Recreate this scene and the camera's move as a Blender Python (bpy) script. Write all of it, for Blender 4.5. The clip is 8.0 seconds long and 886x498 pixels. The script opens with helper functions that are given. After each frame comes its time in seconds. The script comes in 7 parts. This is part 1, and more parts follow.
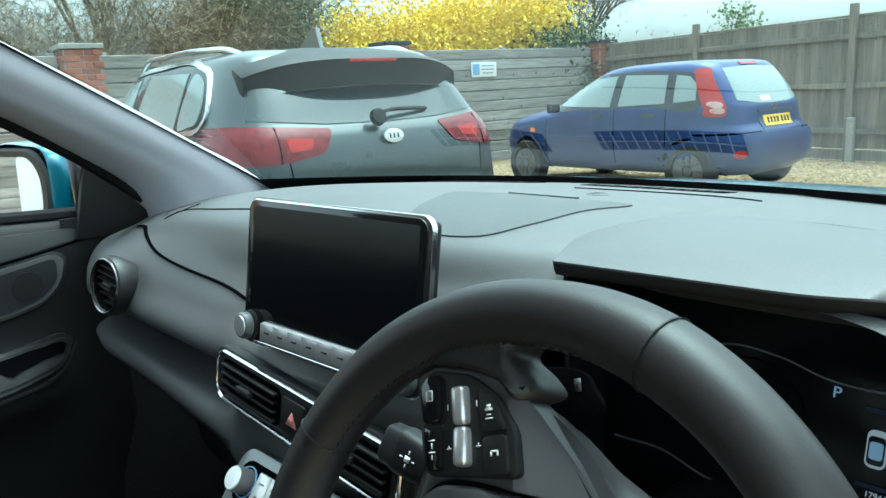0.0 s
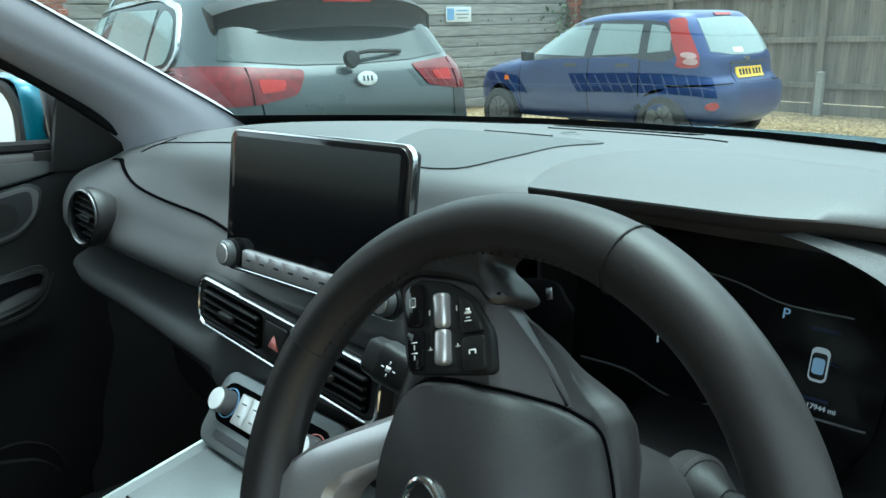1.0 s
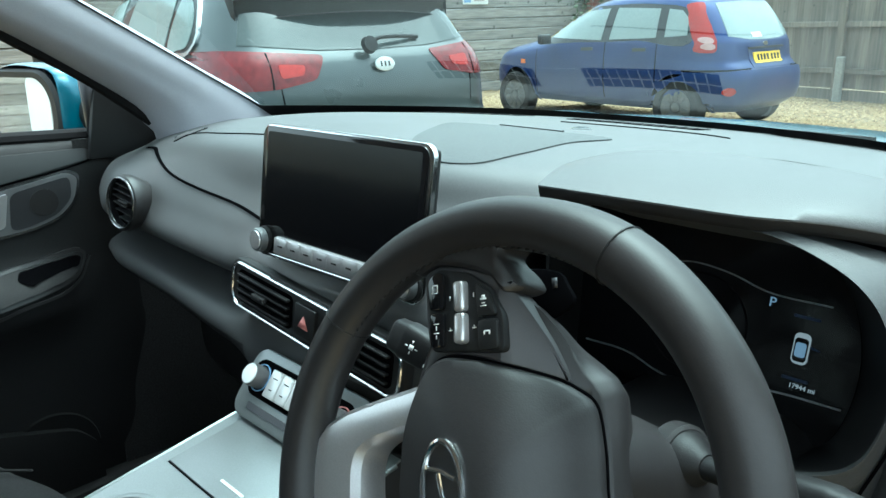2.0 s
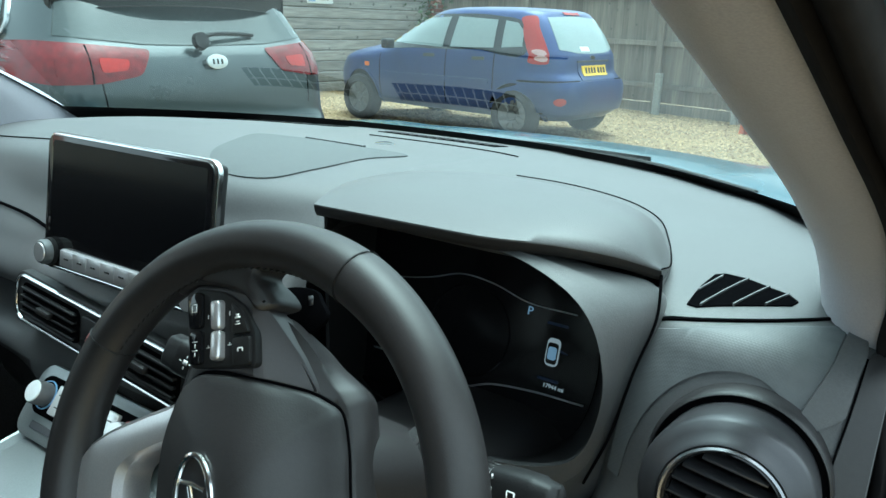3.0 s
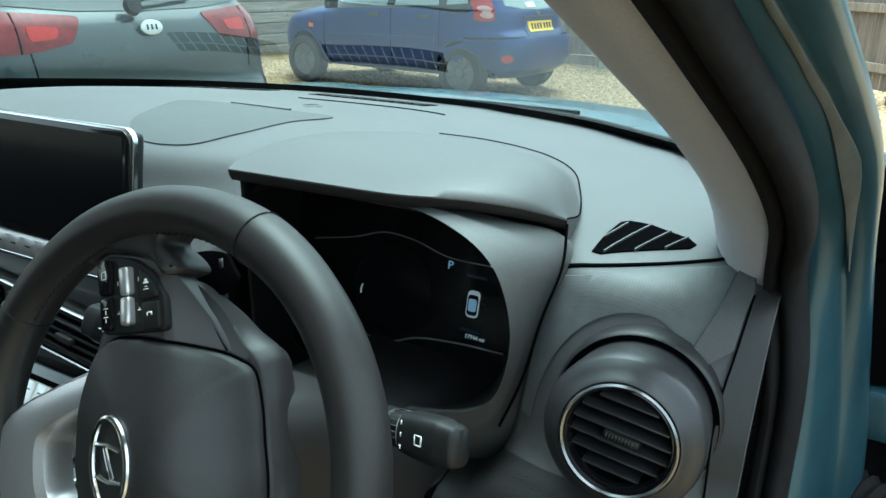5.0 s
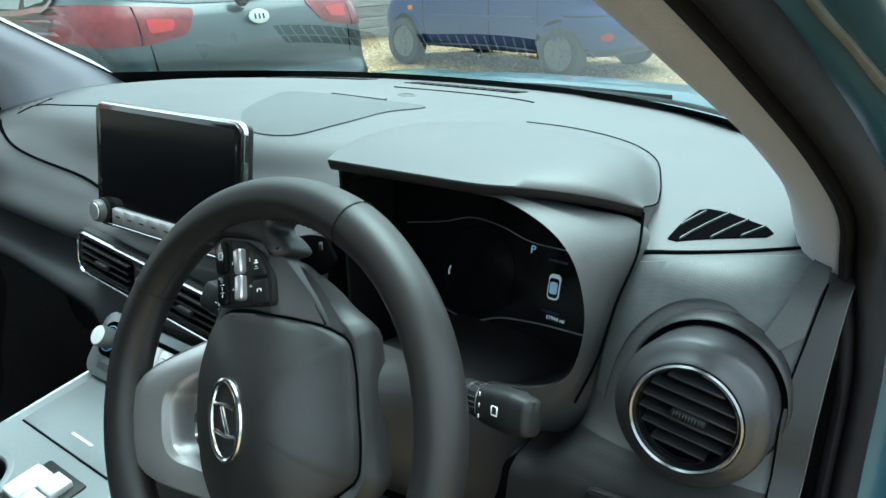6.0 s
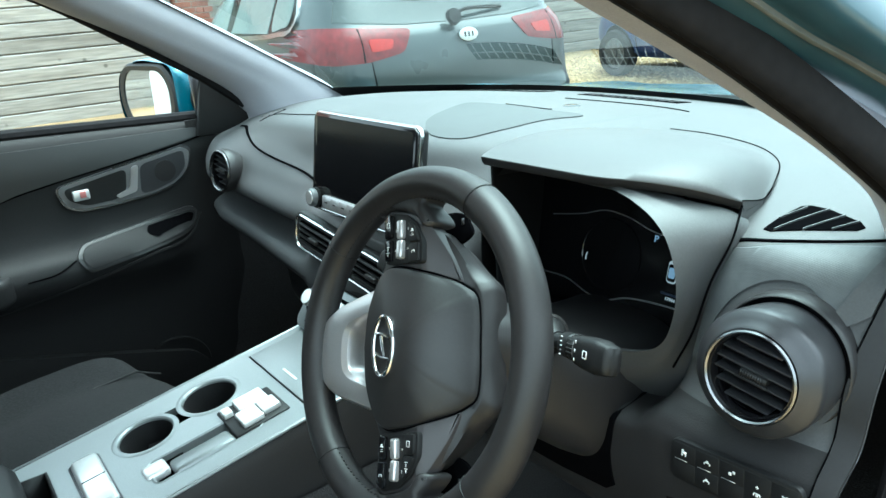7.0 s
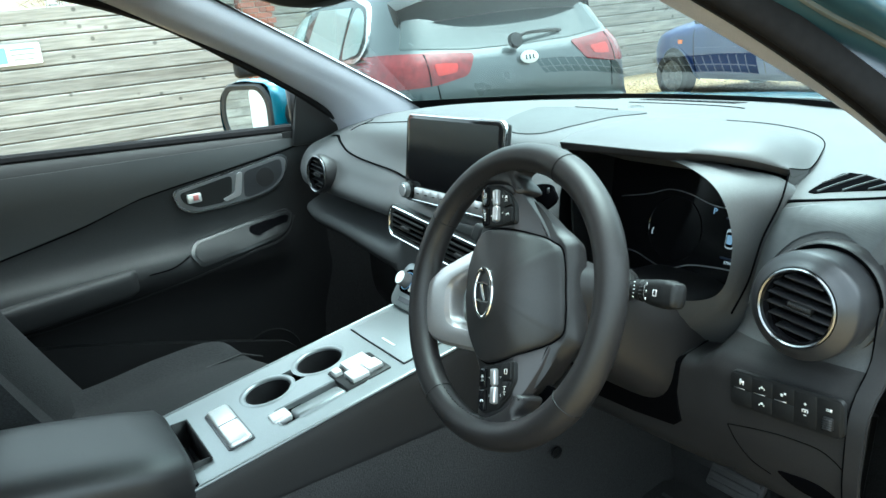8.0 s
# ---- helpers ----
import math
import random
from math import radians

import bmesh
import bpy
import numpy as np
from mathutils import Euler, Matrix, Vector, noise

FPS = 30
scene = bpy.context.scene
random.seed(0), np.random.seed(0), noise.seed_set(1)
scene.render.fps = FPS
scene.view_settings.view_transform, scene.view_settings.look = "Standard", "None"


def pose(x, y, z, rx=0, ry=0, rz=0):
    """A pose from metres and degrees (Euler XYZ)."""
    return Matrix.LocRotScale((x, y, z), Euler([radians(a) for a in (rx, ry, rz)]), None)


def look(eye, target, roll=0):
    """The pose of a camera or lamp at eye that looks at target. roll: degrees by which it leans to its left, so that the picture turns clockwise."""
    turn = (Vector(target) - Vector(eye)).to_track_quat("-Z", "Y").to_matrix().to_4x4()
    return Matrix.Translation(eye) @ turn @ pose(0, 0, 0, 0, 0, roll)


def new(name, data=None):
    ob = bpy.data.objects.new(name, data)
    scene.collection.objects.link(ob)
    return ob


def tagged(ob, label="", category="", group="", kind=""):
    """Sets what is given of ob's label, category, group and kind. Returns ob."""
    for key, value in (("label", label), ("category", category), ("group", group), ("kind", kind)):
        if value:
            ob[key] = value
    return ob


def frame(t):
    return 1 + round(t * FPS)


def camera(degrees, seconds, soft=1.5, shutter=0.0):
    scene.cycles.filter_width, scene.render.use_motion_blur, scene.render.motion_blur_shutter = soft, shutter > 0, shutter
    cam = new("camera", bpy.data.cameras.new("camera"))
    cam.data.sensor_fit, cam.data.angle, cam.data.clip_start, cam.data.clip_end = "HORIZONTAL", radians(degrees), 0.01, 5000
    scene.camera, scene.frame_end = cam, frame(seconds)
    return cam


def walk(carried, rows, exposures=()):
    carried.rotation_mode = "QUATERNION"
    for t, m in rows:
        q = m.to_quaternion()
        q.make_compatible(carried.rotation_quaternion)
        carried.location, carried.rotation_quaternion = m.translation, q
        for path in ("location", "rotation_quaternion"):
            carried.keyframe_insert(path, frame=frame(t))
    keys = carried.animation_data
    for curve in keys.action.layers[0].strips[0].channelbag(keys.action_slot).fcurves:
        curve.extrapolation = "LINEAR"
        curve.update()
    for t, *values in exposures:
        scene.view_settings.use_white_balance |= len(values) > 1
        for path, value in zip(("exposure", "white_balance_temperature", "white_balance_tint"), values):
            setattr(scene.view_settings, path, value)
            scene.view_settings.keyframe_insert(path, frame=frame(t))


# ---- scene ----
cam = camera(61.1, 8.0)
EXPOSURES = [(0.0, 2.4), (0.5, 2.25), (1.2, 2.35), (2.5, 2.65), (3.0, 2.35), (3.5, 2.3), (5.0, 2.25), (6.5, 2.75), (8.0, 3.0)]
PATH = [
    (0, (0.606, -0.255, 1.269), (-0.817, 1.089, 0.861), -3.2),
    (0.3, (0.613, -0.255, 1.264), (-0.741, 1.149, 0.821), -2.2),
    (0.5, (0.615, -0.256, 1.262), (-0.721, 1.153, 0.784), -2.6),
    (0.7, (0.616, -0.265, 1.262), (-0.727, 1.129, 0.757), -2.0),
    (1, (0.624, -0.283, 1.258), (-0.726, 1.089, 0.714), -1.9),
    (1.2, (0.630, -0.296, 1.261), (-0.729, 1.062, 0.705), -2.0),
    (2.3, (0.682, -0.329, 1.295), (-0.683, 1.007, 0.703), -1.5),
    (2.5, (0.698, -0.325, 1.302), (-0.62, 1.073, 0.746), -0.8),
    (2.7, (0.715, -0.317, 1.293), (-0.483, 1.193, 0.761), 1.4),
    (3, (0.731, -0.31, 1.306), (-0.33, 1.282, 0.72), 1.8),
    (3.3, (0.752, -0.307, 1.307), (-0.242, 1.304, 0.662), 2.2),
    (3.5, (0.768, -0.294, 1.313), (-0.166, 1.34, 0.636), 2.5),
    (3.7, (0.780, -0.277, 1.331), (-0.079, 1.403, 0.670), 3.2),
    (4, (0.771, -0.286, 1.32), (-0.085, 1.417, 0.714), 3.2),
    (4.2, (0.775, -0.285, 1.311), (-0.093, 1.391, 0.651), 2.9),
    (4.5, (0.779, -0.288, 1.314), (-0.14, 1.361, 0.652), 2.0),
    (4.7, (0.781, -0.292, 1.315), (-0.150, 1.346, 0.644), 1.0),
    (5, (0.771, -0.304, 1.308), (-0.175, 1.321, 0.627), 0.5),
    (5.2, (0.762, -0.319, 1.307), (-0.269, 1.249, 0.614), -0.4),
    (6.3, (0.843, -0.341, 1.334), (-0.347, 1.095, 0.612), -1.6),
    (6.5, (0.878, -0.358, 1.337), (-0.387, 1.024, 0.637), -1.7),
    (6.7, (0.919, -0.364, 1.344), (-0.465, 0.903, 0.652), -3.2),
    (7, (0.966, -0.393, 1.346), (-0.571, 0.698, 0.677), -4.5),
    (7.2, (0.985, -0.413, 1.347), (-0.654, 0.552, 0.729), -6.3),
    (7.5, (1.008, -0.457, 1.344), (-0.64, 0.516, 0.763), -5.9),
    (7.7, (1.036, -0.488, 1.331), (-0.609, 0.496, 0.760), -7.1),
    (8, (1.076, -0.527, 1.327), (-0.562, 0.46, 0.742), -6.1),
]
walk(cam, [(t, look(eye, target, roll)) for t, eye, target, roll in PATH],
     [(t, e, 5500.0, -12.0) for t, e in EXPOSURES])

# ---- light: an overcast day, soft sun behind cloud ----
from mathutils.bvhtree import BVHTree

world = bpy.data.worlds.new("overcast_sky")
scene.world = world
world.use_nodes = True
wt = world.node_tree
sky = wt.nodes.new("ShaderNodeTexSky")
sky.sky_type = "NISHITA"
sky.sun_disc = False
sky.sun_elevation, sky.sun_rotation = radians(75), radians(-12)
sky.air_density, sky.dust_density, sky.ozone_density = 1.0, 6.0, 1.0
hsv = wt.nodes.new("ShaderNodeHueSaturation")
hsv.inputs["Saturation"].default_value = 0.2
wt.links.new(sky.outputs[0], hsv.inputs["Color"])
wt.links.new(hsv.outputs[0], wt.nodes["Background"].inputs[0])
wt.nodes["Background"].inputs[1].default_value = 0.15
sun_data = bpy.data.lights.new("sun", "SUN")
sun_data.energy, sun_data.angle, sun_data.color = 0.4, radians(60), (1.0, 0.97, 0.93)
sun = new("sun", sun_data)
sun.matrix_basis = look((0.3, 1.4, 5.2), (0, 0, 0))


# ---- materials ----
def material(name, color, rough=0.5, metal=0.0, spread=0.15, grain=60.0, bump=0.0, bump_scale=400.0, coat=0.0,
             stain=None, stain_scale=3.0, spec=0.5, per_piece=0.0, emit=None, power=0.0, stretch=(1, 1, 1), sheen=0.0):
    """A surface with a base colour varied at a fine and a coarse scale, roughness, and a fine relief."""
    m = bpy.data.materials.new(name)
    m.use_nodes = True
    t = m.node_tree
    n, l = t.nodes, t.links
    p = n["Principled BSDF"]
    co = n.new("ShaderNodeTexCoord")
    mp = n.new("ShaderNodeMapping")
    mp.inputs["Scale"].default_value = stretch
    l.new(co.outputs["Object"], mp.inputs[0])
    if per_piece:
        shift = n.new("ShaderNodeObjectInfo")
        far_off = n.new("ShaderNodeMath")
        far_off.operation = "MULTIPLY"
        far_off.inputs[1].default_value = 90.0
        l.new(shift.outputs["Random"], far_off.inputs[0])
        l.new(far_off.outputs[0], mp.inputs["Location"])
    fine = n.new("ShaderNodeTexNoise")
    fine.inputs["Scale"].default_value, fine.inputs["Detail"].default_value = grain, 5
    wide = n.new("ShaderNodeTexNoise")
    wide.inputs["Scale"].default_value, wide.inputs["Detail"].default_value = stain_scale, 3
    l.new(mp.outputs[0], fine.inputs[0])
    l.new(mp.outputs[0], wide.inputs[0])
    ramp = n.new("ShaderNodeMapRange")
    ramp.inputs["From Min"].default_value, ramp.inputs["From Max"].default_value = 0.3, 0.7
    ramp.inputs["To Min"].default_value, ramp.inputs["To Max"].default_value = 1 - spread, 1 + spread
    l.new(fine.outputs[0], ramp.inputs[0])
    base = n.new("ShaderNodeMix")
    base.data_type = "RGBA"
    base.inputs["A"].default_value = (*color, 1)
    base.inputs["B"].default_value = (*(stain or [c * (1 - 0.6 * spread) for c in color]), 1)
    wr = n.new("ShaderNodeMapRange")
    wr.inputs["From Min"].default_value, wr.inputs["From Max"].default_value = 0.4, 0.7
    l.new(wide.outputs[0], wr.inputs[0])
    l.new(wr.outputs[0], base.inputs["Factor"])
    mul = n.new("ShaderNodeVectorMath")
    mul.operation = "SCALE"
    l.new(base.outputs["Result"], mul.inputs[0])
    if per_piece:
        info = n.new("ShaderNodeObjectInfo")
        pr = n.new("ShaderNodeMapRange")
        pr.inputs["To Min"].default_value, pr.inputs["To Max"].default_value = 1 - per_piece, 1 + per_piece
        l.new(info.outputs["Random"], pr.inputs[0])
        both = n.new("ShaderNodeMath")
        both.operation = "MULTIPLY"
        l.new(pr.outputs[0], both.inputs[0])
        l.new(ramp.outputs[0], both.inputs[1])
        l.new(both.outputs[0], mul.inputs["Scale"])
    else:
        l.new(ramp.outputs[0], mul.inputs["Scale"])
    l.new(mul.outputs[0], p.inputs["Base Color"])
    rr = n.new("ShaderNodeMapRange")
    rr.inputs["To Min"].default_value, rr.inputs["To Max"].default_value = max(0.0, rough - 0.08), min(1.0, rough + 0.08)
    l.new(wide.outputs[0], rr.inputs[0])
    l.new(rr.outputs[0], p.inputs["Roughness"])
    p.inputs["Metallic"].default_value = metal
    p.inputs["Specular IOR Level"].default_value = spec
    p.inputs["Coat Weight"].default_value = coat
    p.inputs["Coat Roughness"].default_value = 0.03
    p.inputs["Sheen Weight"].default_value = sheen
    if bump:
        bt = n.new("ShaderNodeTexNoise")
        bt.inputs["Scale"].default_value, bt.inputs["Detail"].default_value = bump_scale, 3
        l.new(mp.outputs[0], bt.inputs[0])
        b = n.new("ShaderNodeBump")
        b.inputs["Strength"].default_value, b.inputs["Distance"].default_value = bump, 0.6 / bump_scale
        l.new(bt.outputs[0], b.inputs["Height"])
        l.new(b.outputs[0], p.inputs["Normal"])
    if emit:
        p.inputs["Emission Color"].default_value = (*emit, 1)
        p.inputs["Emission Strength"].default_value = power
    return m


def glass(name, tint, gloss_rough=0.0, ior=1.45, low=0.0):
    """A thin pane: clear straight through, tinted, with a Fresnel reflection."""
    m = bpy.data.materials.new(name)
    m.use_nodes = True
    n, l = m.node_tree.nodes, m.node_tree.links
    n.remove(n["Principled BSDF"])
    clear, shine, mix, fr = n.new("ShaderNodeBsdfTransparent"), n.new("ShaderNodeBsdfGlossy"), n.new("ShaderNodeMixShader"), n.new("ShaderNodeFresnel")
    clear.inputs[0].default_value = (*tint, 1)
    shine.inputs["Color"].default_value = (1, 1, 1, 1)
    shine.inputs["Roughness"].default_value = gloss_rough
    fr.inputs[0].default_value = ior
    if low:
        mx = n.new("ShaderNodeMath")
        mx.operation = "MAXIMUM"
        mx.inputs[1].default_value = low
        l.new(fr.outputs[0], mx.inputs[0])
        l.new(mx.outputs[0], mix.inputs[0])
    else:
        l.new(fr.outputs[0], mix.inputs[0])
    l.new(clear.outputs[0], mix.inputs[1])
    l.new(shine.outputs[0], mix.inputs[2])
    l.new(mix.outputs[0], n["Material Output"].inputs[0])
    return m


def patterned(name, color, rough, cell, depth):
    """Moulded plastic with a fine woven relief of small diamonds."""
    m = material(name, color, rough, spread=0.1, grain=120)
    n, l = m.node_tree.nodes, m.node_tree.links
    co, mp = n["Texture Coordinate"], n.new("ShaderNodeMapping")
    mp.inputs["Rotation"].default_value = (0, radians(45), 0)
    mp.inputs["Scale"].default_value = (1 / cell, 1 / cell, 1 / cell)
    l.new(co.outputs["Object"], mp.inputs[0])
    ch = n.new("ShaderNodeTexVoronoi")
    ch.inputs["Scale"].default_value, ch.inputs["Randomness"].default_value = 1.0, 0.0
    l.new(mp.outputs[0], ch.inputs["Vector"])
    b = n.new("ShaderNodeBump")
    b.inputs["Strength"].default_value, b.inputs["Distance"].default_value = depth, 0.0022
    l.new(ch.outputs["Distance"], b.inputs["Height"])
    l.new(b.outputs[0], n["Principled BSDF"].inputs["Normal"])
    return m


M = {}
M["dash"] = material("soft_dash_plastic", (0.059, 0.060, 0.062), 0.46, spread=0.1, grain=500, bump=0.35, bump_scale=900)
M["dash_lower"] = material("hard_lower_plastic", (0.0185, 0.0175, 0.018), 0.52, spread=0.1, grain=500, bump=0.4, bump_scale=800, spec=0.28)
M["weave"] = patterned("woven_dash_plastic", (0.07, 0.075, 0.078), 0.48, 0.0018, 0.08)
M["black"] = material("matt_black_plastic", (0.009, 0.009, 0.0095), 0.5, spread=0.15, grain=300, bump=0.2, bump_scale=700, spec=0.3)
# Near-black for dark joints and black parts; paints shade in openings modelled flat.
M["void"] = material("joint_and_shade_black", (0.0025, 0.0025, 0.003), 0.9, spread=0.1, spec=0.0)
M["gloss_black"] = material("gloss_black_plastic", (0.006, 0.006, 0.007), 0.08, spread=0.1)
M["screen"] = material("switched_off_display", (0.004, 0.004, 0.005), 0.14, spread=0.05, spec=0.35)
M["leather"] = material("black_grained_leather", (0.0165, 0.0152, 0.0158), 0.44, spread=0.12, grain=250, bump=0.1, bump_scale=900, stain_scale=12, spec=0.4)
M["hub"] = material("grained_hub_plastic", (0.0150, 0.0142, 0.0150), 0.46, spread=0.1, grain=300, bump=0.15, bump_scale=900)
M["chrome"] = material("satin_chrome", (0.75, 0.76, 0.77), 0.16, 1.0, spread=0.05)
M["silver"] = material("satin_silver_paint", (0.58, 0.57, 0.58), 0.30, 0.75, spread=0.06, grain=800)
M["silver_dark"] = material("dark_satin_metal_paint", (0.055, 0.055, 0.06), 0.34, 0.5, spread=0.06, grain=800)
M["vent_cone"] = material("satin_vent_paint", (0.052, 0.052, 0.056), 0.36, 0.55, spread=0.05, grain=900)
M["spoke"] = material("satin_spoke_plastic", (0.034, 0.031, 0.033), 0.42, spread=0.06, grain=700, bump=0.06, bump_scale=1200)
M["console"] = material("light_metallic_console_plastic", (0.20, 0.215, 0.22), 0.34, 0.5, spread=0.06, grain=600)
M["dark_chrome"] = material("dark_satin_chrome", (0.26, 0.26, 0.27), 0.24, 1.0, spread=0.05)
# Duller copy of the teal: jamb dust, and shade put into the colour.
M["dusty_shaded_teal"] = material("dusty_shaded_teal_paint", (0.019, 0.054, 0.076), 0.4, 0.25, spread=0.18, grain=40, coat=0.25, stain=(0.03, 0.075, 0.105), stain_scale=9, stretch=(1, 0.5, 0.25))
M["button"] = material("silver_button", (0.62, 0.63, 0.63), 0.3, 0.4, spread=0.05)
M["trim_grey"] = material("pale_grey_pillar_fabric", (0.325, 0.320, 0.358), 0.85, spread=0.08, grain=700, bump=0.3, bump_scale=900, sheen=0.2)
M["bezel"] = material("satin_grey_bezel_paint", (0.15, 0.15, 0.155), 0.38, 0.35, spread=0.05, grain=900)
M["door_soft"] = material("soft_door_top", (0.0165, 0.0168, 0.0172), 0.5, spread=0.1, grain=500, bump=0.3, bump_scale=900)
M["rubber"] = material("black_door_rubber", (0.010, 0.0095, 0.0105), 0.8, spread=0.2, grain=80, spec=0.1)
M["teal"] = material("teal_metallic_paint", (0.011, 0.095, 0.14), 0.25, 0.4, spread=0.1, grain=900, coat=0.4)
M["dirt"] = material("dusty_dried_mud", (0.10, 0.093, 0.082), 0.9, spread=0.3, grain=60, stain=(0.05, 0.07, 0.075), stain_scale=14, stretch=(1, 0.3, 0.3))
M["door"] = material("dark_door_moulding", (0.0155, 0.0152, 0.0158), 0.6, spread=0.12, grain=400, bump=0.4, bump_scale=700, spec=0.2)
M["cloth"] = material("dark_grey_seat_cloth", (0.016, 0.016, 0.017), 0.9, spread=0.35, grain=500, bump=0.9, bump_scale=420, spec=0.15, stretch=(1, 0.4, 1))
M["carpet"] = material("black_carpet", (0.028, 0.027, 0.028), 0.95, spread=0.4, grain=400, bump=0.8, bump_scale=400)
M["mark"] = material("white_print", (0.75, 0.75, 0.75), 0.5, spread=0.02)
M["red_mark"] = material("hazard_red_print", (0.45, 0.16, 0.15), 0.4, spread=0.05)
M["lit_white"] = material("lit_display_white", (0.2, 0.2, 0.2), 0.4, emit=(0.8, 0.9, 1.0), power=0.045)
M["lit_blue"] = material("lit_display_blue", (0.05, 0.1, 0.2), 0.4, emit=(0.42, 0.62, 0.85), power=0.055)
M["lit_dim"] = material("lit_display_dim_blue", (0.01, 0.02, 0.05), 0.4, emit=(0.05, 0.12, 0.35), power=0.003)
M["line"] = material("cluster_silver_line", (0.5, 0.5, 0.52), 0.3, 0.8)
M["windscreen"] = glass("windscreen_glass", (0.62, 0.70, 0.69), 0.0, 1.55)
M["pane"] = glass("side_window_glass", (0.92, 0.95, 0.94), 0.0, 1.35)
M["mirror"] = material("mirror_silver", (0.9, 0.9, 0.9), 0.0, 1.0, spread=0.0)
M["slate_paint"] = material("dark_slate_metallic_paint", (0.036, 0.047, 0.05), 0.3, 0.4, spread=0.02, grain=900, coat=0.7)
M["blue_paint"] = material("mid_blue_metallic_paint", (0.006, 0.032, 0.15), 0.34, 0.3, spread=0.08, grain=900, coat=0.2, stain=(0.006, 0.028, 0.125))
M["car_glass"] = material("dark_car_glass", (0.012, 0.015, 0.016), 0.04, spread=0.05, spec=0.5)
# Pale base colour paints the sky reflected in and seen through these windows.
M["car_glass_sky"] = material("sky_painted_car_glass", (0.24, 0.29, 0.29), 0.05, spread=0.1, spec=0.5)
# Dark glass, its colour lifted a little for the sky reflected in it.
M["suv_glass"] = material("smoked_glass_with_sky", (0.04, 0.052, 0.052), 0.05, spread=0.1, spec=0.5)
M["red_lamp"] = material("red_lamp_lens", (0.14, 0.010, 0.013), 0.15, spread=0.3, grain=30, spec=0.35)
M["red_lamp_bright"] = material("bright_red_lamp_lens", (0.34, 0.02, 0.018), 0.15, spread=0.15, spec=0.35)
M["clear_lamp"] = material("clear_lamp_lens", (0.5, 0.30, 0.29), 0.1, spread=0.1, coat=1.0)
M["amber"] = material("amber_lens", (0.8, 0.2, 0.03), 0.15)
M["tyre"] = material("tyre_rubber", (0.016, 0.016, 0.017), 0.85, spread=0.25, grain=60, bump=0.3, bump_scale=120)
M["hubcap"] = material("dull_grey_wheel_cover", (0.11, 0.115, 0.12), 0.45, 0.3, spread=0.15)
M["plate_yellow"] = material("yellow_plate", (0.85, 0.55, 0.02), 0.4, spread=0.04)
M["sign_white"] = material("white_sign_board", (0.78, 0.79, 0.77), 0.5, spread=0.04)
M["sign_blue"] = material("blue_sign_print", (0.22, 0.40, 0.66), 0.5, spread=0.04)
M["board"] = material("weathered_grey_boards", (0.36, 0.35, 0.33), 0.85, spread=0.27, grain=22, bump=0.5, bump_scale=60, stain=(0.25, 0.238, 0.22), stain_scale=3.0, per_piece=0.22, stretch=(1.0, 0.12, 1.6))
M["fence"] = material("weathered_brown_fence", (0.22, 0.185, 0.145), 0.9, spread=0.25, grain=24, bump=0.5, bump_scale=60, stain=(0.16, 0.14, 0.115), stain_scale=2.0, per_piece=0.22, stretch=(1.6, 1.6, 0.12))
M["concrete"] = material("pale_concrete", (0.33, 0.33, 0.30), 0.9, spread=0.2, grain=40, bump=0.4, bump_scale=90)
M["brick"] = material("orange_red_brick", (0.34, 0.105, 0.055), 0.9, spread=0.25, grain=45, bump=0.5, bump_scale=90, per_piece=0.25, stain=(0.26, 0.085, 0.055))
M["mortar"] = material("mortar", (0.33, 0.30, 0.26), 0.95, spread=0.2, grain=60)
M["rust"] = material("rusty_brown_steel", (0.16, 0.055, 0.035), 0.8, spread=0.3, grain=40)
M["cone_red"] = material("faded_red_plastic", (0.40, 0.075, 0.045), 0.65, spread=0.25, grain=12)
M["cone"] = material("faded_orange_plastic", (0.62, 0.15, 0.06), 0.65, spread=0.2, grain=12)
M["gravel"] = material("golden_gravel_bed", (0.27, 0.185, 0.09), 0.95, spread=0.45, grain=45, bump=1.0, bump_scale=40, stain=(0.20, 0.145, 0.08), stain_scale=1.2)
M["asphalt"] = material("grey_asphalt", (0.12, 0.12, 0.125), 0.9, spread=0.25, grain=60, bump=0.4, bump_scale=90)
M["grass"] = material("green_grass", (0.06, 0.09, 0.03), 0.9, spread=0.35, grain=12)
M["bark"] = material("grey_brown_bark", (0.11, 0.085, 0.06), 0.9, spread=0.35, grain=20, bump=0.5, bump_scale=40)
M["ground_far"] = material("rough_field", (0.12, 0.12, 0.06), 0.95, spread=0.3, grain=3)
M["pedal"] = material("pedal_rubber", (0.05, 0.048, 0.05), 0.7, spread=0.2)


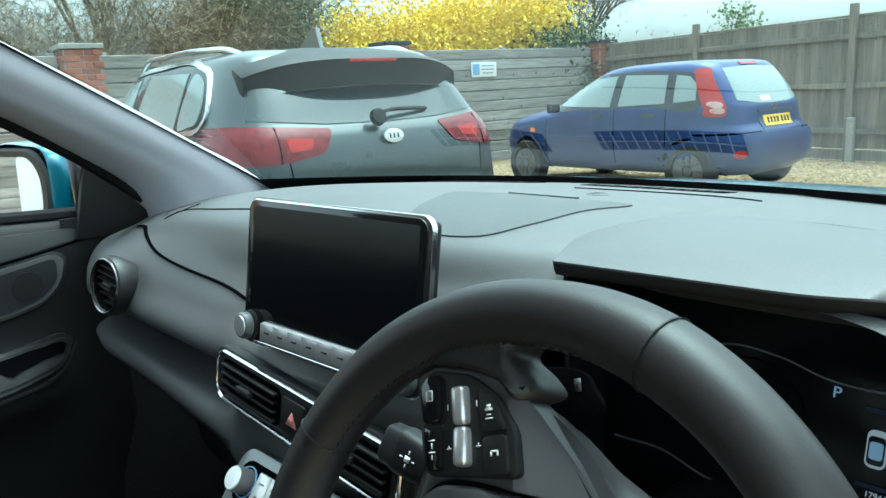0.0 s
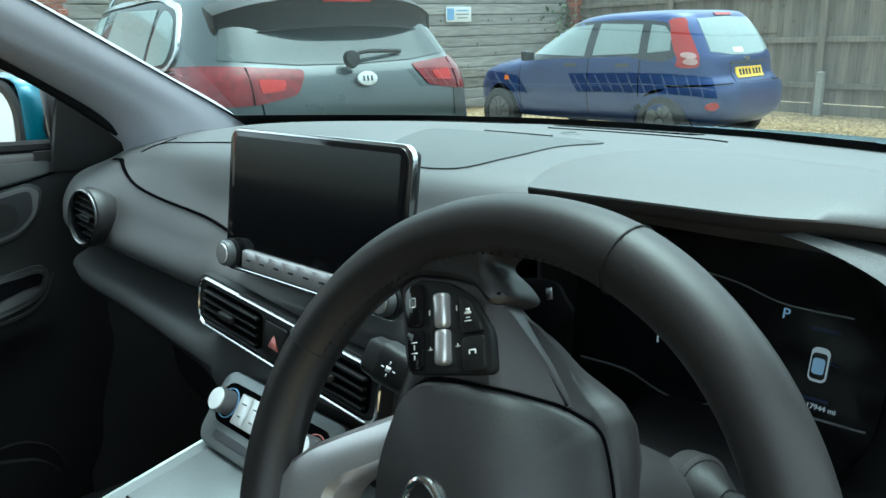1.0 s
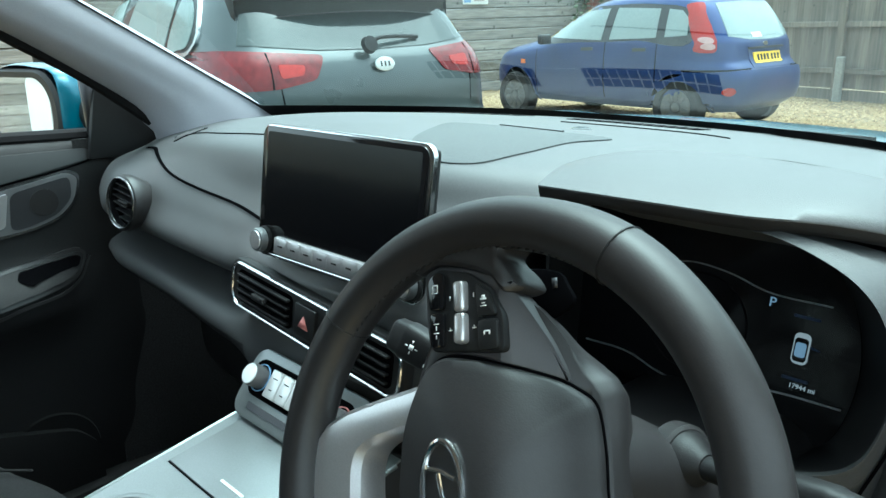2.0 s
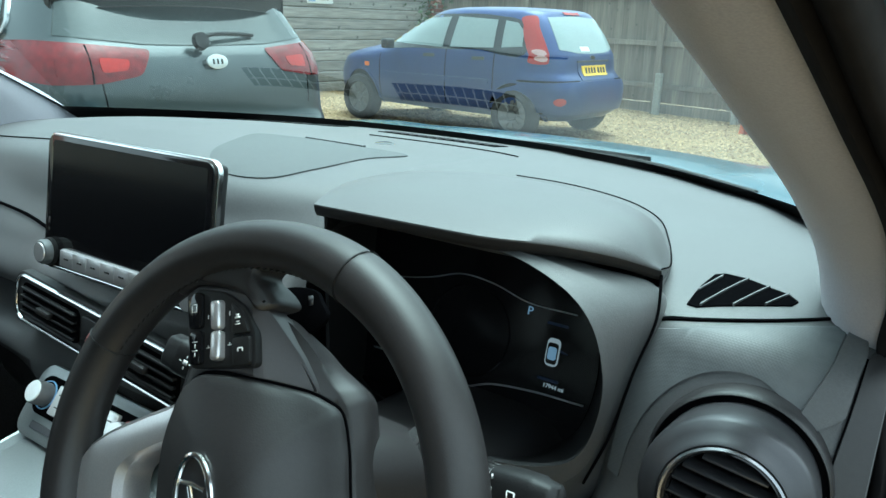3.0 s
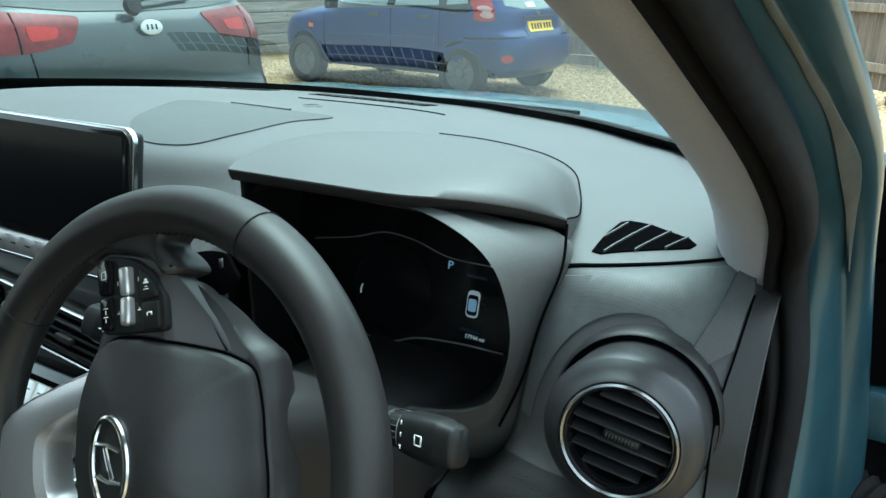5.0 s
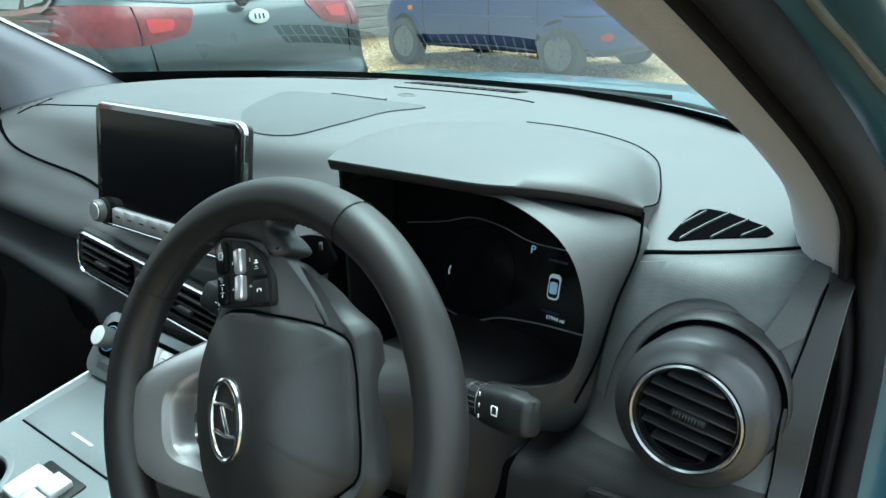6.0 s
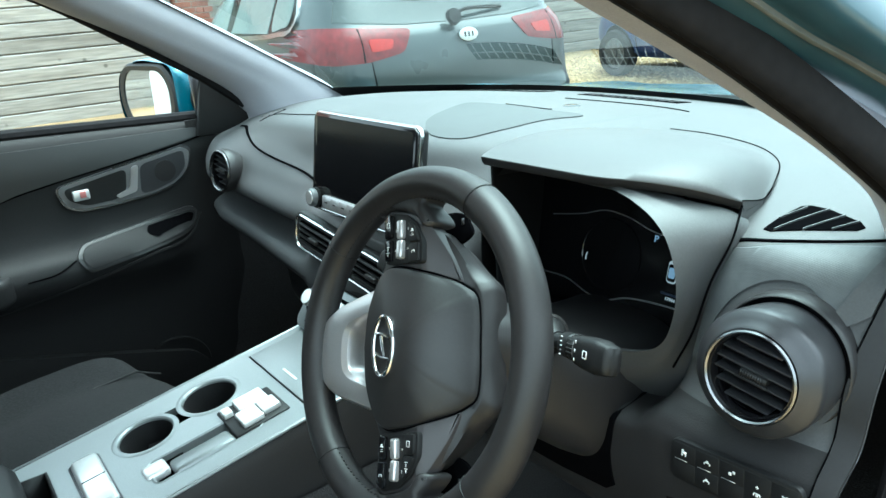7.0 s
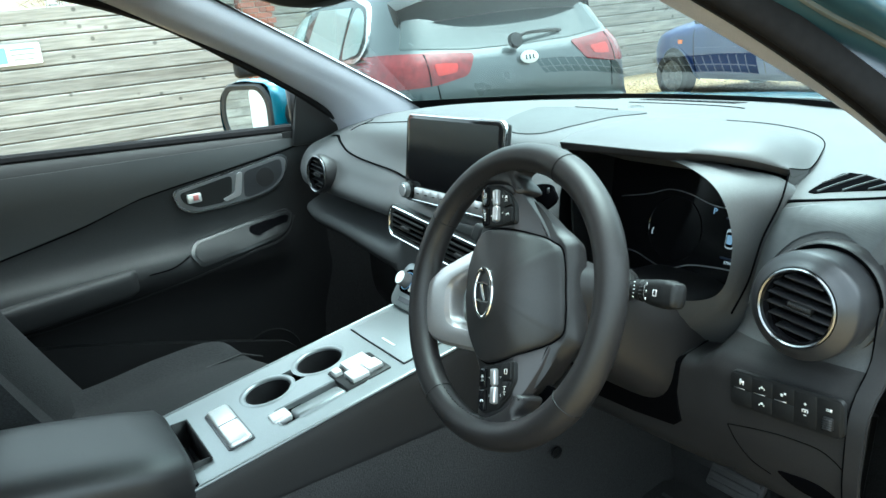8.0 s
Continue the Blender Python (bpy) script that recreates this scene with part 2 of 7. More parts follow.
def knotted(m, size, every):
    """Scatters small dark knots over a timber material."""
    n, l = m.node_tree.nodes, m.node_tree.links
    p = n["Principled BSDF"]
    old = p.inputs["Base Color"].links[0].from_socket
    co, info, add = n["Texture Coordinate"], n.new("ShaderNodeObjectInfo"), n.new("ShaderNodeVectorMath")
    far_off = n.new("ShaderNodeMath")
    far_off.operation, far_off.inputs[1].default_value = "MULTIPLY", 70.0
    l.new(info.outputs["Random"], far_off.inputs[0])
    l.new(co.outputs["Object"], add.inputs[0])
    l.new(far_off.outputs[0], add.inputs[1])
    vor = n.new("ShaderNodeTexVoronoi")
    vor.inputs["Scale"].default_value = 1.0 / every
    l.new(add.outputs[0], vor.inputs["Vector"])
    spot = n.new("ShaderNodeMapRange")
    spot.inputs["From Min"].default_value, spot.inputs["From Max"].default_value = size / every * 0.5, size / every
    spot.inputs["To Min"].default_value, spot.inputs["To Max"].default_value = 0.42, 1.0
    l.new(vor.outputs["Distance"], spot.inputs[0])
    mul = n.new("ShaderNodeVectorMath")
    mul.operation = "SCALE"
    l.new(old, mul.inputs[0])
    l.new(spot.outputs[0], mul.inputs["Scale"])
    l.new(mul.outputs[0], p.inputs["Base Color"])


knotted(M["board"], 0.035, 0.24)
knotted(M["fence"], 0.02, 0.2)


def leafy(name, color, other, rough=0.7):
    """Leaves whose colour differs from clump to clump."""
    m = material(name, color, rough, spread=0.2, grain=6)
    n, l = m.node_tree.nodes, m.node_tree.links
    geo, ramp = n.new("ShaderNodeNewGeometry"), n.new("ShaderNodeMix")
    ramp.data_type = "RGBA"
    ramp.inputs["A"].default_value, ramp.inputs["B"].default_value = (*color, 1), (*other, 1)
    l.new(geo.outputs["Random Per Island"], ramp.inputs["Factor"])
    l.new(ramp.outputs["Result"], n["Principled BSDF"].inputs["Base Color"])
    return m


M["yellow_flower"] = leafy("yellow_blossom", (0.86, 0.66, 0.03), (0.66, 0.47, 0.03))
M["ivy"] = leafy("dark_ivy", (0.035, 0.065, 0.02), (0.06, 0.10, 0.03))
M["young_leaf"] = leafy("fresh_leaves", (0.16, 0.24, 0.06), (0.10, 0.17, 0.04))
M["twig"] = leafy("brown_twigs", (0.16, 0.11, 0.065), (0.24, 0.18, 0.10), 0.9)
M["hedge"] = leafy("dull_hedge_leaves", (0.06, 0.09, 0.03), (0.13, 0.11, 0.05), 0.9)
M["stone"] = leafy("golden_stones", (0.50, 0.38, 0.22), (0.16, 0.10, 0.05), 0.85)

# ---- tools to build with ----
BASE = {}


def thing(name, base=(0, 0, 0), label="", category="", group="", kind="", local=False, m=None):
    """An Empty at the base of a thing. local: its parts are given in its own axes."""
    ob = new(name)
    ob.empty_display_size = 0.05
    ob.matrix_basis = m if m is not None else Matrix.Translation(base)
    BASE[ob.name] = Matrix() if local else ob.matrix_basis.inverted()
    return tagged(ob, label, category, group, kind)


def link(name, me, mat, parent=None, label="", category="", group="", kind="", smooth=True):
    me.materials.append(M[mat] if isinstance(mat, str) else mat)
    for p in me.polygons:
        p.use_smooth = smooth
    ob = new(name, me)
    if parent is not None:
        ob.parent = parent
        me.transform(BASE[parent.name])
        BASE[ob.name] = BASE[parent.name]
    return tagged(ob, label, category, group, kind)


def part(name, bm, mat, parent=None, label="", smooth=True, sharp=0.6, facing=None, **tags):
    """Links a bmesh as one mesh object under a thing or a part."""
    bmesh.ops.recalc_face_normals(bm, faces=bm.faces)
    if facing is not None and sum((f.normal for f in bm.faces), Vector()).dot(Vector(facing)) < 0:
        bmesh.ops.reverse_faces(bm, faces=bm.faces)
    for e in bm.edges:
        if len(e.link_faces) == 2 and e.calc_face_angle(0) > sharp:
            e.smooth = False
    me = bpy.data.meshes.new(name)
    bm.to_mesh(me)
    bm.free()
    return link(name, me, mat, parent, label, smooth=smooth, **tags)


def hermite(keys, values, at, calm=False):
    """Smooth curve through values at keys. calm: without overshoot."""
    k, v, at = np.array(keys, float), np.array(values, float), np.array(at, float)
    v = v.reshape(len(k), -1)
    d = np.gradient(v, k, axis=0) if len(k) > 2 else np.repeat((v[1:] - v[:1]) / (k[1] - k[0]), 2, 0)
    if calm:
        e = np.diff(v, axis=0) / np.diff(k)[:, None]
        a, b = e[:-1], e[1:]
        d[1:-1] = np.where(a * b > 0, 2 * a * b / np.where(np.abs(a + b) < 1e-12, 1, a + b), 0)
        d[0], d[-1] = e[0], e[-1]
    i = np.clip(np.searchsorted(k, at) - 1, 0, len(k) - 2)
    h = (k[i + 1] - k[i])[:, None]
    s = ((at - k[i]) / (k[i + 1] - k[i]))[:, None]
    return (v[i] * (2 * s**3 - 3 * s**2 + 1) + d[i] * h * (s**3 - 2 * s**2 + s)
            + v[i + 1] * (3 * s**2 - 2 * s**3) + d[i + 1] * h * (s**3 - s**2))


def spline(points, count):
    """Points spread evenly by key along a smooth curve through points."""
    p = np.array(points, float)
    step = np.r_[0, np.cumsum(np.linalg.norm(np.diff(p, axis=0), axis=1))]
    return hermite(step, p, np.linspace(0, step[-1], count))


def grid(rows, wrap_u=False, wrap_v=False, thick=0.0):
    """A bmesh sheet through rows of points, given a thickness where asked."""
    bm = bmesh.new()
    vs = [[bm.verts.new(p) for p in row] for row in rows]
    nu, nv = len(vs), len(vs[0])
    for i in range(nu if wrap_u else nu - 1):
        for j in range(nv if wrap_v else nv - 1):
            a, b, c, d = vs[i][j], vs[i][(j + 1) % nv], vs[(i + 1) % nu][(j + 1) % nv], vs[(i + 1) % nu][j]
            if len({a, b, c, d}) == 4:
                bm.faces.new((a, b, c, d))
    bm.normal_update()
    if thick:
        bmesh.ops.recalc_face_normals(bm, faces=bm.faces)
        bmesh.ops.solidify(bm, geom=bm.faces[:], thickness=thick)
    return bm


def tube(points, radius, sides=10, closed=False, squash=1.0, up=(0, 0, 1), taper=None, caps=True):
    """A bmesh rod of round section swept along points."""
    p = [Vector(q) for q in points]
    rows = []
    n = len(p)
    for i, q in enumerate(p):
        a = p[(i - 1) % n] if closed or i else p[0]
        b = p[(i + 1) % n] if closed or i < n - 1 else p[-1]
        t = (b - a).normalized()
        side = t.cross(Vector(up))
        side = side.normalized() if side.length > 1e-4 else t.orthogonal().normalized()
        top = side.cross(t)
        r = radius * (taper[i] if taper else 1)
        rows.append([q + r * (math.cos(k * math.tau / sides) * side + squash * math.sin(k * math.tau / sides) * top) for k in range(sides)])
    bm = grid(rows, wrap_u=closed, wrap_v=True)
    if caps and not closed:
        bm.verts.ensure_lookup_table()
        bm.faces.new([bm.verts[k] for k in range(sides)])
        bm.faces.new([bm.verts[(n - 1) * sides + k] for k in range(sides)])
    return bm


def block(size, centre=(0, 0, 0), bevel=0.0, m=None, segments=2):
    """A bmesh box with rounded edges."""
    bm = bmesh.new()
    bmesh.ops.create_cube(bm, size=1)
    bmesh.ops.scale(bm, vec=size, verts=bm.verts)
    if bevel:
        bmesh.ops.bevel(bm, geom=bm.edges[:] + bm.verts[:], offset=bevel, segments=segments, profile=0.5, affect="EDGES")
    bmesh.ops.translate(bm, vec=centre, verts=bm.verts)
    if m is not None:
        bm.transform(m)
    return bm


def slab(outline, depth, m=None, bevel=0.0, segments=2):
    """A flat plate: an outline in x, y pushed up by depth in z, edges rounded, laid at m."""
    bm = bmesh.new()
    f = bm.faces.new([bm.verts.new((x, y, 0)) for x, y in outline])
    if f.normal.z < 0:
        f.normal_flip()
    top = bmesh.ops.extrude_face_region(bm, geom=[f])
    up = [v for v in top["geom"] if isinstance(v, bmesh.types.BMVert)]
    bmesh.ops.translate(bm, vec=(0, 0, depth), verts=up)
    if bevel:
        edges = [e for e in bm.edges if all(v in up for v in e.verts)]
        bmesh.ops.bevel(bm, geom=edges, offset=bevel, segments=segments, profile=0.5, affect="EDGES")
    if m is not None:
        bm.transform(m)
    return bm


def lathe(profile, sides=32, m=None, wrap=False):
    """A bmesh turned about z from (radius, height) pairs."""
    rows = [[(r * math.cos(k * math.tau / sides), r * math.sin(k * math.tau / sides), h) for k in range(sides)] for r, h in profile]
    bm = grid(rows, wrap_u=wrap, wrap_v=True)
    bmesh.ops.remove_doubles(bm, verts=bm.verts, dist=1e-6)
    if m is not None:
        bm.transform(m)
    return bm


def joined(*bms):
    out = bmesh.new()
    for b in bms:
        me = bpy.data.meshes.new("tmp")
        b.to_mesh(me)
        b.free()
        out.from_mesh(me)
        bpy.data.meshes.remove(me)
    return out


def rounded(w, h, r, steps=5):
    """Outline of a rounded rectangle about the origin."""
    out = []
    for cx, cy, a in ((w / 2 - r, h / 2 - r, 0), (r - w / 2, h / 2 - r, 90), (r - w / 2, r - h / 2, 180), (w / 2 - r, r - h / 2, 270)):
        out += [(cx + r * math.cos(radians(a + 90 * k / steps)), cy + r * math.sin(radians(a + 90 * k / steps))) for k in range(steps + 1)]
    return out


def smooth_outline(points, count=40):
    """A closed smooth outline through points."""
    p = list(points)
    q = spline(p[-2:] + p + p[:3], count * 2)
    step = np.r_[0, np.cumsum(np.linalg.norm(np.diff(np.array(p[-2:] + p + p[:3], float), axis=0), axis=1))]
    k = np.linspace(step[2], step[len(p) + 2], count, endpoint=False)
    return [tuple(v) for v in hermite(step, np.array(p[-2:] + p + p[:3], float), k)]


def patch(outline, surface, place, way, off=0.004, cell=0.05, depth=0.006):
    """A panel with an outline given in two axes, laid on a surface: place(a, b) starts the ray, way is its direction."""
    bm = bmesh.new()
    bm.faces.new([bm.verts.new((a, b, 0)) for a, b in outline])
    lo, hi = np.min(outline, axis=0), np.max(outline, axis=0)
    for axis in (0, 1):
        for c in np.arange(lo[axis] + cell / 2, hi[axis], cell):
            co, no = [0, 0, 0], [0, 0, 0]
            co[axis], no[axis] = c, 1
            bmesh.ops.bisect_plane(bm, geom=bm.verts[:] + bm.edges[:] + bm.faces[:], dist=1e-5, plane_co=co, plane_no=no)
    way = Vector(way).normalized()
    last = None
    for v in bm.verts:
        start = Vector(place(v.co.x, v.co.y))
        hit, normal, _, dist = surface.ray_cast(start, way)
        if hit is None:
            near = surface.find_nearest(start + way * (last or 1.0))
            hit, normal = near[0], near[1]
        else:
            last = dist
        if normal.dot(way) > 0:
            normal = -normal
        v.co = hit + normal * off
    if depth:
        bmesh.ops.recalc_face_normals(bm, faces=bm.faces)
        f = bm.faces[:]
        lead = sum((x.normal for x in f), Vector())
        if lead.dot(way) > 0:
            bmesh.ops.reverse_faces(bm, faces=f)
        rim = [e for e in bm.edges if len(e.link_faces) == 1]
        ex = bmesh.ops.extrude_edge_only(bm, edges=rim)
        bmesh.ops.translate(bm, vec=way * depth, verts=[v for v in ex["geom"] if isinstance(v, bmesh.types.BMVert)])
    return bm


def writing(name, text, size, m, mat, parent, depth=0.0006):
    """Raised letters as a mesh, centred at m."""
    cu = bpy.data.curves.new(name, "FONT")
    cu.body, cu.size, cu.extrude, cu.align_x, cu.align_y = text, size, depth, "CENTER", "CENTER"
    ob = bpy.data.objects.new(name, cu)
    me = bpy.data.meshes.new_from_object(ob)
    bpy.data.objects.remove(ob)
    me.transform(m)
    me.name = name
    return link(name, me, mat, parent, smooth=False)


def axes(origin, x, y):
    """A pose from an origin and two directions."""
    x = Vector(x).normalized()
    z = x.cross(Vector(y)).normalized()
    y = z.cross(x)
    m = Matrix((x, y, z)).transposed().to_4x4()
    return Matrix.Translation(origin) @ m


# ---- the parked car: dashboard ----
SECTIONS = {}


def section(x, *yz):
    SECTIONS[x] = yz


# each: screen base, top, front edge, groove, fascia, lip, underside, knee panel, footwell
section(-0.73, (0.50, 1.088), (0.44, 1.098), (0.37, 1.098), (0.31, 1.088), (0.26, 1.070), (0.19, 1.045), (0.165, 0.985), (0.225, 0.938), (0.170, 0.905), (0.175, 0.878), (0.24, 0.845), (0.32, 0.80), (0.34, 0.6), (0.52, 0.5))
section(-0.64, (0.60, 1.092), (0.50, 1.106), (0.39, 1.108), (0.30, 1.096), (0.228, 1.076), (0.16, 1.03), (0.142, 0.975), (0.232, 0.932), (0.155, 0.90), (0.16, 0.87), (0.23, 0.835), (0.34, 0.79), (0.33, 0.6), (0.5, 0.5))
section(-0.48, (0.73, 1.096), (0.55, 1.118), (0.38, 1.126), (0.255, 1.112), (0.204, 1.083), (0.163, 1.02), (0.148, 0.965), (0.248, 0.928), (0.158, 0.895), (0.158, 0.86), (0.225, 0.825), (0.34, 0.77), (0.33, 0.6), (0.5, 0.5))
section(-0.28, (0.80, 1.10), (0.60, 1.122), (0.38, 1.132), (0.245, 1.114), (0.205, 1.052), (0.175, 1.01), (0.155, 0.955), (0.235, 0.918), (0.152, 0.885), (0.15, 0.845), (0.215, 0.81), (0.34, 0.74), (0.33, 0.6), (0.5, 0.5))
section(-0.16, (0.83, 1.10), (0.62, 1.122), (0.40, 1.136), (0.26, 1.122), (0.21, 1.07), (0.175, 1.03), (0.14, 0.99), (0.132, 0.95), (0.13, 0.90), (0.125, 0.86), (0.13, 0.82), (0.15, 0.77), (0.2, 0.7), (0.4, 0.6))
section(0.02, (0.84, 1.10), (0.62, 1.122), (0.40, 1.136), (0.26, 1.126), (0.215, 1.08), (0.18, 1.04), (0.145, 1.0), (0.135, 0.985), (0.13, 0.93), (0.125, 0.905), (0.125, 0.88), (0.15, 0.84), (0.2, 0.8), (0.4, 0.7))
section(0.195, (0.835, 1.10), (0.62, 1.121), (0.42, 1.132), (0.31, 1.124), (0.26, 1.09), (0.21, 1.04), (0.17, 1.0), (0.16, 0.97), (0.15, 0.93), (0.145, 0.90), (0.145, 0.87), (0.15, 0.81), (0.18, 0.74), (0.35, 0.68))
section(0.222, (0.82, 1.10), (0.62, 1.120), (0.47, 1.124), (0.40, 1.118), (0.355, 1.10), (0.335, 1.06), (0.315, 1.0), (0.29, 0.90), (0.20, 0.897), (0.155, 0.885), (0.145, 0.86), (0.145, 0.80), (0.17, 0.74), (0.3, 0.69))
section(0.40, (0.775, 1.10), (0.61, 1.116), (0.48, 1.120), (0.41, 1.115), (0.36, 1.10), (0.335, 1.06), (0.315, 1.0), (0.29, 0.90), (0.20, 0.90), (0.155, 0.89), (0.145, 0.865), (0.145, 0.805), (0.17, 0.745), (0.3, 0.69))
section(0.512, (0.715, 1.098), (0.585, 1.113), (0.465, 1.117), (0.385, 1.112), (0.345, 1.095), (0.328, 1.06), (0.31, 1.0), (0.285, 0.90), (0.20, 0.90), (0.155, 0.895), (0.145, 0.87), (0.143, 0.81), (0.17, 0.75), (0.3, 0.69))
section(0.555, (0.70, 1.097), (0.58, 1.112), (0.46, 1.116), (0.36, 1.108), (0.27, 1.092), (0.235, 1.06), (0.21, 1.0), (0.19, 0.95), (0.165, 0.93), (0.15, 0.915), (0.142, 0.89), (0.14, 0.815), (0.17, 0.755), (0.3, 0.69))
section(0.61, (0.645, 1.094), (0.53, 1.108), (0.42, 1.110), (0.31, 1.100), (0.243, 1.084), (0.222, 1.055), (0.195, 1.0), (0.178, 0.95), (0.16, 0.93), (0.148, 0.915), (0.14, 0.89), (0.138, 0.815), (0.168, 0.755), (0.3, 0.69))
section(0.73, (0.50, 1.088), (0.44, 1.098), (0.37, 1.098), (0.30, 1.092), (0.262, 1.082), (0.235, 1.055), (0.205, 1.0), (0.19, 0.95), (0.17, 0.93), (0.155, 0.915), (0.145, 0.89), (0.14, 0.815), (0.17, 0.755), (0.3, 0.69))


def dash_rows():
    xs = sorted(SECTIONS)
    flat = [np.array(SECTIONS[x]).ravel() for x in xs]
    rows = []
    for x, f in zip(np.linspace(xs[0], xs[-1], 160), hermite(xs, flat, np.linspace(xs[0], xs[-1], 160), True)):
        yz = hermite(range(14), f.reshape(14, 2), np.linspace(0, 13, 131))
        rows.append([(x, y, z) for y, z in yz])
    return rows


dashboard = thing("dashboard", (0, 0.3, 0.5), "dark grey soft-touch car dashboard with driver binnacle, vents and switches", "dashboard")
rows = dash_rows()
dash_bm = grid(rows)
DASH = BVHTree.FromBMesh(dash_bm)


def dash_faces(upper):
    """The soft upper skin, or the hard lower panels below the fascia, whose darker colour also paints shade under the
    lip.
    """
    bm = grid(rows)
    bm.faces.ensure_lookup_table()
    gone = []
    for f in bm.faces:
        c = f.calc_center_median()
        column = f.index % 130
        # passenger split sits at the lip, so the dark plastic paints shade under it
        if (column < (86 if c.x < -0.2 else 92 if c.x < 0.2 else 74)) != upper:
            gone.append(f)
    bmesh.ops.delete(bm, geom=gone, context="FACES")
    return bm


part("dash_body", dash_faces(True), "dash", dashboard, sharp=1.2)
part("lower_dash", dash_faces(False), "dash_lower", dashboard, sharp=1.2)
dash_bm.free()


def on_top(x, y):
    return (x, y, 1.6)


def on_front(x, z):
    return (x, -0.3, z)


DOWN, AHEAD = (0, 0, -1), (0, 1, 0)


def top_line(name, points, width, mat="void", parent=None, count=40):
    """A narrow joint that follows the dashboard's top."""
    c = spline(points, count)
    t = np.gradient(c, axis=0)
    t /= np.linalg.norm(t, axis=1)[:, None]
    side = np.stack([-t[:, 1], t[:, 0]], 1) * width / 2
    out = [tuple(p) for p in c + side] + [tuple(p) for p in (c - side)[::-1]]
    return part(name, patch(out, DASH, on_top, DOWN, 0.0016, 0.012, 0.003), mat, parent or dashboard)


def front_line(name, points, width, mat="void", parent=None, count=40, off=0.002):
    c = spline(points, count)
    t = np.gradient(c, axis=0)
    t /= np.linalg.norm(t, axis=1)[:, None]
    side = np.stack([-t[:, 1], t[:, 0]], 1) * width / 2
    out = [tuple(p) for p in c + side] + [tuple(p) for p in (c - side)[::-1]]
    return part(name, patch(out, DASH, on_front, AHEAD, off, 0.012, 0.003), mat, parent or dashboard)


front_line("groove", [(-0.66, 1.075), (-0.6, 1.080), (-0.54, 1.074), (-0.47, 1.059), (-0.40, 1.048), (-0.32, 1.039), (-0.22, 1.031), (-0.13, 1.028)], 0.0024)
top_line("panel_joint", [(-0.62, 0.27), (-0.5, 0.262), (-0.35, 0.275), (-0.14, 0.285)], 0.001)
# woven panel above the driver's vent, and the joint over it
top_line("groove", [(0.559, 0.247), (0.593, 0.252), (0.633, 0.269), (0.671, 0.294), (0.70, 0.318)], 0.0026)
part("woven_panel", patch([(0.563, 1.076), (0.60, 1.085), (0.633, 1.0895), (0.695, 1.093), (0.692, 1.076), (0.680, 1.047)] + [tuple(p) for p in spline([(0.672, 1.052), (0.650, 1.064), (0.622, 1.063), (0.597, 1.049), (0.579, 1.025), (0.570, 0.998), (0.567, 0.968)], 24)] + [(0.556, 0.97), (0.557, 1.02)], DASH, on_front, AHEAD, 0.0015, 0.008, 0.004), "weave", dashboard)
part("pillar_foot", block((0.052, 0.14, 0.080), (0.716, 0.348, 1.052), 0.006), "dash", dashboard)
# speaker grille on the top
spk = smooth_outline([(0.045, 0.262), (-0.03, 0.30), (-0.095, 0.40), (-0.12, 0.462), (-0.05, 0.487), (0.05, 0.485), (0.145, 0.478), (0.13, 0.42), (0.125, 0.33), (0.105, 0.28)], 60)
part("speaker_grille", patch(spk, DASH, on_top, DOWN, 0.0015, 0.015, 0.004),
     material("perforated_grille", (0.045, 0.05, 0.052), 0.6, spread=0.5, grain=650, bump=1.0, bump_scale=650), dashboard, "finely perforated grey grille")
part("grille_trim", patch([(-0.05, 0.489), (0.06, 0.487), (0.06, 0.494), (-0.05, 0.497)], DASH, on_top, DOWN, 0.003, 0.02, 0.004), "dash", dashboard)
part("sun_sensor", lathe([(0.0, 0.006), (0.012, 0.0055), (0.017, 0.003), (0.019, 0.0)], 20, Matrix.Translation((0.04, 0.56, 1.123))), "gloss_black", dashboard)
# demist slots under the windscreen with their ribs; flat near-black fill paints their shade
for x0, x1, y0, y1 in ((-0.39, -0.21, 0.662, 0.748), (-0.115, 0.125, 0.758, 0.762)):
    along = lambda x: y0 + (y1 - y0) * (x - x0) / (x1 - x0)
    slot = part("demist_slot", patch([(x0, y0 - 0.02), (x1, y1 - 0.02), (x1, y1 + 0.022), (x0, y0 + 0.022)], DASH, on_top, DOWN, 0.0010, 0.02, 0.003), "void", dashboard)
    part("rib", patch([(x0, y0 + 0.001), (x1, y1 + 0.001), (x1, y1 + 0.003), (x0, y0 + 0.003)], DASH, on_top, DOWN, 0.0018, 0.02, 0.003), "dash", slot)
    for x in np.arange(x0 + 0.010, x1 - 0.004, 0.019):
        y = along(x)
        part("rib", patch([(x, y - 0.02), (x + 0.002, y - 0.02), (x + 0.002, y + 0.02), (x, y + 0.02)], DASH, on_top, DOWN, 0.0018, 0.02, 0.003), "dash", slot)
top_line("panel_joint", [(-0.06, 0.648), (0.05, 0.66), (0.16, 0.66), (0.22, 0.645)], 0.0015)


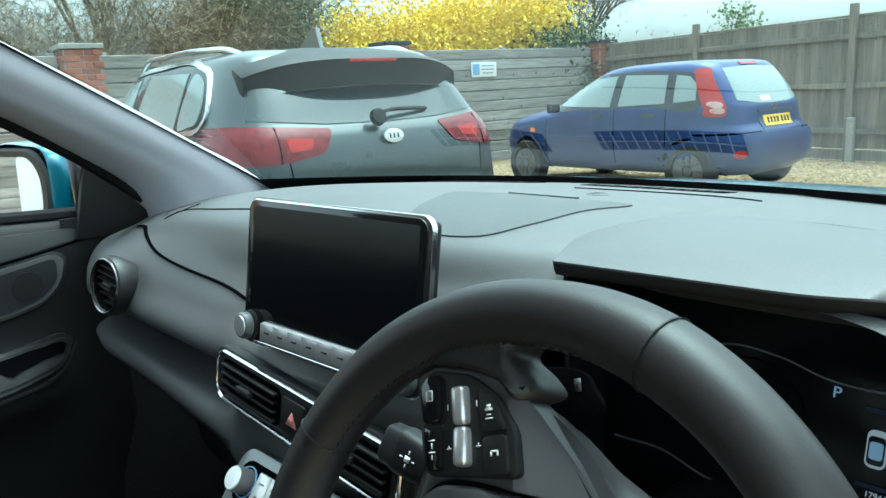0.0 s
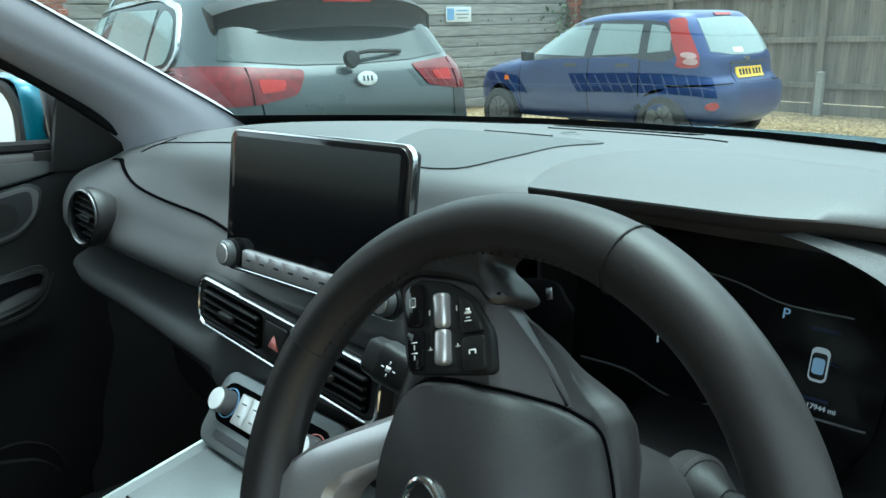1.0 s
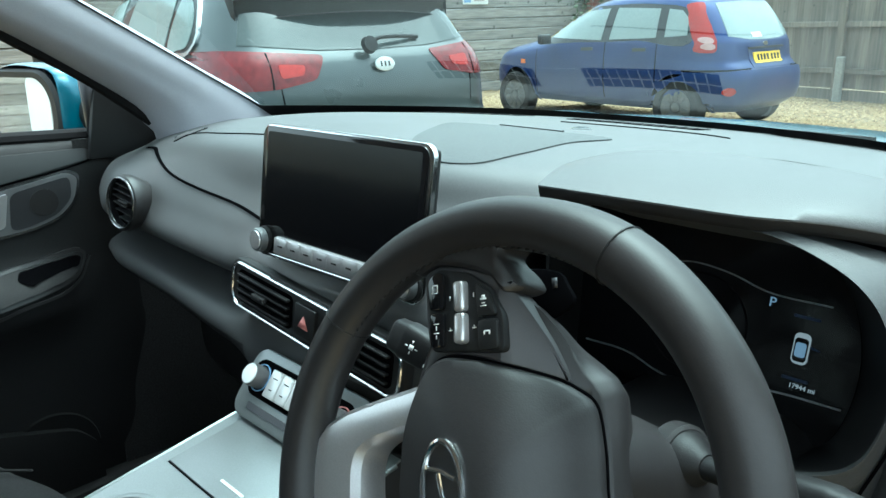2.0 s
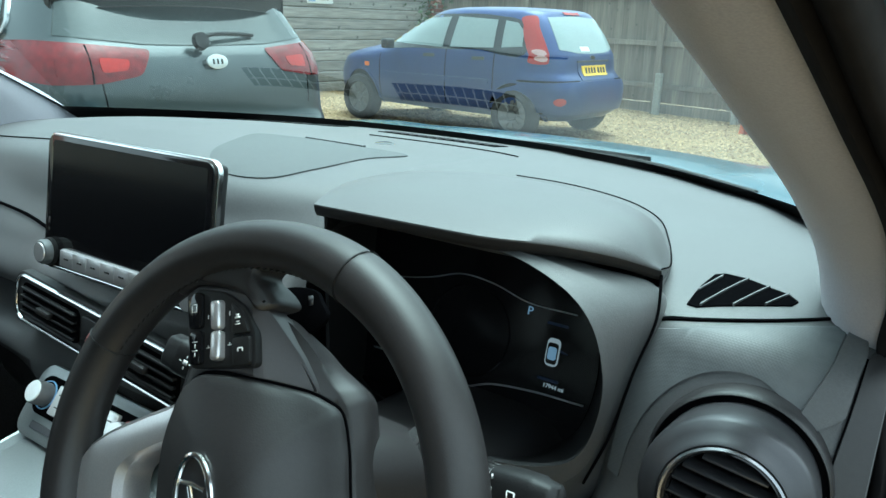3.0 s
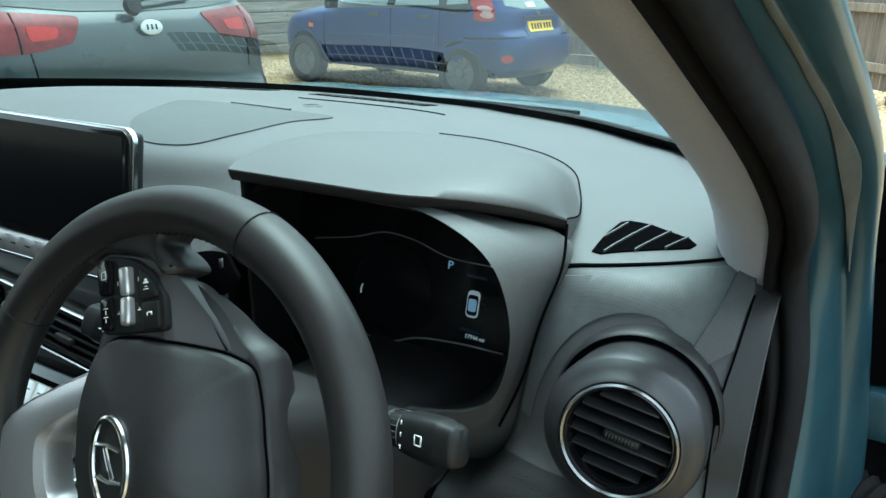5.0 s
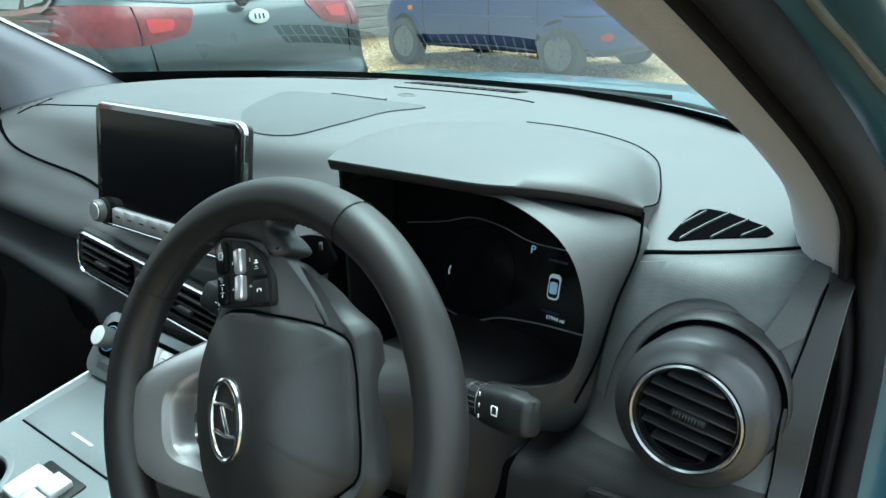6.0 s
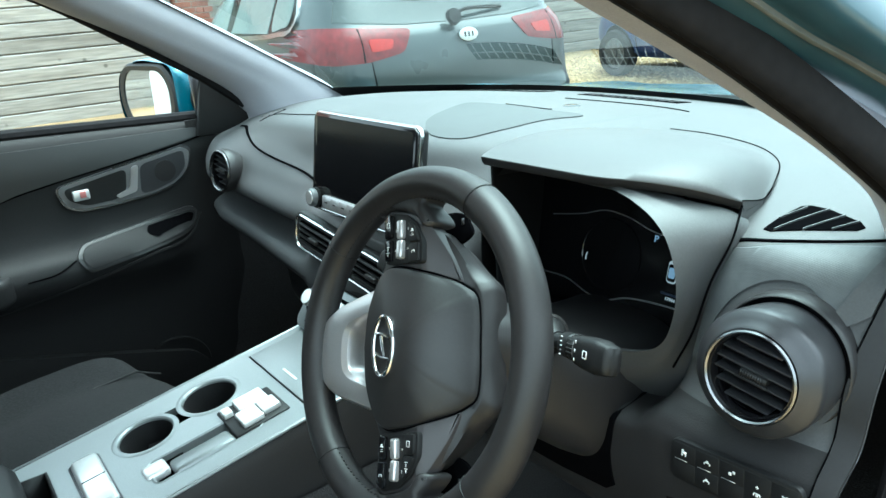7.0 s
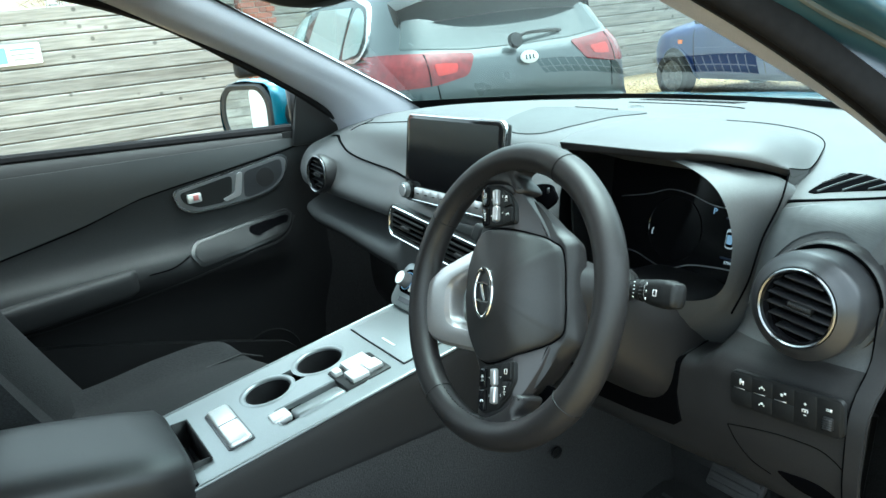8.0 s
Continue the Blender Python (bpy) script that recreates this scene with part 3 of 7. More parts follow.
# side demist vents: a slanted grille over a flat fill painted as recess shade
def side_vent(sign, dx=0.0, dy=0.0):
    shape = [(sign * (x + dx), y + dy) for x, y in [(0.582, 0.268), (0.583, 0.30), (0.587, 0.327), (0.594, 0.333), (0.612, 0.334), (0.648, 0.324), (0.656, 0.316), (0.653, 0.307), (0.62, 0.286), (0.59, 0.267)]]
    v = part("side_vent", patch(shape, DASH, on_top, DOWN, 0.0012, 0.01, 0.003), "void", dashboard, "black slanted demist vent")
    for (xa, ya), (xb, yb) in (((0.584, 0.292), (0.594, 0.326)), ((0.592, 0.270), (0.613, 0.332)), ((0.614, 0.282), (0.631, 0.328)), ((0.635, 0.296), (0.647, 0.323))):
        xa, xb, ya, yb = xa + dx, xb + dx, ya + dy, yb + dy
        part("slat", patch([(sign * (xa - 0.0005), ya), (sign * (xa + 0.0005), ya), (sign * (xb + 0.0005), yb), (sign * (xb - 0.0005), yb)], DASH, on_top, DOWN, 0.003, 0.02, 0.004), "silver" if sign < 0 else "hubcap", v, "thin grey slat")


side_vent(1)
side_vent(-1, -0.030, -0.028)


# round vents at both ends: pod, bright ring, slats, thumb lever
def round_vent(x, y, z, size, turn):
    m = axes((x, y, z), (math.cos(radians(turn)), math.sin(radians(turn)), 0), (0, 0.16, 0.99)) @ Matrix.Scale(size, 4)
    if x > 0:
        v = part("round_vent", lathe([(0.0730, -0.078), (0.0725, -0.060), (0.0715, -0.0525), (0.0702, -0.0498), (0.0690, -0.0490), (0.0680, -0.0515)], 64, m), "hub", dashboard, "dark round air vent in a moulded pod")
        part("groove", lathe([(0.0690, -0.0490), (0.0680, -0.0535), (0.0630, -0.0535)], 64, m), "void", v)
        part("cone", lathe([(0.0630, -0.0530), (0.0650, -0.018), (0.0655, -0.007), (0.0648, -0.0015), (0.0628, 0.0012), (0.0570, 0.0055), (0.0510, 0.0105), (0.0495, 0.0125), (0.0480, 0.0135), (0.0465, 0.011)], 64, m), "vent_cone", v, "satin dark metallic cone")
    else:
        v = part("round_vent", lathe([(0.030, -0.050), (0.044, -0.022), (0.050, -0.006), (0.0515, 0.004), (0.050, 0.0115), (0.0475, 0.0135), (0.0465, 0.011)], 64, m), "hub", dashboard, "dark satin round air vent")
    part("bright_ring", lathe([(0.0472, 0.010), (0.0468, 0.0150), (0.0452, 0.0165), (0.0436, 0.0148), (0.0430, 0.010)], 64, m), "dark_chrome", v, "polished ring")
    part("inner_ring", lathe([(0.0432, 0.0115), (0.0415, 0.0120), (0.0405, 0.008), (0.0402, -0.02)], 48, m), "gloss_black", v)
    # near-black barrel carries the shade of the duct in its colour
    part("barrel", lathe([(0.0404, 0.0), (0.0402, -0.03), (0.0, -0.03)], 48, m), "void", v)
    tilt = pose(0, 0, 0, 0, 0, -9)
    for k in range(6):
        h = -0.0325 + 0.013 * k
        w = 2 * math.sqrt(0.0402**2 - h * h)
        part("slat", block((w, 0.0020, 0.016), (0, h, -0.001), 0.0006, m @ tilt @ pose(0, 0, 0, 10, 0, 0)), "silver_dark", v)
    lever = part("lever", joined(block((0.030, 0.0085, 0.012), (0.002, 0.0005, 0.006), 0.003, m @ tilt), block((0.034, 0.003, 0.005), (0.002, -0.004, 0.0115), 0.0012, m @ tilt)), "black", v)
    part("lever_ribs", joined(*[block((0.0012, 0.006, 0.001), (-0.010 + 0.0026 * q, 0.0005, 0.0124), 0, m @ tilt) for q in range(9)]), "hub", lever)
    return v


round_vent(0.653, 0.150, 1.0065, 0.885, 4)
round_vent(-0.534, 0.136, 1.013, 0.89, 6.5)

# driver binnacle: domed hood, surround, and the flat instrument panel
HOOD_FRONT = [(0.280, 0.160, 1.1471), (0.33, 0.163, 1.1469), (0.39, 0.168, 1.1462), (0.45, 0.176, 1.1452), (0.50, 0.196, 1.1440), (0.535, 0.226, 1.1350), (0.560, 0.264, 1.1190)]
HOOD_BACK = [(0.215, 0.335, 1.137), (0.25, 0.440, 1.131), (0.305, 0.485, 1.127), (0.36, 0.492, 1.125), (0.415, 0.484, 1.123), (0.462, 0.464, 1.121), (0.502, 0.428, 1.118), (0.530, 0.375, 1.113), (0.552, 0.315, 1.108)]
hood_rows = []
fr, bk = spline(HOOD_FRONT, 40), spline(HOOD_BACK, 40)
for k in np.linspace(0, 1, 18):
    lift = 0.027 * math.sin(math.pi * min(1, k * 1.1)) ** 0.8 * (1 - k) ** 0.35
    edge = 1 - np.abs(np.linspace(-1, 1, 40)) ** 4
    edge[30:] -= 0.54 * np.linspace(0, 1, 10) ** 2
    hood_rows.append([(x, y, z + lift * (0.35 + 0.65 * e)) for (x, y, z), e in zip(fr * (1 - k) + bk * k, edge)])
inward = bk - fr
inward[:, 2] = 0
inward /= np.linalg.norm(inward, axis=1)[:, None]
lip = [[(x + d * a, y + d * b, z - h) for (x, y, z), (a, b, _) in zip(fr, inward)] for h, d in ((0.0135, 0.045), (0.0130, 0.012), (0.0115, 0.0060), (0.0070, 0.0018), (0.0015, 0.0))]
part("cluster_hood", grid([lip[-1]] + hood_rows), "dash", dashboard, sharp=1.2)
part("hood_end", grid([[r[-1] for r in [lip[-1]] + hood_rows], [(r[-1][0] - 0.001, r[-1][1], r[-1][2] - 0.020) for r in [lip[-1]] + hood_rows]]), "dash", dashboard)
part("hood_lip", grid(lip), "dash_lower", dashboard, sharp=1.2)
part("hood_joint", tube([(x, y, z + 0.0005) for x, y, z in spline(HOOD_BACK[2:] + HOOD_FRONT[-1:], 50)], 0.0007, 6), "void", dashboard)
OUTER = [(0.262, 0.178, 1.141), (0.33, 0.182, 1.140), (0.40, 0.190, 1.137), (0.47, 0.200, 1.134), (0.525, 0.222, 1.1225), (0.557, 0.254, 1.1075), (0.570, 0.243, 1.086), (0.560, 0.214, 1.045), (0.549, 0.200, 0.99), (0.537, 0.188, 0.955),
         (0.505, 0.178, 0.930), (0.455, 0.172, 0.918), (0.38, 0.170, 0.915), (0.30, 0.170, 0.915), (0.235, 0.178, 0.935), (0.215, 0.19, 1.0), (0.222, 0.185, 1.08)]
INNER = [(0.30, 0.178, 1.134), (0.35, 0.183, 1.133), (0.41, 0.187, 1.133), (0.462, 0.186, 1.133), (0.503, 0.180, 1.124), (0.532, 0.174, 1.110), (0.549, 0.171, 1.087), (0.557, 0.170, 1.050), (0.551, 0.170, 1.010), (0.538, 0.170, 0.986),
         (0.515, 0.169, 0.972), (0.478, 0.168, 0.962), (0.42, 0.168, 0.955), (0.35, 0.168, 0.95), (0.262, 0.172, 0.955), (0.240, 0.178, 1.0), (0.250, 0.180, 1.08)]
DEEP = [(0.25, 0.318, 1.115), (0.31, 0.321, 1.117), (0.37, 0.322, 1.116), (0.415, 0.320, 1.108), (0.452, 0.317, 1.092), (0.480, 0.312, 1.066), (0.497, 0.305, 1.033), (0.504, 0.297, 0.998), (0.501, 0.286, 0.962), (0.489, 0.278, 0.935),
        (0.458, 0.272, 0.915), (0.42, 0.268, 0.905), (0.36, 0.268, 0.905), (0.29, 0.268, 0.905), (0.235, 0.272, 0.925), (0.215, 0.285, 1.0), (0.222, 0.308, 1.08)]


def ring_of(points, count=120):
    """A closed smooth ring, spread evenly from key to key."""
    p = list(points)
    return [tuple(v) for v in hermite(range(-2, len(p) + 3), p[-2:] + p + p[:3], np.linspace(0, len(p), count, endpoint=False))]


o, i_, d_ = np.array(ring_of(OUTER)), np.array(ring_of(INNER)), np.array(ring_of(DEEP))
mid = (o + i_) / 2 + np.array([0.004, -0.006, 0.002])
lip_ = i_ + np.array([0, -0.004, 0]) * 1.0
out_ = (o - o.mean(0)) * np.array([1, 0, 1])
out_ /= np.linalg.norm(out_, axis=1)[:, None]
out_ *= np.clip((1.0 - o[:, 2]) / 0.05, 0, 1)[:, None]
keep = [k for k in range(len(o)) if o[k][0] > 0.272]
gap = next(q for q in range(len(keep)) if keep[q] + 1 != keep[(q + 1) % len(keep)] and q + 1 < len(keep)) if keep[-1] - keep[0] + 1 != len(keep) else -1
keep = keep[gap + 1:] + keep[:gap + 1]
part("cluster_surround", grid([[r[k] for k in keep] for r in (o + out_ * 0.035 + np.array([0, 0.06, -0.03]), o + out_ * 0.012 + np.array([0, 0.022, -0.010]), o + out_ * 0.003 + np.array([0, 0.004, 0]), o, o * 0.7 + i_ * 0.3 + np.array([0, -0.003, 0]), mid, lip_ * 0.85 + o * 0.15, lip_, i_ + (d_ - i_) * 0.06)]), "dash", dashboard, sharp=1.2)
part("cluster_cheek", grid([[(x, y, z) for z in (0.925, 1.0, 1.08, 1.137)] for x, y in ((0.279, 0.178), (0.25, 0.25), (0.218, 0.335))], thick=0.003), "black", dashboard)
part("cluster_wall", grid([i_ + (d_ - i_) * 0.06, i_ + (d_ - i_) * 0.5, d_], wrap_v=True), "black", dashboard)
part("surround_joint", tube(spline([(0.561, 0.262, 1.115), (0.569, 0.236, 1.088), (0.563, 0.214, 1.05), (0.552, 0.199, 0.99), (0.541, 0.187, 0.955)], 40), 0.0012, 6), "void", dashboard)

cluster = thing("instrument_cluster", (0.36, 0.30, 0.91), "black digital instrument cluster, lit with P, a car icon and mileage", "instruments")
cm = axes((0.36, 0.2965, 1.0), (1, 0, 0), (0, 0.26, 0.966))


def on_cluster(x, z):
    """Cluster coordinates from a spot in the plan."""
    return (x - 0.36, (z - 1.0) / 0.966)


cl_out = [(x - 0.36, (z - 1.0) / 0.966) for x, y, z in ring_of(DEEP, 60)]
part("glass", slab(cl_out, 0.004, cm @ Matrix.Translation((0, 0, -0.002))), "screen", cluster)


def cluster_line(points, r=0.0011):
    c = spline([(a - 0.36, (b - 1.0) / 0.966, 0.004) for a, b in points], 60)
    bm = tube(c, r, 6)
    bm.transform(cm)
    part("trim_line", bm, "line", cluster)


cluster_line([(0.255, 1.035), (0.31, 1.046), (0.344, 1.056), (0.382, 1.054), (0.42, 1.045), (0.475, 1.044)], 0.0007)
cluster_line([(0.25, 0.958), (0.30, 0.958), (0.335, 0.949), (0.358, 0.946), (0.40, 0.959), (0.44, 0.964), (0.497, 0.966)], 0.0010)
cp = cm @ Matrix.Translation((*on_cluster(0.4265, 1.037), 0.0035))
writing("letter", "P", 0.012, cp, "lit_blue", cluster)
writing("mileage", "17944 mi", 0.0058, cm @ Matrix.Translation((*on_cluster(0.464, 0.9735), 0.0035)), "lit_white", cluster)
ic = cm @ Matrix.Translation((*on_cluster(0.457, 1.005), 0.0025))
icon = part("car_icon", slab(rounded(0.0135, 0.027, 0.0045), 0.0012, ic, 0.0003), "lit_white", cluster, "small car seen from above")
part("icon_glass", slab(rounded(0.0112, 0.0205, 0.003), 0.0004, ic @ Matrix.Translation((0, -0.001, 0.0012))), "gloss_black", icon)
part("roof", slab(rounded(0.0088, 0.0125, 0.0022), 0.0004, ic @ Matrix.Translation((0, -0.001, 0.0016))), "lit_blue", icon)
part("open_door", slab([(0.007, 0.004), (0.015, 0.002), (0.015, 0.001), (0.007, 0.002)], 0.0012, ic), "lit_dim", icon)
for dz in (0.026, -0.026):
    part("glow_bar", slab(rounded(0.022, 0.0025, 0.001), 0.001, cm @ Matrix.Translation((*on_cluster(0.457, 1.005 + dz), 0.0025))), "lit_dim", cluster)
part("gauge_ring", lathe([(0.046, 0.0), (0.047, 0.0012), (0.048, 0.0)], 64, cm @ Matrix.Translation((*on_cluster(0.362, 1.003), 0.0022))), "gloss_black", cluster)
part("gauge_mark", slab([(-0.0395, -0.0095), (-0.0378, -0.004), (-0.0370, -0.0045), (-0.0383, -0.010), (-0.0375, -0.014), (-0.0388, -0.0145)], 0.001, cm @ Matrix.Translation((*on_cluster(0.362, 1.003), 0.0025))), "lit_white", cluster)

# ---- switch panel and covers in the lower dashboard ----
sw_o = (0.646, 0.1375, 0.898)
swm = axes(sw_o, (0.992, 0.01, 0.075), (0, 0.1, 0.995))
panel = thing("switch_panel", sw_o, "black row of driver convenience switches in the lower dashboard", "switches")
part("bezel", slab(rounded(0.132, 0.042, 0.008), 0.006, swm @ Matrix.Translation((0, 0, -0.003)), 0.0012), "black", panel)
SIGNS = [[(0, 0, 5.5, 3), (-1.5, 2.6, 2, 1.2), (1.8, -2.6, 1.2, 1.6), (-2.0, -2.6, 1.2, 1.6)], [(0, 0, 4, 1.4), (-2.8, -1.4, 1, 2), (2.8, -1.4, 1, 2), (0, 1.4, 2, 1)], [(-1.5, -1, 3, 3), (2.2, 1.2, 2.6, 2.6)], [(0, 0, 6, 1), (-3, -1.6, 1, 2.6), (3, -1.6, 1, 2.6), (0, 6, 3.2, 0.8), (0, 6, 0.8, 3.2), (0, -6, 3.2, 0.8), (0, -2, 2.4, 2)], [(-1, 8, 3.4, 0.8), (-1, 6.4, 3.4, 0.8), (2.4, 7.2, 2.4, 3.2)]]
for k in range(5):
    x = -0.0505 + 0.0253 * k
    halves = [(0.0175, 0.0)] if k > 2 else [(0.0085, 0.0093), (0.0085, -0.0093)]
    for h, y in halves:
        b = part("button", block((0.0243, h * 2 + 0.0006, 0.0045), (0, 0, 0), 0.0007, swm @ Matrix.Translation((x, y, 0.0012))), "black", panel)
        if y >= 0 or k == 1:
            part("symbol", joined(*[block((w / 1000, t_ / 1000, 0.0004), (a / 1000, c / 1000, 0), 0, swm @ Matrix.Translation((x, y, 0.0036))) for a, c, w, t_ in SIGNS[k]]), "mark", b)
        if k < 3 and y > 0:
            part("tell_tale", block((0.014, 0.0006, 0.0003), (0, 0, 0), 0, swm @ Matrix.Translation((x - 0.003, y - 0.0082, 0.0036))), "silver", b)
dial = part("dial", block((0.011, 0.014, 0.006), (0, 0, 0), 0.002, swm @ Matrix.Translation((0.051, -0.007, 0.004))), "hub", panel)
for k in range(5):
    part("dial_rib", block((0.010, 0.0008, 0.0008), (0, -0.005 + 0.0025 * k, 0), 0, swm @ Matrix.Translation((0.051, -0.007, 0.0072))), "silver_dark", dial)
front_line("panel_joint", [(0.575, 0.841), (0.61, 0.85), (0.655, 0.857), (0.695, 0.855), (0.712, 0.845), (0.722, 0.80)], 0.0006, off=0.0009)
front_line("panel_joint", [(0.575, 0.841), (0.588, 0.822), (0.606, 0.806), (0.63, 0.799)], 0.0006, off=0.0009)
part("cover_catch", patch(smooth_outline([(0.640, 0.809), (0.652, 0.812), (0.70, 0.811), (0.708, 0.806), (0.70, 0.800), (0.655, 0.799)], 30), DASH, on_front, AHEAD, 0.0015, 0.01, 0.003), "void", dashboard)
part("corner_wedge", patch([(0.697, 1.093), (0.692, 1.076), (0.680, 1.047), (0.689, 1.037), (0.708, 1.051), (0.710, 1.075), (0.712, 1.084), (0.708, 1.093)], DASH, on_front, AHEAD, 0.0045, 0.008, 0.006), "dash", dashboard)
part("end_cap", patch([(0.7135, 1.084), (0.7105, 1.05), (0.7075, 1.025), (0.7065, 0.994), (0.708, 0.969), (0.714, 0.85), (0.716, 0.74), (0.729, 0.72), (0.729, 1.09)], DASH, on_front, AHEAD, 0.003, 0.015, 0.006), "hub", dashboard, "grained end trim")
front_line("panel_joint", [(0.7125, 1.083), (0.7095, 1.05), (0.7065, 1.025), (0.7055, 0.994), (0.707, 0.969), (0.713, 0.85), (0.715, 0.74)], 0.0014, off=0.0032)

# no hole here: a flat near-black patch paints the shaded gap round the shroud
part("column_cavity", patch(([(0.30, 0.93), (0.515, 0.948), (0.503, 0.925), (0.498, 0.895), (0.496, 0.85), (0.503, 0.812), (0.49, 0.800), (0.42, 0.790), (0.34, 0.786), (0.30, 0.80)]), DASH, on_front, AHEAD, 0.0025, 0.012, 0.003), "void", dashboard, "near-black patch painting the shaded gap round the column")

# ---- infotainment screen ----
display = thing("infotainment_screen", (0.02, 0.14, 1.01), "large switched-off black touchscreen with a silver-edged bezel and control knobs", "screen")
sm = axes((0.0105, 0.147, 1.090), (1, 0.02, 0), (0, 0.17, 0.985))
part("housing", block((0.274, 0.150, 0.022), (-0.004, 0, -0.014), 0.006, sm, 3), "black", display)
part("silver_edge", slab(rounded(0.288, 0.160, 0.014), 0.006, sm @ Matrix.Translation((0, 0, -0.006)), 0.0015), "chrome", display, "bright silver edge")
part("bezel", slab(rounded(0.282, 0.156, 0.012), 0.004, sm @ Matrix.Translation((-0.0016, -0.001, -0.0025)), 0.001), "gloss_black", display)
part("glass", slab(rounded(0.262, 0.110, 0.004), 0.0012, sm @ Matrix.Translation((0, 0.016, 0.0012))), "screen", display)
keys = part("key_strip", slab(rounded(0.205, 0.021, 0.003), 0.004, sm @ Matrix.Translation((0, -0.062, 0.001)), 0.001), "silver", display)
for k in range(8):
    part("key", block((0.0252, 0.0185, 0.004), (-0.0892 + 0.0255 * k, -0.062, 0.0048), 0.0005, sm), "silver", keys)
    part("key_print", block((0.009, 0.002, 0.0004), (-0.0892 + 0.0255 * k, -0.062, 0.0069), 0, sm), "hub", keys)
part("key_rail", slab(rounded(0.235, 0.004, 0.0015), 0.004, sm @ Matrix.Translation((0, -0.0755, 0.001)), 0.001), "chrome", display)
for s in (-1, 1):
    kn = part("knob", lathe([(0.0145, 0.0), (0.0145, 0.010), (0.013, 0.0125), (0.011, 0.013), (0.0, 0.0135)], 32, sm @ Matrix.Translation((s * 0.129, -0.060, 0.002))), "hubcap", display, "grey knob with a silver face")
    part("knob_face", lathe([(0.0112, 0.0130), (0.0105, 0.0142), (0.0, 0.0146)], 32, sm @ Matrix.Translation((s * 0.129, -0.060, 0.002))), "silver", kn)
    part("knob_base", lathe([(0.0165, 0.0), (0.0163, 0.004), (0.0145, 0.0045)], 32, sm @ Matrix.Translation((s * 0.129, -0.060, 0.0015))), "black", kn)

# ---- centre air vents, hazard switch, climate panel ----
vm = axes((-0.02, 0.122, 0.953), (0.995, 0.0, -0.09), (0, 0.12, 0.99))
cv = part("centre_vent", slab(rounded(0.335, 0.066, 0.020), 0.012, vm @ Matrix.Translation((0, 0, -0.008)), 0.003), "black", dashboard, "centre air vents with bright lower edge")
edge_pts = [(x, y, 0.005) for x, y in rounded(0.322, 0.056, 0.018, 8)]
bm = tube(edge_pts, 0.0022, 8, closed=True)
bm.transform(vm)
part("bright_edge", bm, "chrome", cv)
for side, x0, w in ((-1, -0.088, 0.118), (1, 0.090, 0.118)):
    # flat near-black plate paints the shade inside each opening
    part("opening", slab(rounded(w, 0.042, 0.008), 0.002, vm @ Matrix.Translation((x0, 0, 0.0032))), "void", cv)
    for k in range(4):
        part("slat", block((w - 0.008, 0.003, 0.010), (x0, -0.0145 + 0.0098 * k, 0.006), 0.001, vm), "black", cv)
    part("lever", block((0.026, 0.008, 0.008), (x0, 0.0, 0.012), 0.002, vm), "dash_lower", cv)
part("hazard_switch", slab(rounded(0.040, 0.040, 0.004), 0.006, vm @ Matrix.Translation((0.0, 0, 0.003)), 0.0015), "black", cv)
tri = [(0.011 * math.sin(a), 0.010 * math.cos(a) - 0.002) for a in (0, math.tau / 3, 2 * math.tau / 3)]
part("hazard_sign", slab(tri, 0.001, vm @ Matrix.Translation((0.0, 0, 0.009))), "red_mark", cv)
hm = axes((-0.015, 0.092, 0.868), (1, 0, 0), (0, 0.62, 0.78))
climate = thing("climate_panel", (0.0, 0.09, 0.85), "silver climate control panel with knurled knobs and black display", "control panel")
part("plate", slab(rounded(0.226, 0.086, 0.020), 0.012, hm @ Matrix.Translation((0.008, -0.007, -0.011)), 0.003), "console", climate)
part("recess", slab(rounded(0.196, 0.046, 0.018), 0.002, hm @ Matrix.Translation((0.004, 0.001, 0.0))), "void", climate)
for s in (-1, 1):
    kn = part("knob", lathe([(0.0140, 0.0), (0.0140, 0.016), (0.0130, 0.0185), (0.0, 0.019)], 40, hm @ Matrix.Translation((0.004 + s * 0.078, 0.001, 0.002))), "bezel", climate, "grey knob with a silver face")
    part("knob_face", lathe([(0.0128, 0.0183), (0.0120, 0.0196), (0.0, 0.0200)], 32, hm @ Matrix.Translation((0.004 + s * 0.078, 0.001, 0.002))), "button", kn)
    part("heat_ring", lathe([(0.0172, 0.0), (0.0170, 0.0014), (0.0160, 0.0015), (0.0158, 0.0)], 40, hm @ Matrix.Translation((0.004 + s * 0.078, 0.001, 0.002))), "sign_blue" if s < 0 else "red_mark", kn)
for k in range(5):
    key = part("key", block((0.0225, 0.034, 0.006), (-0.042 + 0.023 * k, 0.001, 0.0035), 0.0015, hm), "button", climate)
    part("key_print", joined(block((0.009, 0.0012, 0.0004), (-0.042 + 0.023 * k, 0.008, 0.0067), 0, hm), block((0.006, 0.0012, 0.0004), (-0.042 + 0.023 * k, -0.006, 0.0067), 0, hm)), "hub", key)
part("key_row", slab(rounded(0.15, 0.008, 0.002), 0.002, hm @ Matrix.Translation((0, -0.034, 0.0004))), "silver_dark", climate)

# ---- centre console ----
console = thing("centre_console", (0, -0.2, 0.45), "silver-grey floating centre console with cup holders, lidded tray and drive buttons", "console")
SL = 0.15


def con(x, y, up=0.0):
    """A pose on the console's sloping top at x, y."""
    return axes((x, y, 0.803 + SL * (y + 0.055) + up), (1, 0, 0), (0, 1, SL))


top = con(0, 0)
side_l, side_r = -0.118, 0.122
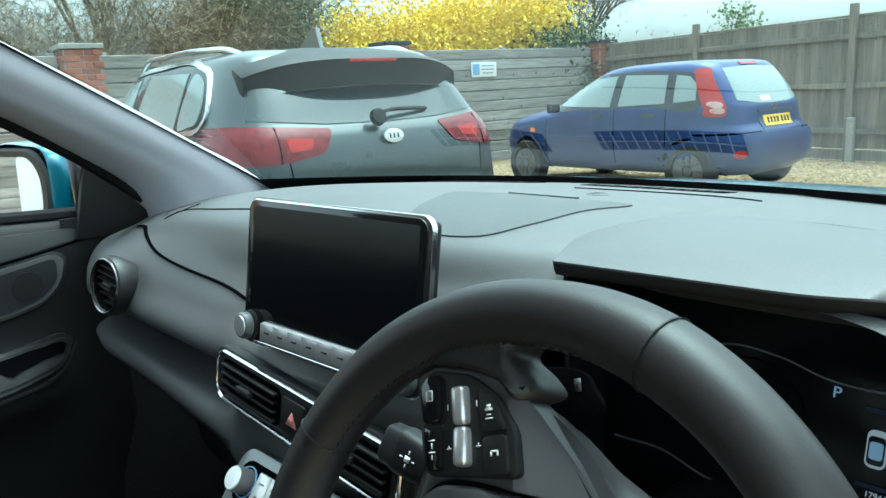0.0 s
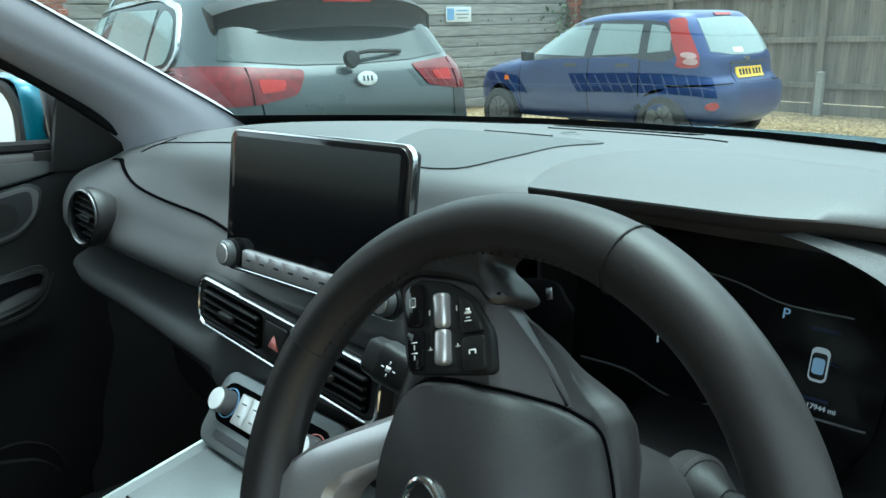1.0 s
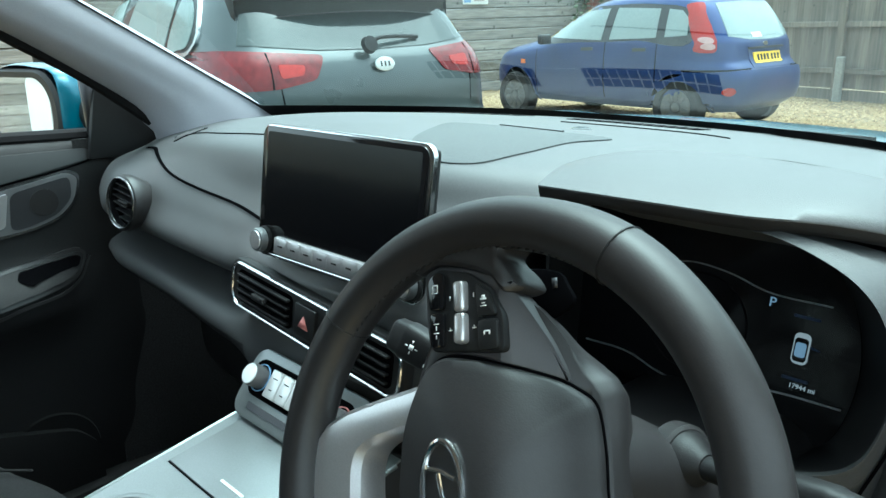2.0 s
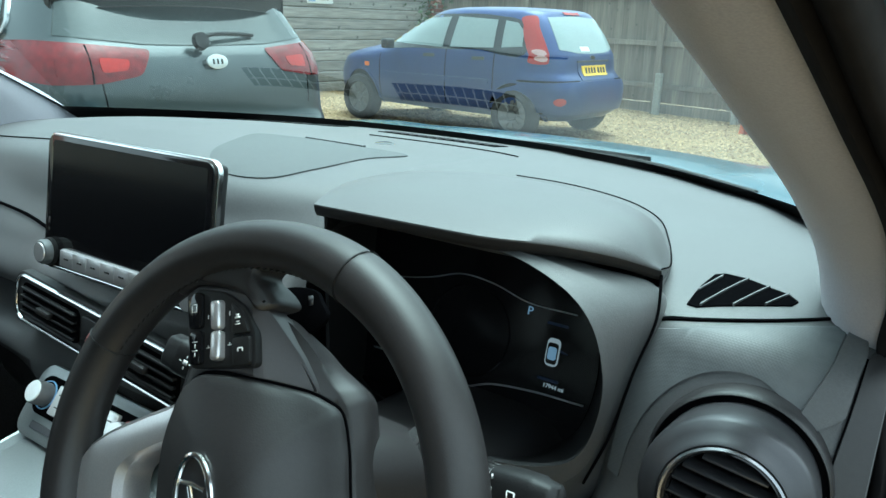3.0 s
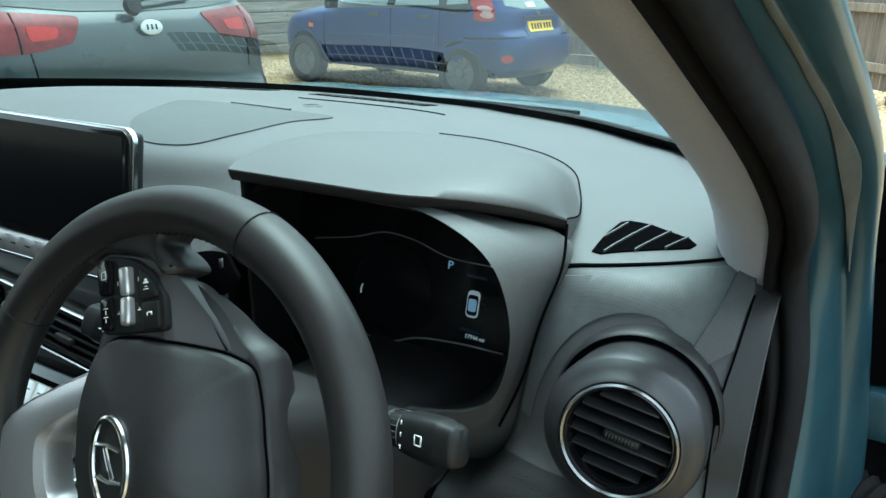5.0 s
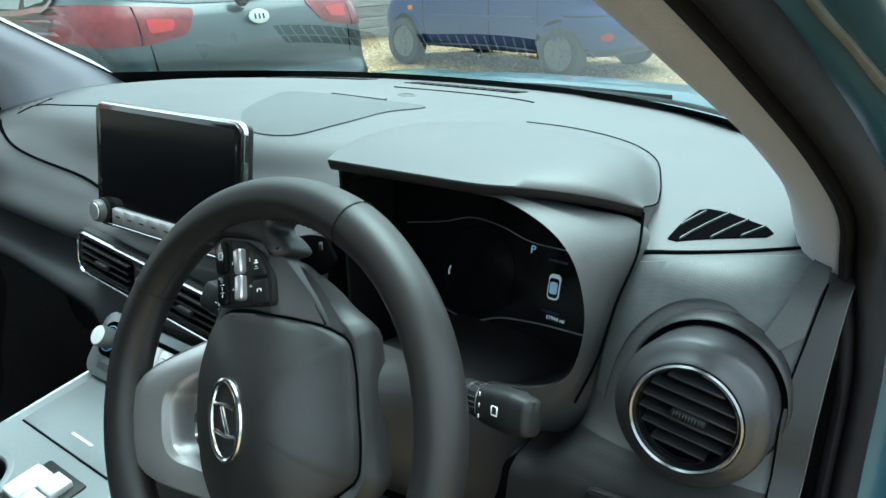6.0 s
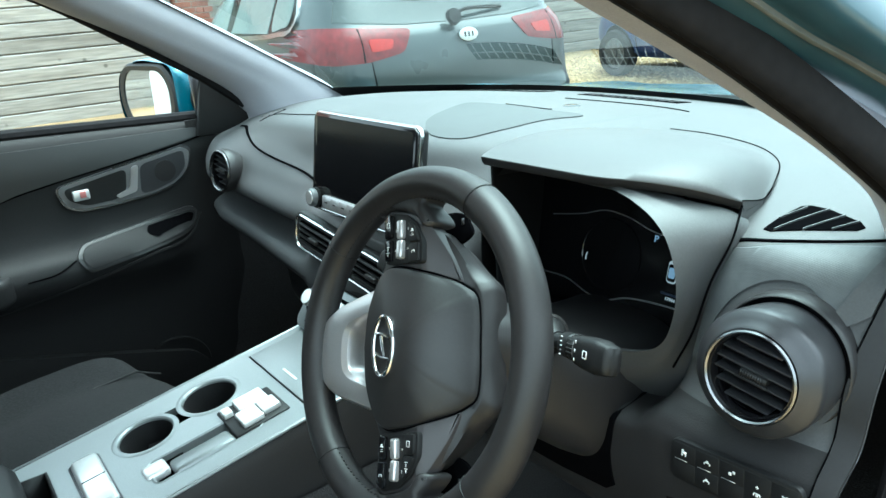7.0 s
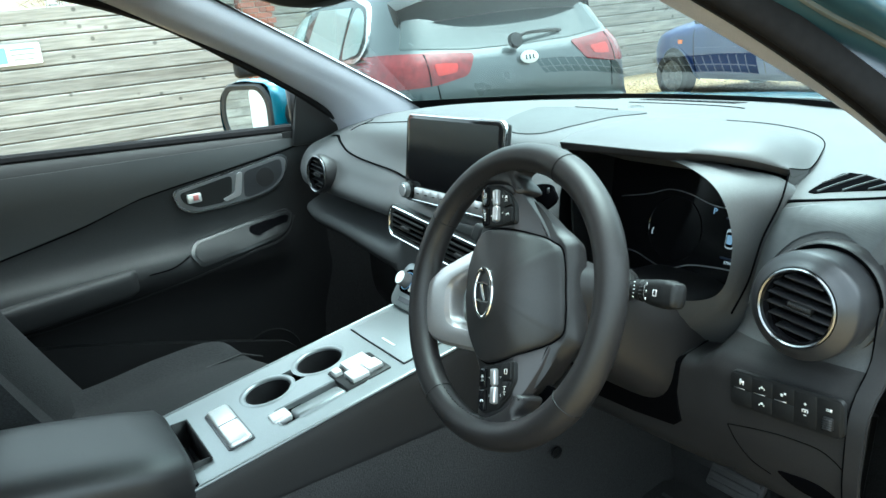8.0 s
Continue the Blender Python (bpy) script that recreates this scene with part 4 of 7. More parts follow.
outline = [(side_l, 0.13), (side_l + 0.004, -0.41), (side_r, -0.41), (side_r, 0.13)]
cups = [(-0.05, -0.118, 0.041), (-0.036, -0.218, 0.039)]


def console_top():
    """The top plate with its cup holders and rear tray cut through."""
    bm = slab(outline, 0.012, Matrix.Translation((0, 0, -0.012)))
    bmesh.ops.recalc_face_normals(bm, faces=bm.faces)
    return bm


me_bm = console_top()
me_bm.transform(con(0, 0))
plate_mesh = bpy.data.meshes.new("cut")
me_bm.to_mesh(plate_mesh)
me_bm.free()
cut_ob = bpy.data.objects.new("cut", plate_mesh)
scene.collection.objects.link(cut_ob)
cutters = [lathe([(0, -0.1), (r, -0.1), (r, 0.1), (0, 0.1)], 40, con(x, y)) for x, y, r in cups]
cutters += [block((0.046, 0.10, 0.2), (0, 0, 0), 0, con(-0.043, -0.168)), block((0.142, 0.056, 0.2), (0, 0, 0), 0, con(0.008, -0.372)), block((0.05, 0.150, 0.2), (0, 0, 0), 0, con(0.062, -0.165))]
for cut in cutters:
    bmesh.ops.recalc_face_normals(cut, faces=cut.faces)
    cut_mesh = bpy.data.meshes.new("cutter")
    cut.to_mesh(cut_mesh)
    cut.free()
    cutter_ob = bpy.data.objects.new("cutter", cut_mesh)
    scene.collection.objects.link(cutter_ob)
    boolean = cut_ob.modifiers.new("cut", "BOOLEAN")
    boolean.operation, boolean.object, boolean.solver = "DIFFERENCE", cutter_ob, "EXACT"
    done = bpy.data.meshes.new_from_object(cut_ob.evaluated_get(bpy.context.evaluated_depsgraph_get()))
    cut_ob.modifiers.clear()
    cut_ob.data = done
    bpy.data.objects.remove(cutter_ob)
bpy.data.objects.remove(cut_ob)
done.materials.clear()
bm = bmesh.new()
bm.from_mesh(done)
part("top_plate", bm, "console", console, sharp=0.4)
for x, y, r in cups:
    cup = part("cup_holder", lathe([(r - 0.0015, -0.003), (r - 0.003, -0.012), (r - 0.005, -0.07), (0, -0.07)], 40, con(x, y)), "black", console)
    part("rim", lathe([(r + 0.008, 0.0002), (r + 0.005, 0.0012), (r + 0.001, 0.0009), (r - 0.0012, -0.0010), (r - 0.0018, -0.004)], 48, con(x, y)), "console", cup)
part("cup_bridge", block((0.046, 0.09, 0.01), (-0.043, -0.168, 0.74), 0.002), "black", console)
part("tray_floor", block((0.142, 0.056, 0.006), (0.008, -0.372, 0.715), 0.001), "dash_lower", console)
for y in (-0.397, -0.346):
    part("tray_wall", block((0.142, 0.003, 0.06), (0.008, y, 0.735), 0.0), "black", console)
for x in (-0.061, 0.077):
    part("tray_wall", block((0.003, 0.05, 0.06), (x, -0.372, 0.735), 0.0), "black", console)
part("shift_well", block((0.05, 0.150, 0.012), (0, 0, 0), 0.002, con(0.062, -0.165, -0.022)), "silver_dark", console)
part("well_rim", grid([[tuple(con(0.062, -0.165, h) @ Vector((a * s, b * s, 0))) for a, b in rounded(0.056, 0.158, 0.012)] for h, s in ((0.0, 1.0), (0.0012, 0.97), (-0.001, 0.93), (-0.02, 0.92))], wrap_v=True), "console", console)
lid = part("tray_lid", slab([(-0.098, -0.066), (0.094, -0.066), (0.090, 0.052), (-0.096, 0.052)], 0.003, con(0, 0.035, 0.0), 0.0012), "console", console, "hinged silver tray lid")
part("lid_joint", grid([[tuple(con(0, 0.035, 0.0006) @ Vector((a, b, 0))) for a, b in o_] for o_ in ([(-0.0998, -0.0678), (0.0958, -0.0678), (0.0918, 0.0538), (-0.0978, 0.0538)], [(-0.097, -0.065), (0.093, -0.065), (0.089, 0.051), (-0.095, 0.051)])], wrap_v=True), "void", console)
part("lid_slot", slab(rounded(0.045, 0.0035, 0.0015), 0.0008, con(0.01, -0.012, 0.003)), "button", lid)
shifter = part("drive_buttons", block((0.080, 0.082, 0.012), (0, 0, 0), 0.004, con(0.046, -0.088, -0.003)), "black", console)
for x, y, w, h in ((0.028, -0.084, 0.034, 0.044), (0.060, -0.070, 0.029, 0.026), (0.063, -0.100, 0.034, 0.031), (0.028, -0.120, 0.018, 0.014)):
    part("drive_button", block((w, h, 0.010), (0, 0, 0), 0.0025, con(x, y, 0.0065), 3), "button", shifter)
part("hand_rest", block((0.040, 0.085, 0.016), (0, 0, 0), 0.006, con(0.070, -0.172, -0.006) @ pose(0, 0, 0, 0, -10, 0), 3), "console", console)
# near-black block paints the shade of the hollow by the brake switch
part("brake_recess", block((0.030, 0.03, 0.004), (0, 0, 0), 0.001, con(0.052, -0.205, -0.010)), "void", console)
part("brake_switch", block((0.030, 0.032, 0.014), (0, 0, 0), 0.005, con(0.056, -0.232, -0.003), 3), "button", console)
seat_keys = part("seat_heater_switch", block((0.126, 0.036, 0.012), (0, 0, 0), 0.006, con(0.014, -0.300, 0.003), 3), "button", console)
part("key_gap", block((0.0012, 0.030, 0.001), (0, 0, 0), 0, con(0.014, -0.300, 0.0092)), "silver_dark", seat_keys)
part("switch_base", slab(rounded(0.133, 0.042, 0.006), 0.0015, con(0.014, -0.300, 0.0), 0.0005), "silver_dark", console)
for k in range(7):
    part("tray_rib", block((0.13, 0.003, 0.003), (0.008, -0.393 + 0.007 * k, 0.7195), 0.0008), "silver_dark", console)
for s, x in ((-1, side_l), (1, side_r)):
    rows_ = []
    for y in np.linspace(0.13, -0.62, 24):
        z = 0.803 + SL * (max(y, -0.41) + 0.055)
        rows_.append([(x - s * 0.002, y, z), (x + s * 0.004, y, z - 0.008), (x + s * 0.006, y, z - 0.025), (x + s * 0.012, y, z - 0.05), (x + s * 0.010, y, 0.62), (x + s * 0.02, y, 0.40)])
    part("side_panel", grid(rows_), "dash_lower", console)
    part("bright_strip", tube([(x + s * 0.0015, y, 0.803 + SL * (y + 0.055) - 0.002) for y in np.linspace(0.12, -0.41, 20)], 0.003, 8), "console", console)
armrest = thing("armrest", (0.03, -0.55, 0.76), "padded dark grey console armrest beside the driver seat", "armrest")
ar = []
for y, w, zt, zb in ((-0.376, 0.070, 0.776, 0.742), (-0.379, 0.092, 0.793, 0.727), (-0.390, 0.104, 0.806, 0.720), (-0.44, 0.110, 0.820, 0.722), (-0.54, 0.112, 0.842, 0.735), (-0.68, 0.112, 0.868, 0.755), (-0.70, 0.104, 0.862, 0.76)):
    cz, hz = (zt + zb) / 2, (zt - zb) / 2
    ar.append([(0.028 + w * math.copysign(abs(math.cos(a)) ** 0.45, math.cos(a)), y, cz + hz * math.copysign(abs(math.sin(a)) ** 0.5, math.sin(a))) for a in np.linspace(0, math.tau, 36, endpoint=False)])
bm = grid(ar, wrap_v=True)
bm.verts.ensure_lookup_table()
bm.faces.new(bm.verts[:36])
bm.faces.new(bm.verts[-36:])
part("pad", bm, "hub", armrest, sharp=1.2)
part("seam", tube([(0.028 - 0.1125, -0.68, 0.80), (0.028 - 0.110, -0.44, 0.765), (0.028 - 0.094, -0.3785, 0.757), (0.028 + 0.094, -0.3785, 0.757), (0.028 + 0.110, -0.44, 0.765), (0.028 + 0.1125, -0.68, 0.80)], 0.0015, 6), "void", armrest)

# ---- steering wheel, turned two thirds of a quarter to the right ----
WC, WT, WR, WY = (0.395, -0.0401, 1.0086), 23.9, 69.3, 1.1
wheel = thing("steering_wheel", WC, "black leather steering wheel with silver lower spoke, turned off straight", "steering wheel")
wm = axes(WC, (math.cos(radians(WY)), math.sin(radians(WY)), 0), (-math.sin(radians(WY)) * math.sin(radians(WT)), math.sin(radians(WT)), math.cos(radians(WT)))) @ pose(0, 0, 0, 0, 0, -WR)
RIM, TUBE = 0.1650, 0.0172


def rim_radius(a):
    """The grip is thicker where the thumbs rest."""
    d = abs((math.degrees(a) - 90 + 180) % 360 - 180)
    return TUBE * (1.0 + 0.07 * math.exp(-((d - 50) / 14) ** 2))


rim_rows = []
for k in range(144):
    a = k * math.tau / 144
    r = rim_radius(a)
    rim_rows.append([(math.cos(a) * (RIM + r * math.cos(b)), math.sin(a) * (RIM + r * math.cos(b)), 1.08 * r * math.sin(b)) for b in np.linspace(0, math.tau, 20, endpoint=False)])
bm = grid(rim_rows, wrap_u=True, wrap_v=True)
bm.transform(wm)
part("rim", bm, "leather", wheel)
for deg in (39, 141, 226, 314):
    a = radians(deg)
    r = rim_radius(a) + 0.0004
    bm = tube([(math.cos(a) * (RIM + r * math.cos(b)), math.sin(a) * (RIM + r * math.cos(b)), 1.08 * r * math.sin(b)) for b in np.linspace(0, math.tau, 24, endpoint=False)], 0.0006, 5, closed=True)
    bm.transform(wm)
    part("grip_seam", bm, "black", wheel)
stitches = bmesh.new()
for a0, a1 in ((142, 226), (-46, 38)):
    for deg in np.arange(a0, a1, 2.2):
        a = radians(deg)
        p = Vector((math.cos(a) * (RIM - TUBE * 0.93), math.sin(a) * (RIM - TUBE * 0.93), 0.006))
        s = block((0.0012, 0.0045, 0.0012), (0, 0, 0), 0, Matrix.Translation(p) @ pose(0, 0, 0, 0, 0, deg + 25))
        me_ = bpy.data.meshes.new("tmp")
        s.to_mesh(me_)
        s.free()
        stitches.from_mesh(me_)
        bpy.data.meshes.remove(me_)
stitches.transform(wm)
tagged(part("stitching", stitches, "black", wheel), kind="stuff")


# right halves of the hub outlines, with their heights
half_cover = [(0.0, 0.067, -0.034), (0.018, 0.0674, -0.034), (0.035, 0.0662, -0.034), (0.046, 0.0645, -0.0335), (0.0520, 0.0615, -0.032), (0.0560, 0.0575, -0.028), (0.0625, 0.049, -0.020), (0.0703, 0.0295, -0.005), (0.077, 0.006, 0.002), (0.0805, -0.018, 0.006), (0.076, -0.031, 0.0075), (0.060, -0.0425, 0.0085), (0.032, -0.0535, 0.0085), (0.0, -0.057, 0.0085)]
half_crease = [(0.0, 0.070, -0.037), (0.02, 0.0704, -0.037), (0.036, 0.0695, -0.037), (0.050, 0.0678, -0.036), (0.060, 0.063, -0.034), (0.068, 0.058, -0.032), (0.080, 0.0535, -0.029), (0.100, 0.043, -0.022), (0.115, 0.027, -0.016), (0.118, 0.002, -0.007), (0.112, -0.022, -0.003), (0.085, -0.042, -0.0005), (0.04, -0.0565, -0.0005), (0.0, -0.061, -0.0005)]
half_shell = [(0.0, 0.073, -0.052), (0.02, 0.0735, -0.052), (0.036, 0.0745, -0.052), (0.054, 0.0745, -0.051), (0.0635, 0.0715, -0.051), (0.072, 0.063, -0.051), (0.086, 0.047, -0.050), (0.103, 0.034, -0.045), (0.118, 0.018, -0.036), (0.122, 0.0, -0.030), (0.116, -0.026, -0.026), (0.086, -0.048, -0.026), (0.04, -0.060, -0.026), (0.0, -0.0645, -0.026)]


def whole(half_):
    """A closed outline with heights from its right half."""
    a = hermite(range(len(half_)), np.array(half_), np.linspace(0, len(half_) - 1, 79), True)
    return np.array([tuple(p) for p in a] + [(-x, y, z) for x, y, z in a[-2:0:-1]])


cover, crease_, shell = whole(half_cover), whole(half_crease), whole(half_shell)
rows_ = [[(x, y, z - 0.012) for x, y, z in cover], [tuple(q) for q in cover]]
for s_ in (0.992, 0.97, 0.9, 0.8, 0.65, 0.5, 0.35, 0.2, 0.08, 0.002):
    lift_ = 0.0025 if s_ > 0.98 else 0.0038
    rows_.append([(x * s_, 0.004 + (y - 0.004) * s_, 0.0205 + (z + lift_ - 0.0205) * s_**2.3) for x, y, z in cover])
bm = grid(rows_, wrap_v=True)
bm.transform(wm)
part("airbag_cover", bm, "hub", wheel, sharp=0.5)
drop_ = np.array([0, 0, 1.0])
rows_ = [shell * np.array([0.7, 0.66, 1]) - drop_ * 0.042, shell * np.array([0.93, 0.92, 1]) - drop_ * 0.018, shell, shell * 0.5 + crease_ * 0.5 + drop_ * 0.001, crease_ * 0.9 + shell * 0.1, crease_, crease_ * 0.85 + cover * 0.15, cover * 0.75 + crease_ * 0.25 - drop_ * 0.001, cover * 0.96 + crease_ * 0.04 - drop_ * 0.003, cover - drop_ * 0.012]
bm = grid([list(map(tuple, r)) for r in rows_], wrap_v=True)
bm.transform(wm)
part("hub_shell", bm, "hub", wheel, sharp=0.9)
bm = tube([tuple(a * 0.97 + b * 0.03 - drop_ * 0.0016) for a, b in zip(cover, crease_)], 0.0013, 6, closed=True)
bm.transform(wm)
part("cover_joint", bm, "void", wheel)


def round_poly(points, r=0.004):
    """A polygon with its corners cut round."""
    p, out = [Vector((x, y, 0)) for x, y in points], []
    for k, q in enumerate(p):
        a, b = p[k - 1], p[(k + 1) % len(p)]
        u, v = (a - q), (b - q)
        d = min(r, u.length * 0.45, v.length * 0.45)
        u, v = q + u.normalized() * d, q + v.normalized() * d
        out += [tuple((u * (1 - t) ** 2 + q * 2 * t * (1 - t) + v * t * t)[:2]) for t in (0, 0.25, 0.5, 0.75, 1)]
    return out


def swept_back(bm):
    """Bends a flat spoke plate away from the driver towards its upper edge."""
    for y in (0.020, 0.026, 0.032, 0.038, 0.044):
        bmesh.ops.bisect_plane(bm, geom=bm.verts[:] + bm.edges[:] + bm.faces[:], plane_co=(0, y, 0), plane_no=(0, 1, 0))
    for v in bm.verts:
        v.co.z -= 0.8 * max(0.0, v.co.y - 0.022)
    bm.transform(wm)
    return bm


# plain strokes on the wheel buttons: speaker, phone, rings, bars
SIGNS = [
    [(-0.003, 0, 0.0018, 0.0026), (-0.0014, 0, 0.0012, 0.0046), (0.0012, 0, 0.0006, 0.0026), (0.0030, 0, 0.0006, 0.0046)],
    [(-0.0020, 0, 0.0009, 0.0044), (-0.0008, 0.0020, 0.0020, 0.0010), (-0.0008, -0.0020, 0.0020, 0.0010)],
    [(0, 0.0020, 0.0056, 0.0006), (0, -0.0020, 0.0056, 0.0006), (-0.0026, 0, 0.0006, 0.0040), (0.0026, 0.0006, 0.0006, 0.0028)],
    [(-0.0040, 0, 0.0006, 0.0044), (-0.0012, 0, 0.0030, 0.0007), (0.0020, 0, 0.0007, 0.0044), (0.0045, 0, 0.0026, 0.0007)],
]
PAD_KEYS = (
    [(0.0875, -0.0315), (0.110, -0.0325), (0.110, -0.0205), (0.0875, -0.0205)],
    [(0.112, -0.0325), (0.132, -0.0345), (0.1375, -0.0275), (0.136, -0.0205), (0.112, -0.0205)],
    [(0.083, 0.0075), (0.102, 0.0070), (0.102, 0.0220), (0.083, 0.0225)],
    [(0.104, 0.0070), (0.1265, 0.0060), (0.119, 0.0155), (0.104, 0.0218)],
)
for s in (-1, 1):
    plate = [(s * x, y) for x, y in [(0.0615, 0.0535), (0.070, 0.0515), (0.0865, 0.0455), (0.1145, 0.0315), (0.121, 0.027), (0.130, 0.018), (0.1375, -0.003), (0.1435, -0.029), (0.139, -0.042), (0.125, -0.041), (0.10, -0.0395), (0.082, -0.037), (0.0825, -0.018), (0.079, 0.006), (0.0725, 0.029), (0.0645, 0.049)]]
    spoke = part("spoke", swept_back(slab(round_poly(plate, 0.004), 0.016, Matrix.Translation((0, 0, -0.0142)), 0.0016, 2)), "spoke", wheel, "satin dark spoke", sharp=0.35)
    stub = [(s * x, y) for x, y in [(0.1165, 0.0240), (0.1205, 0.0365), (0.131, 0.0320), (0.1415, 0.0235), (0.150, 0.030), (0.158, 0.052), (0.166, 0.0), (0.162, -0.064), (0.149, -0.053), (0.139, -0.049), (0.139, -0.042), (0.1435, -0.029), (0.1375, -0.003), (0.130, 0.015)]]
    part("leather_spoke", swept_back(slab(round_poly(stub, 0.006), 0.026, Matrix.Translation((0, 0, -0.0195)), 0.006, 3)), "leather", wheel, sharp=0.5)
    pad = [(s * x, y) for x, y in [(0.0805, 0.0255), (0.104, 0.0250), (0.1215, 0.0165), (0.1345, -0.002), (0.1405, -0.027), (0.134, -0.0365), (0.110, -0.0350), (0.0855, -0.0340)]]
    part("switch_pad", slab(round_poly(pad, 0.005), 0.006, wm @ Matrix.Translation((0, 0, -0.001)), 0.0015), "black", spoke)
    for k, pts in enumerate(PAD_KEYS):
        key = part("wheel_button", slab(round_poly([(s * x, y) for x, y in pts], 0.003), 0.0035, wm @ Matrix.Translation((0, 0, 0.0045)), 0.0009), "gloss_black" if k in (0, 1) else "black", spoke)
        cx, cy = np.mean(pts, axis=0)
        part("symbol", joined(*[block((a, b, 0.0003), (s * cx + u, cy + v, 0.0082), 0, wm) for u, v, a, b in SIGNS[k if s > 0 else 3 - k]]), "mark", key)
    for x, ang in ((0.0982, 3), (0.1188, -3)):
        part("rocker", block((0.0198, 0.0088, 0.009), (0, 0, 0), 0.0026, wm @ Matrix.Translation((s * x, -0.0062, 0.0065)) @ pose(0, 0, 0, 0, s * ang, 0), 3), "silver", spoke, "bright metal rocker")
    for y in (-0.0168, 0.0028):
        part("symbol", joined(block((0.0006, 0.0032, 0.0003), (s * 0.098, y, 0.0053), 0, wm), block((0.0022, 0.0006, 0.0003), (s * 0.0985, y, 0.0053), 0, wm), block((0.0030, 0.0007, 0.0003), (s * 0.119, y, 0.0053), 0, wm)), "mark", spoke)
    pad_ = part("shift_paddle", slab(smooth_outline([(s * x, y) for x, y in [(0.106, 0.020), (0.139, 0.004), (0.1385, 0.0305), (0.1335, 0.041), (0.126, 0.0445), (0.116, 0.049), (0.107, 0.036)]], 30), 0.004, wm @ Matrix.Translation((0, 0, -0.044)), 0.001), "void", wheel)
    part("paddle_mark", block((0.007, 0.004, 0.0004), (s * 0.1285, 0.0355, -0.0397), 0, wm), "silver_dark", pad_)
u_out = [(-0.072, -0.025), (-0.066, -0.050), (-0.057, -0.095), (-0.047, -0.133), (-0.036, -0.153), (-0.020, -0.1615), (0.0, -0.163), (0.020, -0.1615), (0.036, -0.153), (0.047, -0.133), (0.057, -0.095), (0.066, -0.050), (0.072, -0.025)]
u_in = [(-0.040, -0.025), (-0.037, -0.048), (-0.032, -0.070), (-0.0265, -0.088), (-0.020, -0.096), (-0.010, -0.0995), (0.0, -0.100), (0.010, -0.0995), (0.020, -0.096), (0.0265, -0.088), (0.032, -0.070), (0.037, -0.048), (0.040, -0.025)]
uo, ui = spline(u_out, 72), spline(u_in, 72)
prof = [(0.0, -0.016), (0.0, -0.006), (0.05, -0.002), (0.14, 0.001), (0.17, 0.0035), (0.5, 0.0060), (0.85, 0.0050), (0.95, 0.001), (1.0, -0.006), (1.0, -0.020)]
bm = grid([[(*(a * (1 - k) + b * k), h) for a, b in zip(uo, ui)] for k, h in prof])
bm.transform(wm)
part("lower_spoke", bm, "silver", wheel, "satin silver lower spoke", sharp=0.5)
bm = tube([(0.029 * math.cos(a) , 0.0155 * math.sin(a) - 0.012, 0.0215) for a in np.linspace(0, math.tau, 48, endpoint=False)], 0.0022, 8, closed=True)
bm.transform(wm)
emblem = part("emblem", bm, "chrome", wheel, "chrome oval emblem")
for s in (-1, 1):
    bm = tube([(s * 0.010 - 0.003, -0.0225, 0.0215), (s * 0.0115, -0.012, 0.0218), (s * 0.010 + 0.003, -0.0015, 0.0215)], 0.0017, 8)
    bm.transform(wm)
    part("emblem_bar", bm, "chrome", emblem)
bm = tube([(-0.010, -0.0145, 0.0218), (0.0, -0.012, 0.022), (0.010, -0.009, 0.0218)], 0.0016, 8)
bm.transform(wm)
part("emblem_bar", bm, "chrome", emblem)

# ---- steering column, its stalks ----
column = thing("steering_column", (0.40, 0.12, 0.85), "black steering column shroud with indicator and wiper stalks", "steering column")
rows_ = []
for y, w, top_, low_ in ((0.000, 0.050, 1.040, 0.965), (0.012, 0.062, 1.046, 0.940), (0.05, 0.074, 1.036, 0.900), (0.09, 0.086, 1.015, 0.862), (0.13, 0.094, 0.985, 0.828), (0.17, 0.098, 0.965, 0.806), (0.24, 0.100, 0.955, 0.795), (0.30, 0.100, 0.95, 0.79)):
    cz, hz = (top_ + low_) / 2, (top_ - low_) / 2
    rows_.append([(0.395 + w * math.copysign(abs(math.cos(a)) ** 0.55, math.cos(a)), y, cz + hz * math.copysign(abs(math.sin(a)) ** 0.65, math.sin(a))) for a in np.linspace(0, math.tau, 48, endpoint=False)])
part("shroud", grid([list(map(tuple, r)) for r in hermite(range(8), np.array(rows_).reshape(8, -1), np.linspace(0, 7, 36)).reshape(36, 48, 3)], wrap_v=True), "hub", column, sharp=1.2)


def stalk(root, tip, icon):
    root, tip = Vector(root), Vector(tip)
    d = (tip - root).normalized()
    m = axes(root, d, (0, 0.3, 1) if d.x > 0 else (0, -0.3, -1))
    n = (tip - root).length

    def loft(rings, power):
        """Rounded box sections along the stalk: place, half height, half depth."""
        return grid([[tuple(m @ Vector((a * n, h * math.copysign(abs(math.cos(q)) ** power, math.cos(q)), w * math.copysign(abs(math.sin(q)) ** power, math.sin(q))))) for q in np.linspace(0, math.tau, 28, endpoint=False)] for a, h, w in rings], wrap_v=True)

    s_ = part("stalk", tube([root, root + d * n * 0.45], 0.0080, 14), "black", column)
    part("stalk_boot", tube([root - d * 0.012, root + d * 0.004, root + d * 0.012, root + d * 0.020], 0.020, 24, taper=[1.0, 1.0, 0.75, 0.45]), "black", column)
    part("boot_ring", tube([root - d * 0.012, root + d * 0.000, root + d * 0.002], 0.0235, 28, taper=[1.0, 1.0, 0.9]), "dash_lower", column)
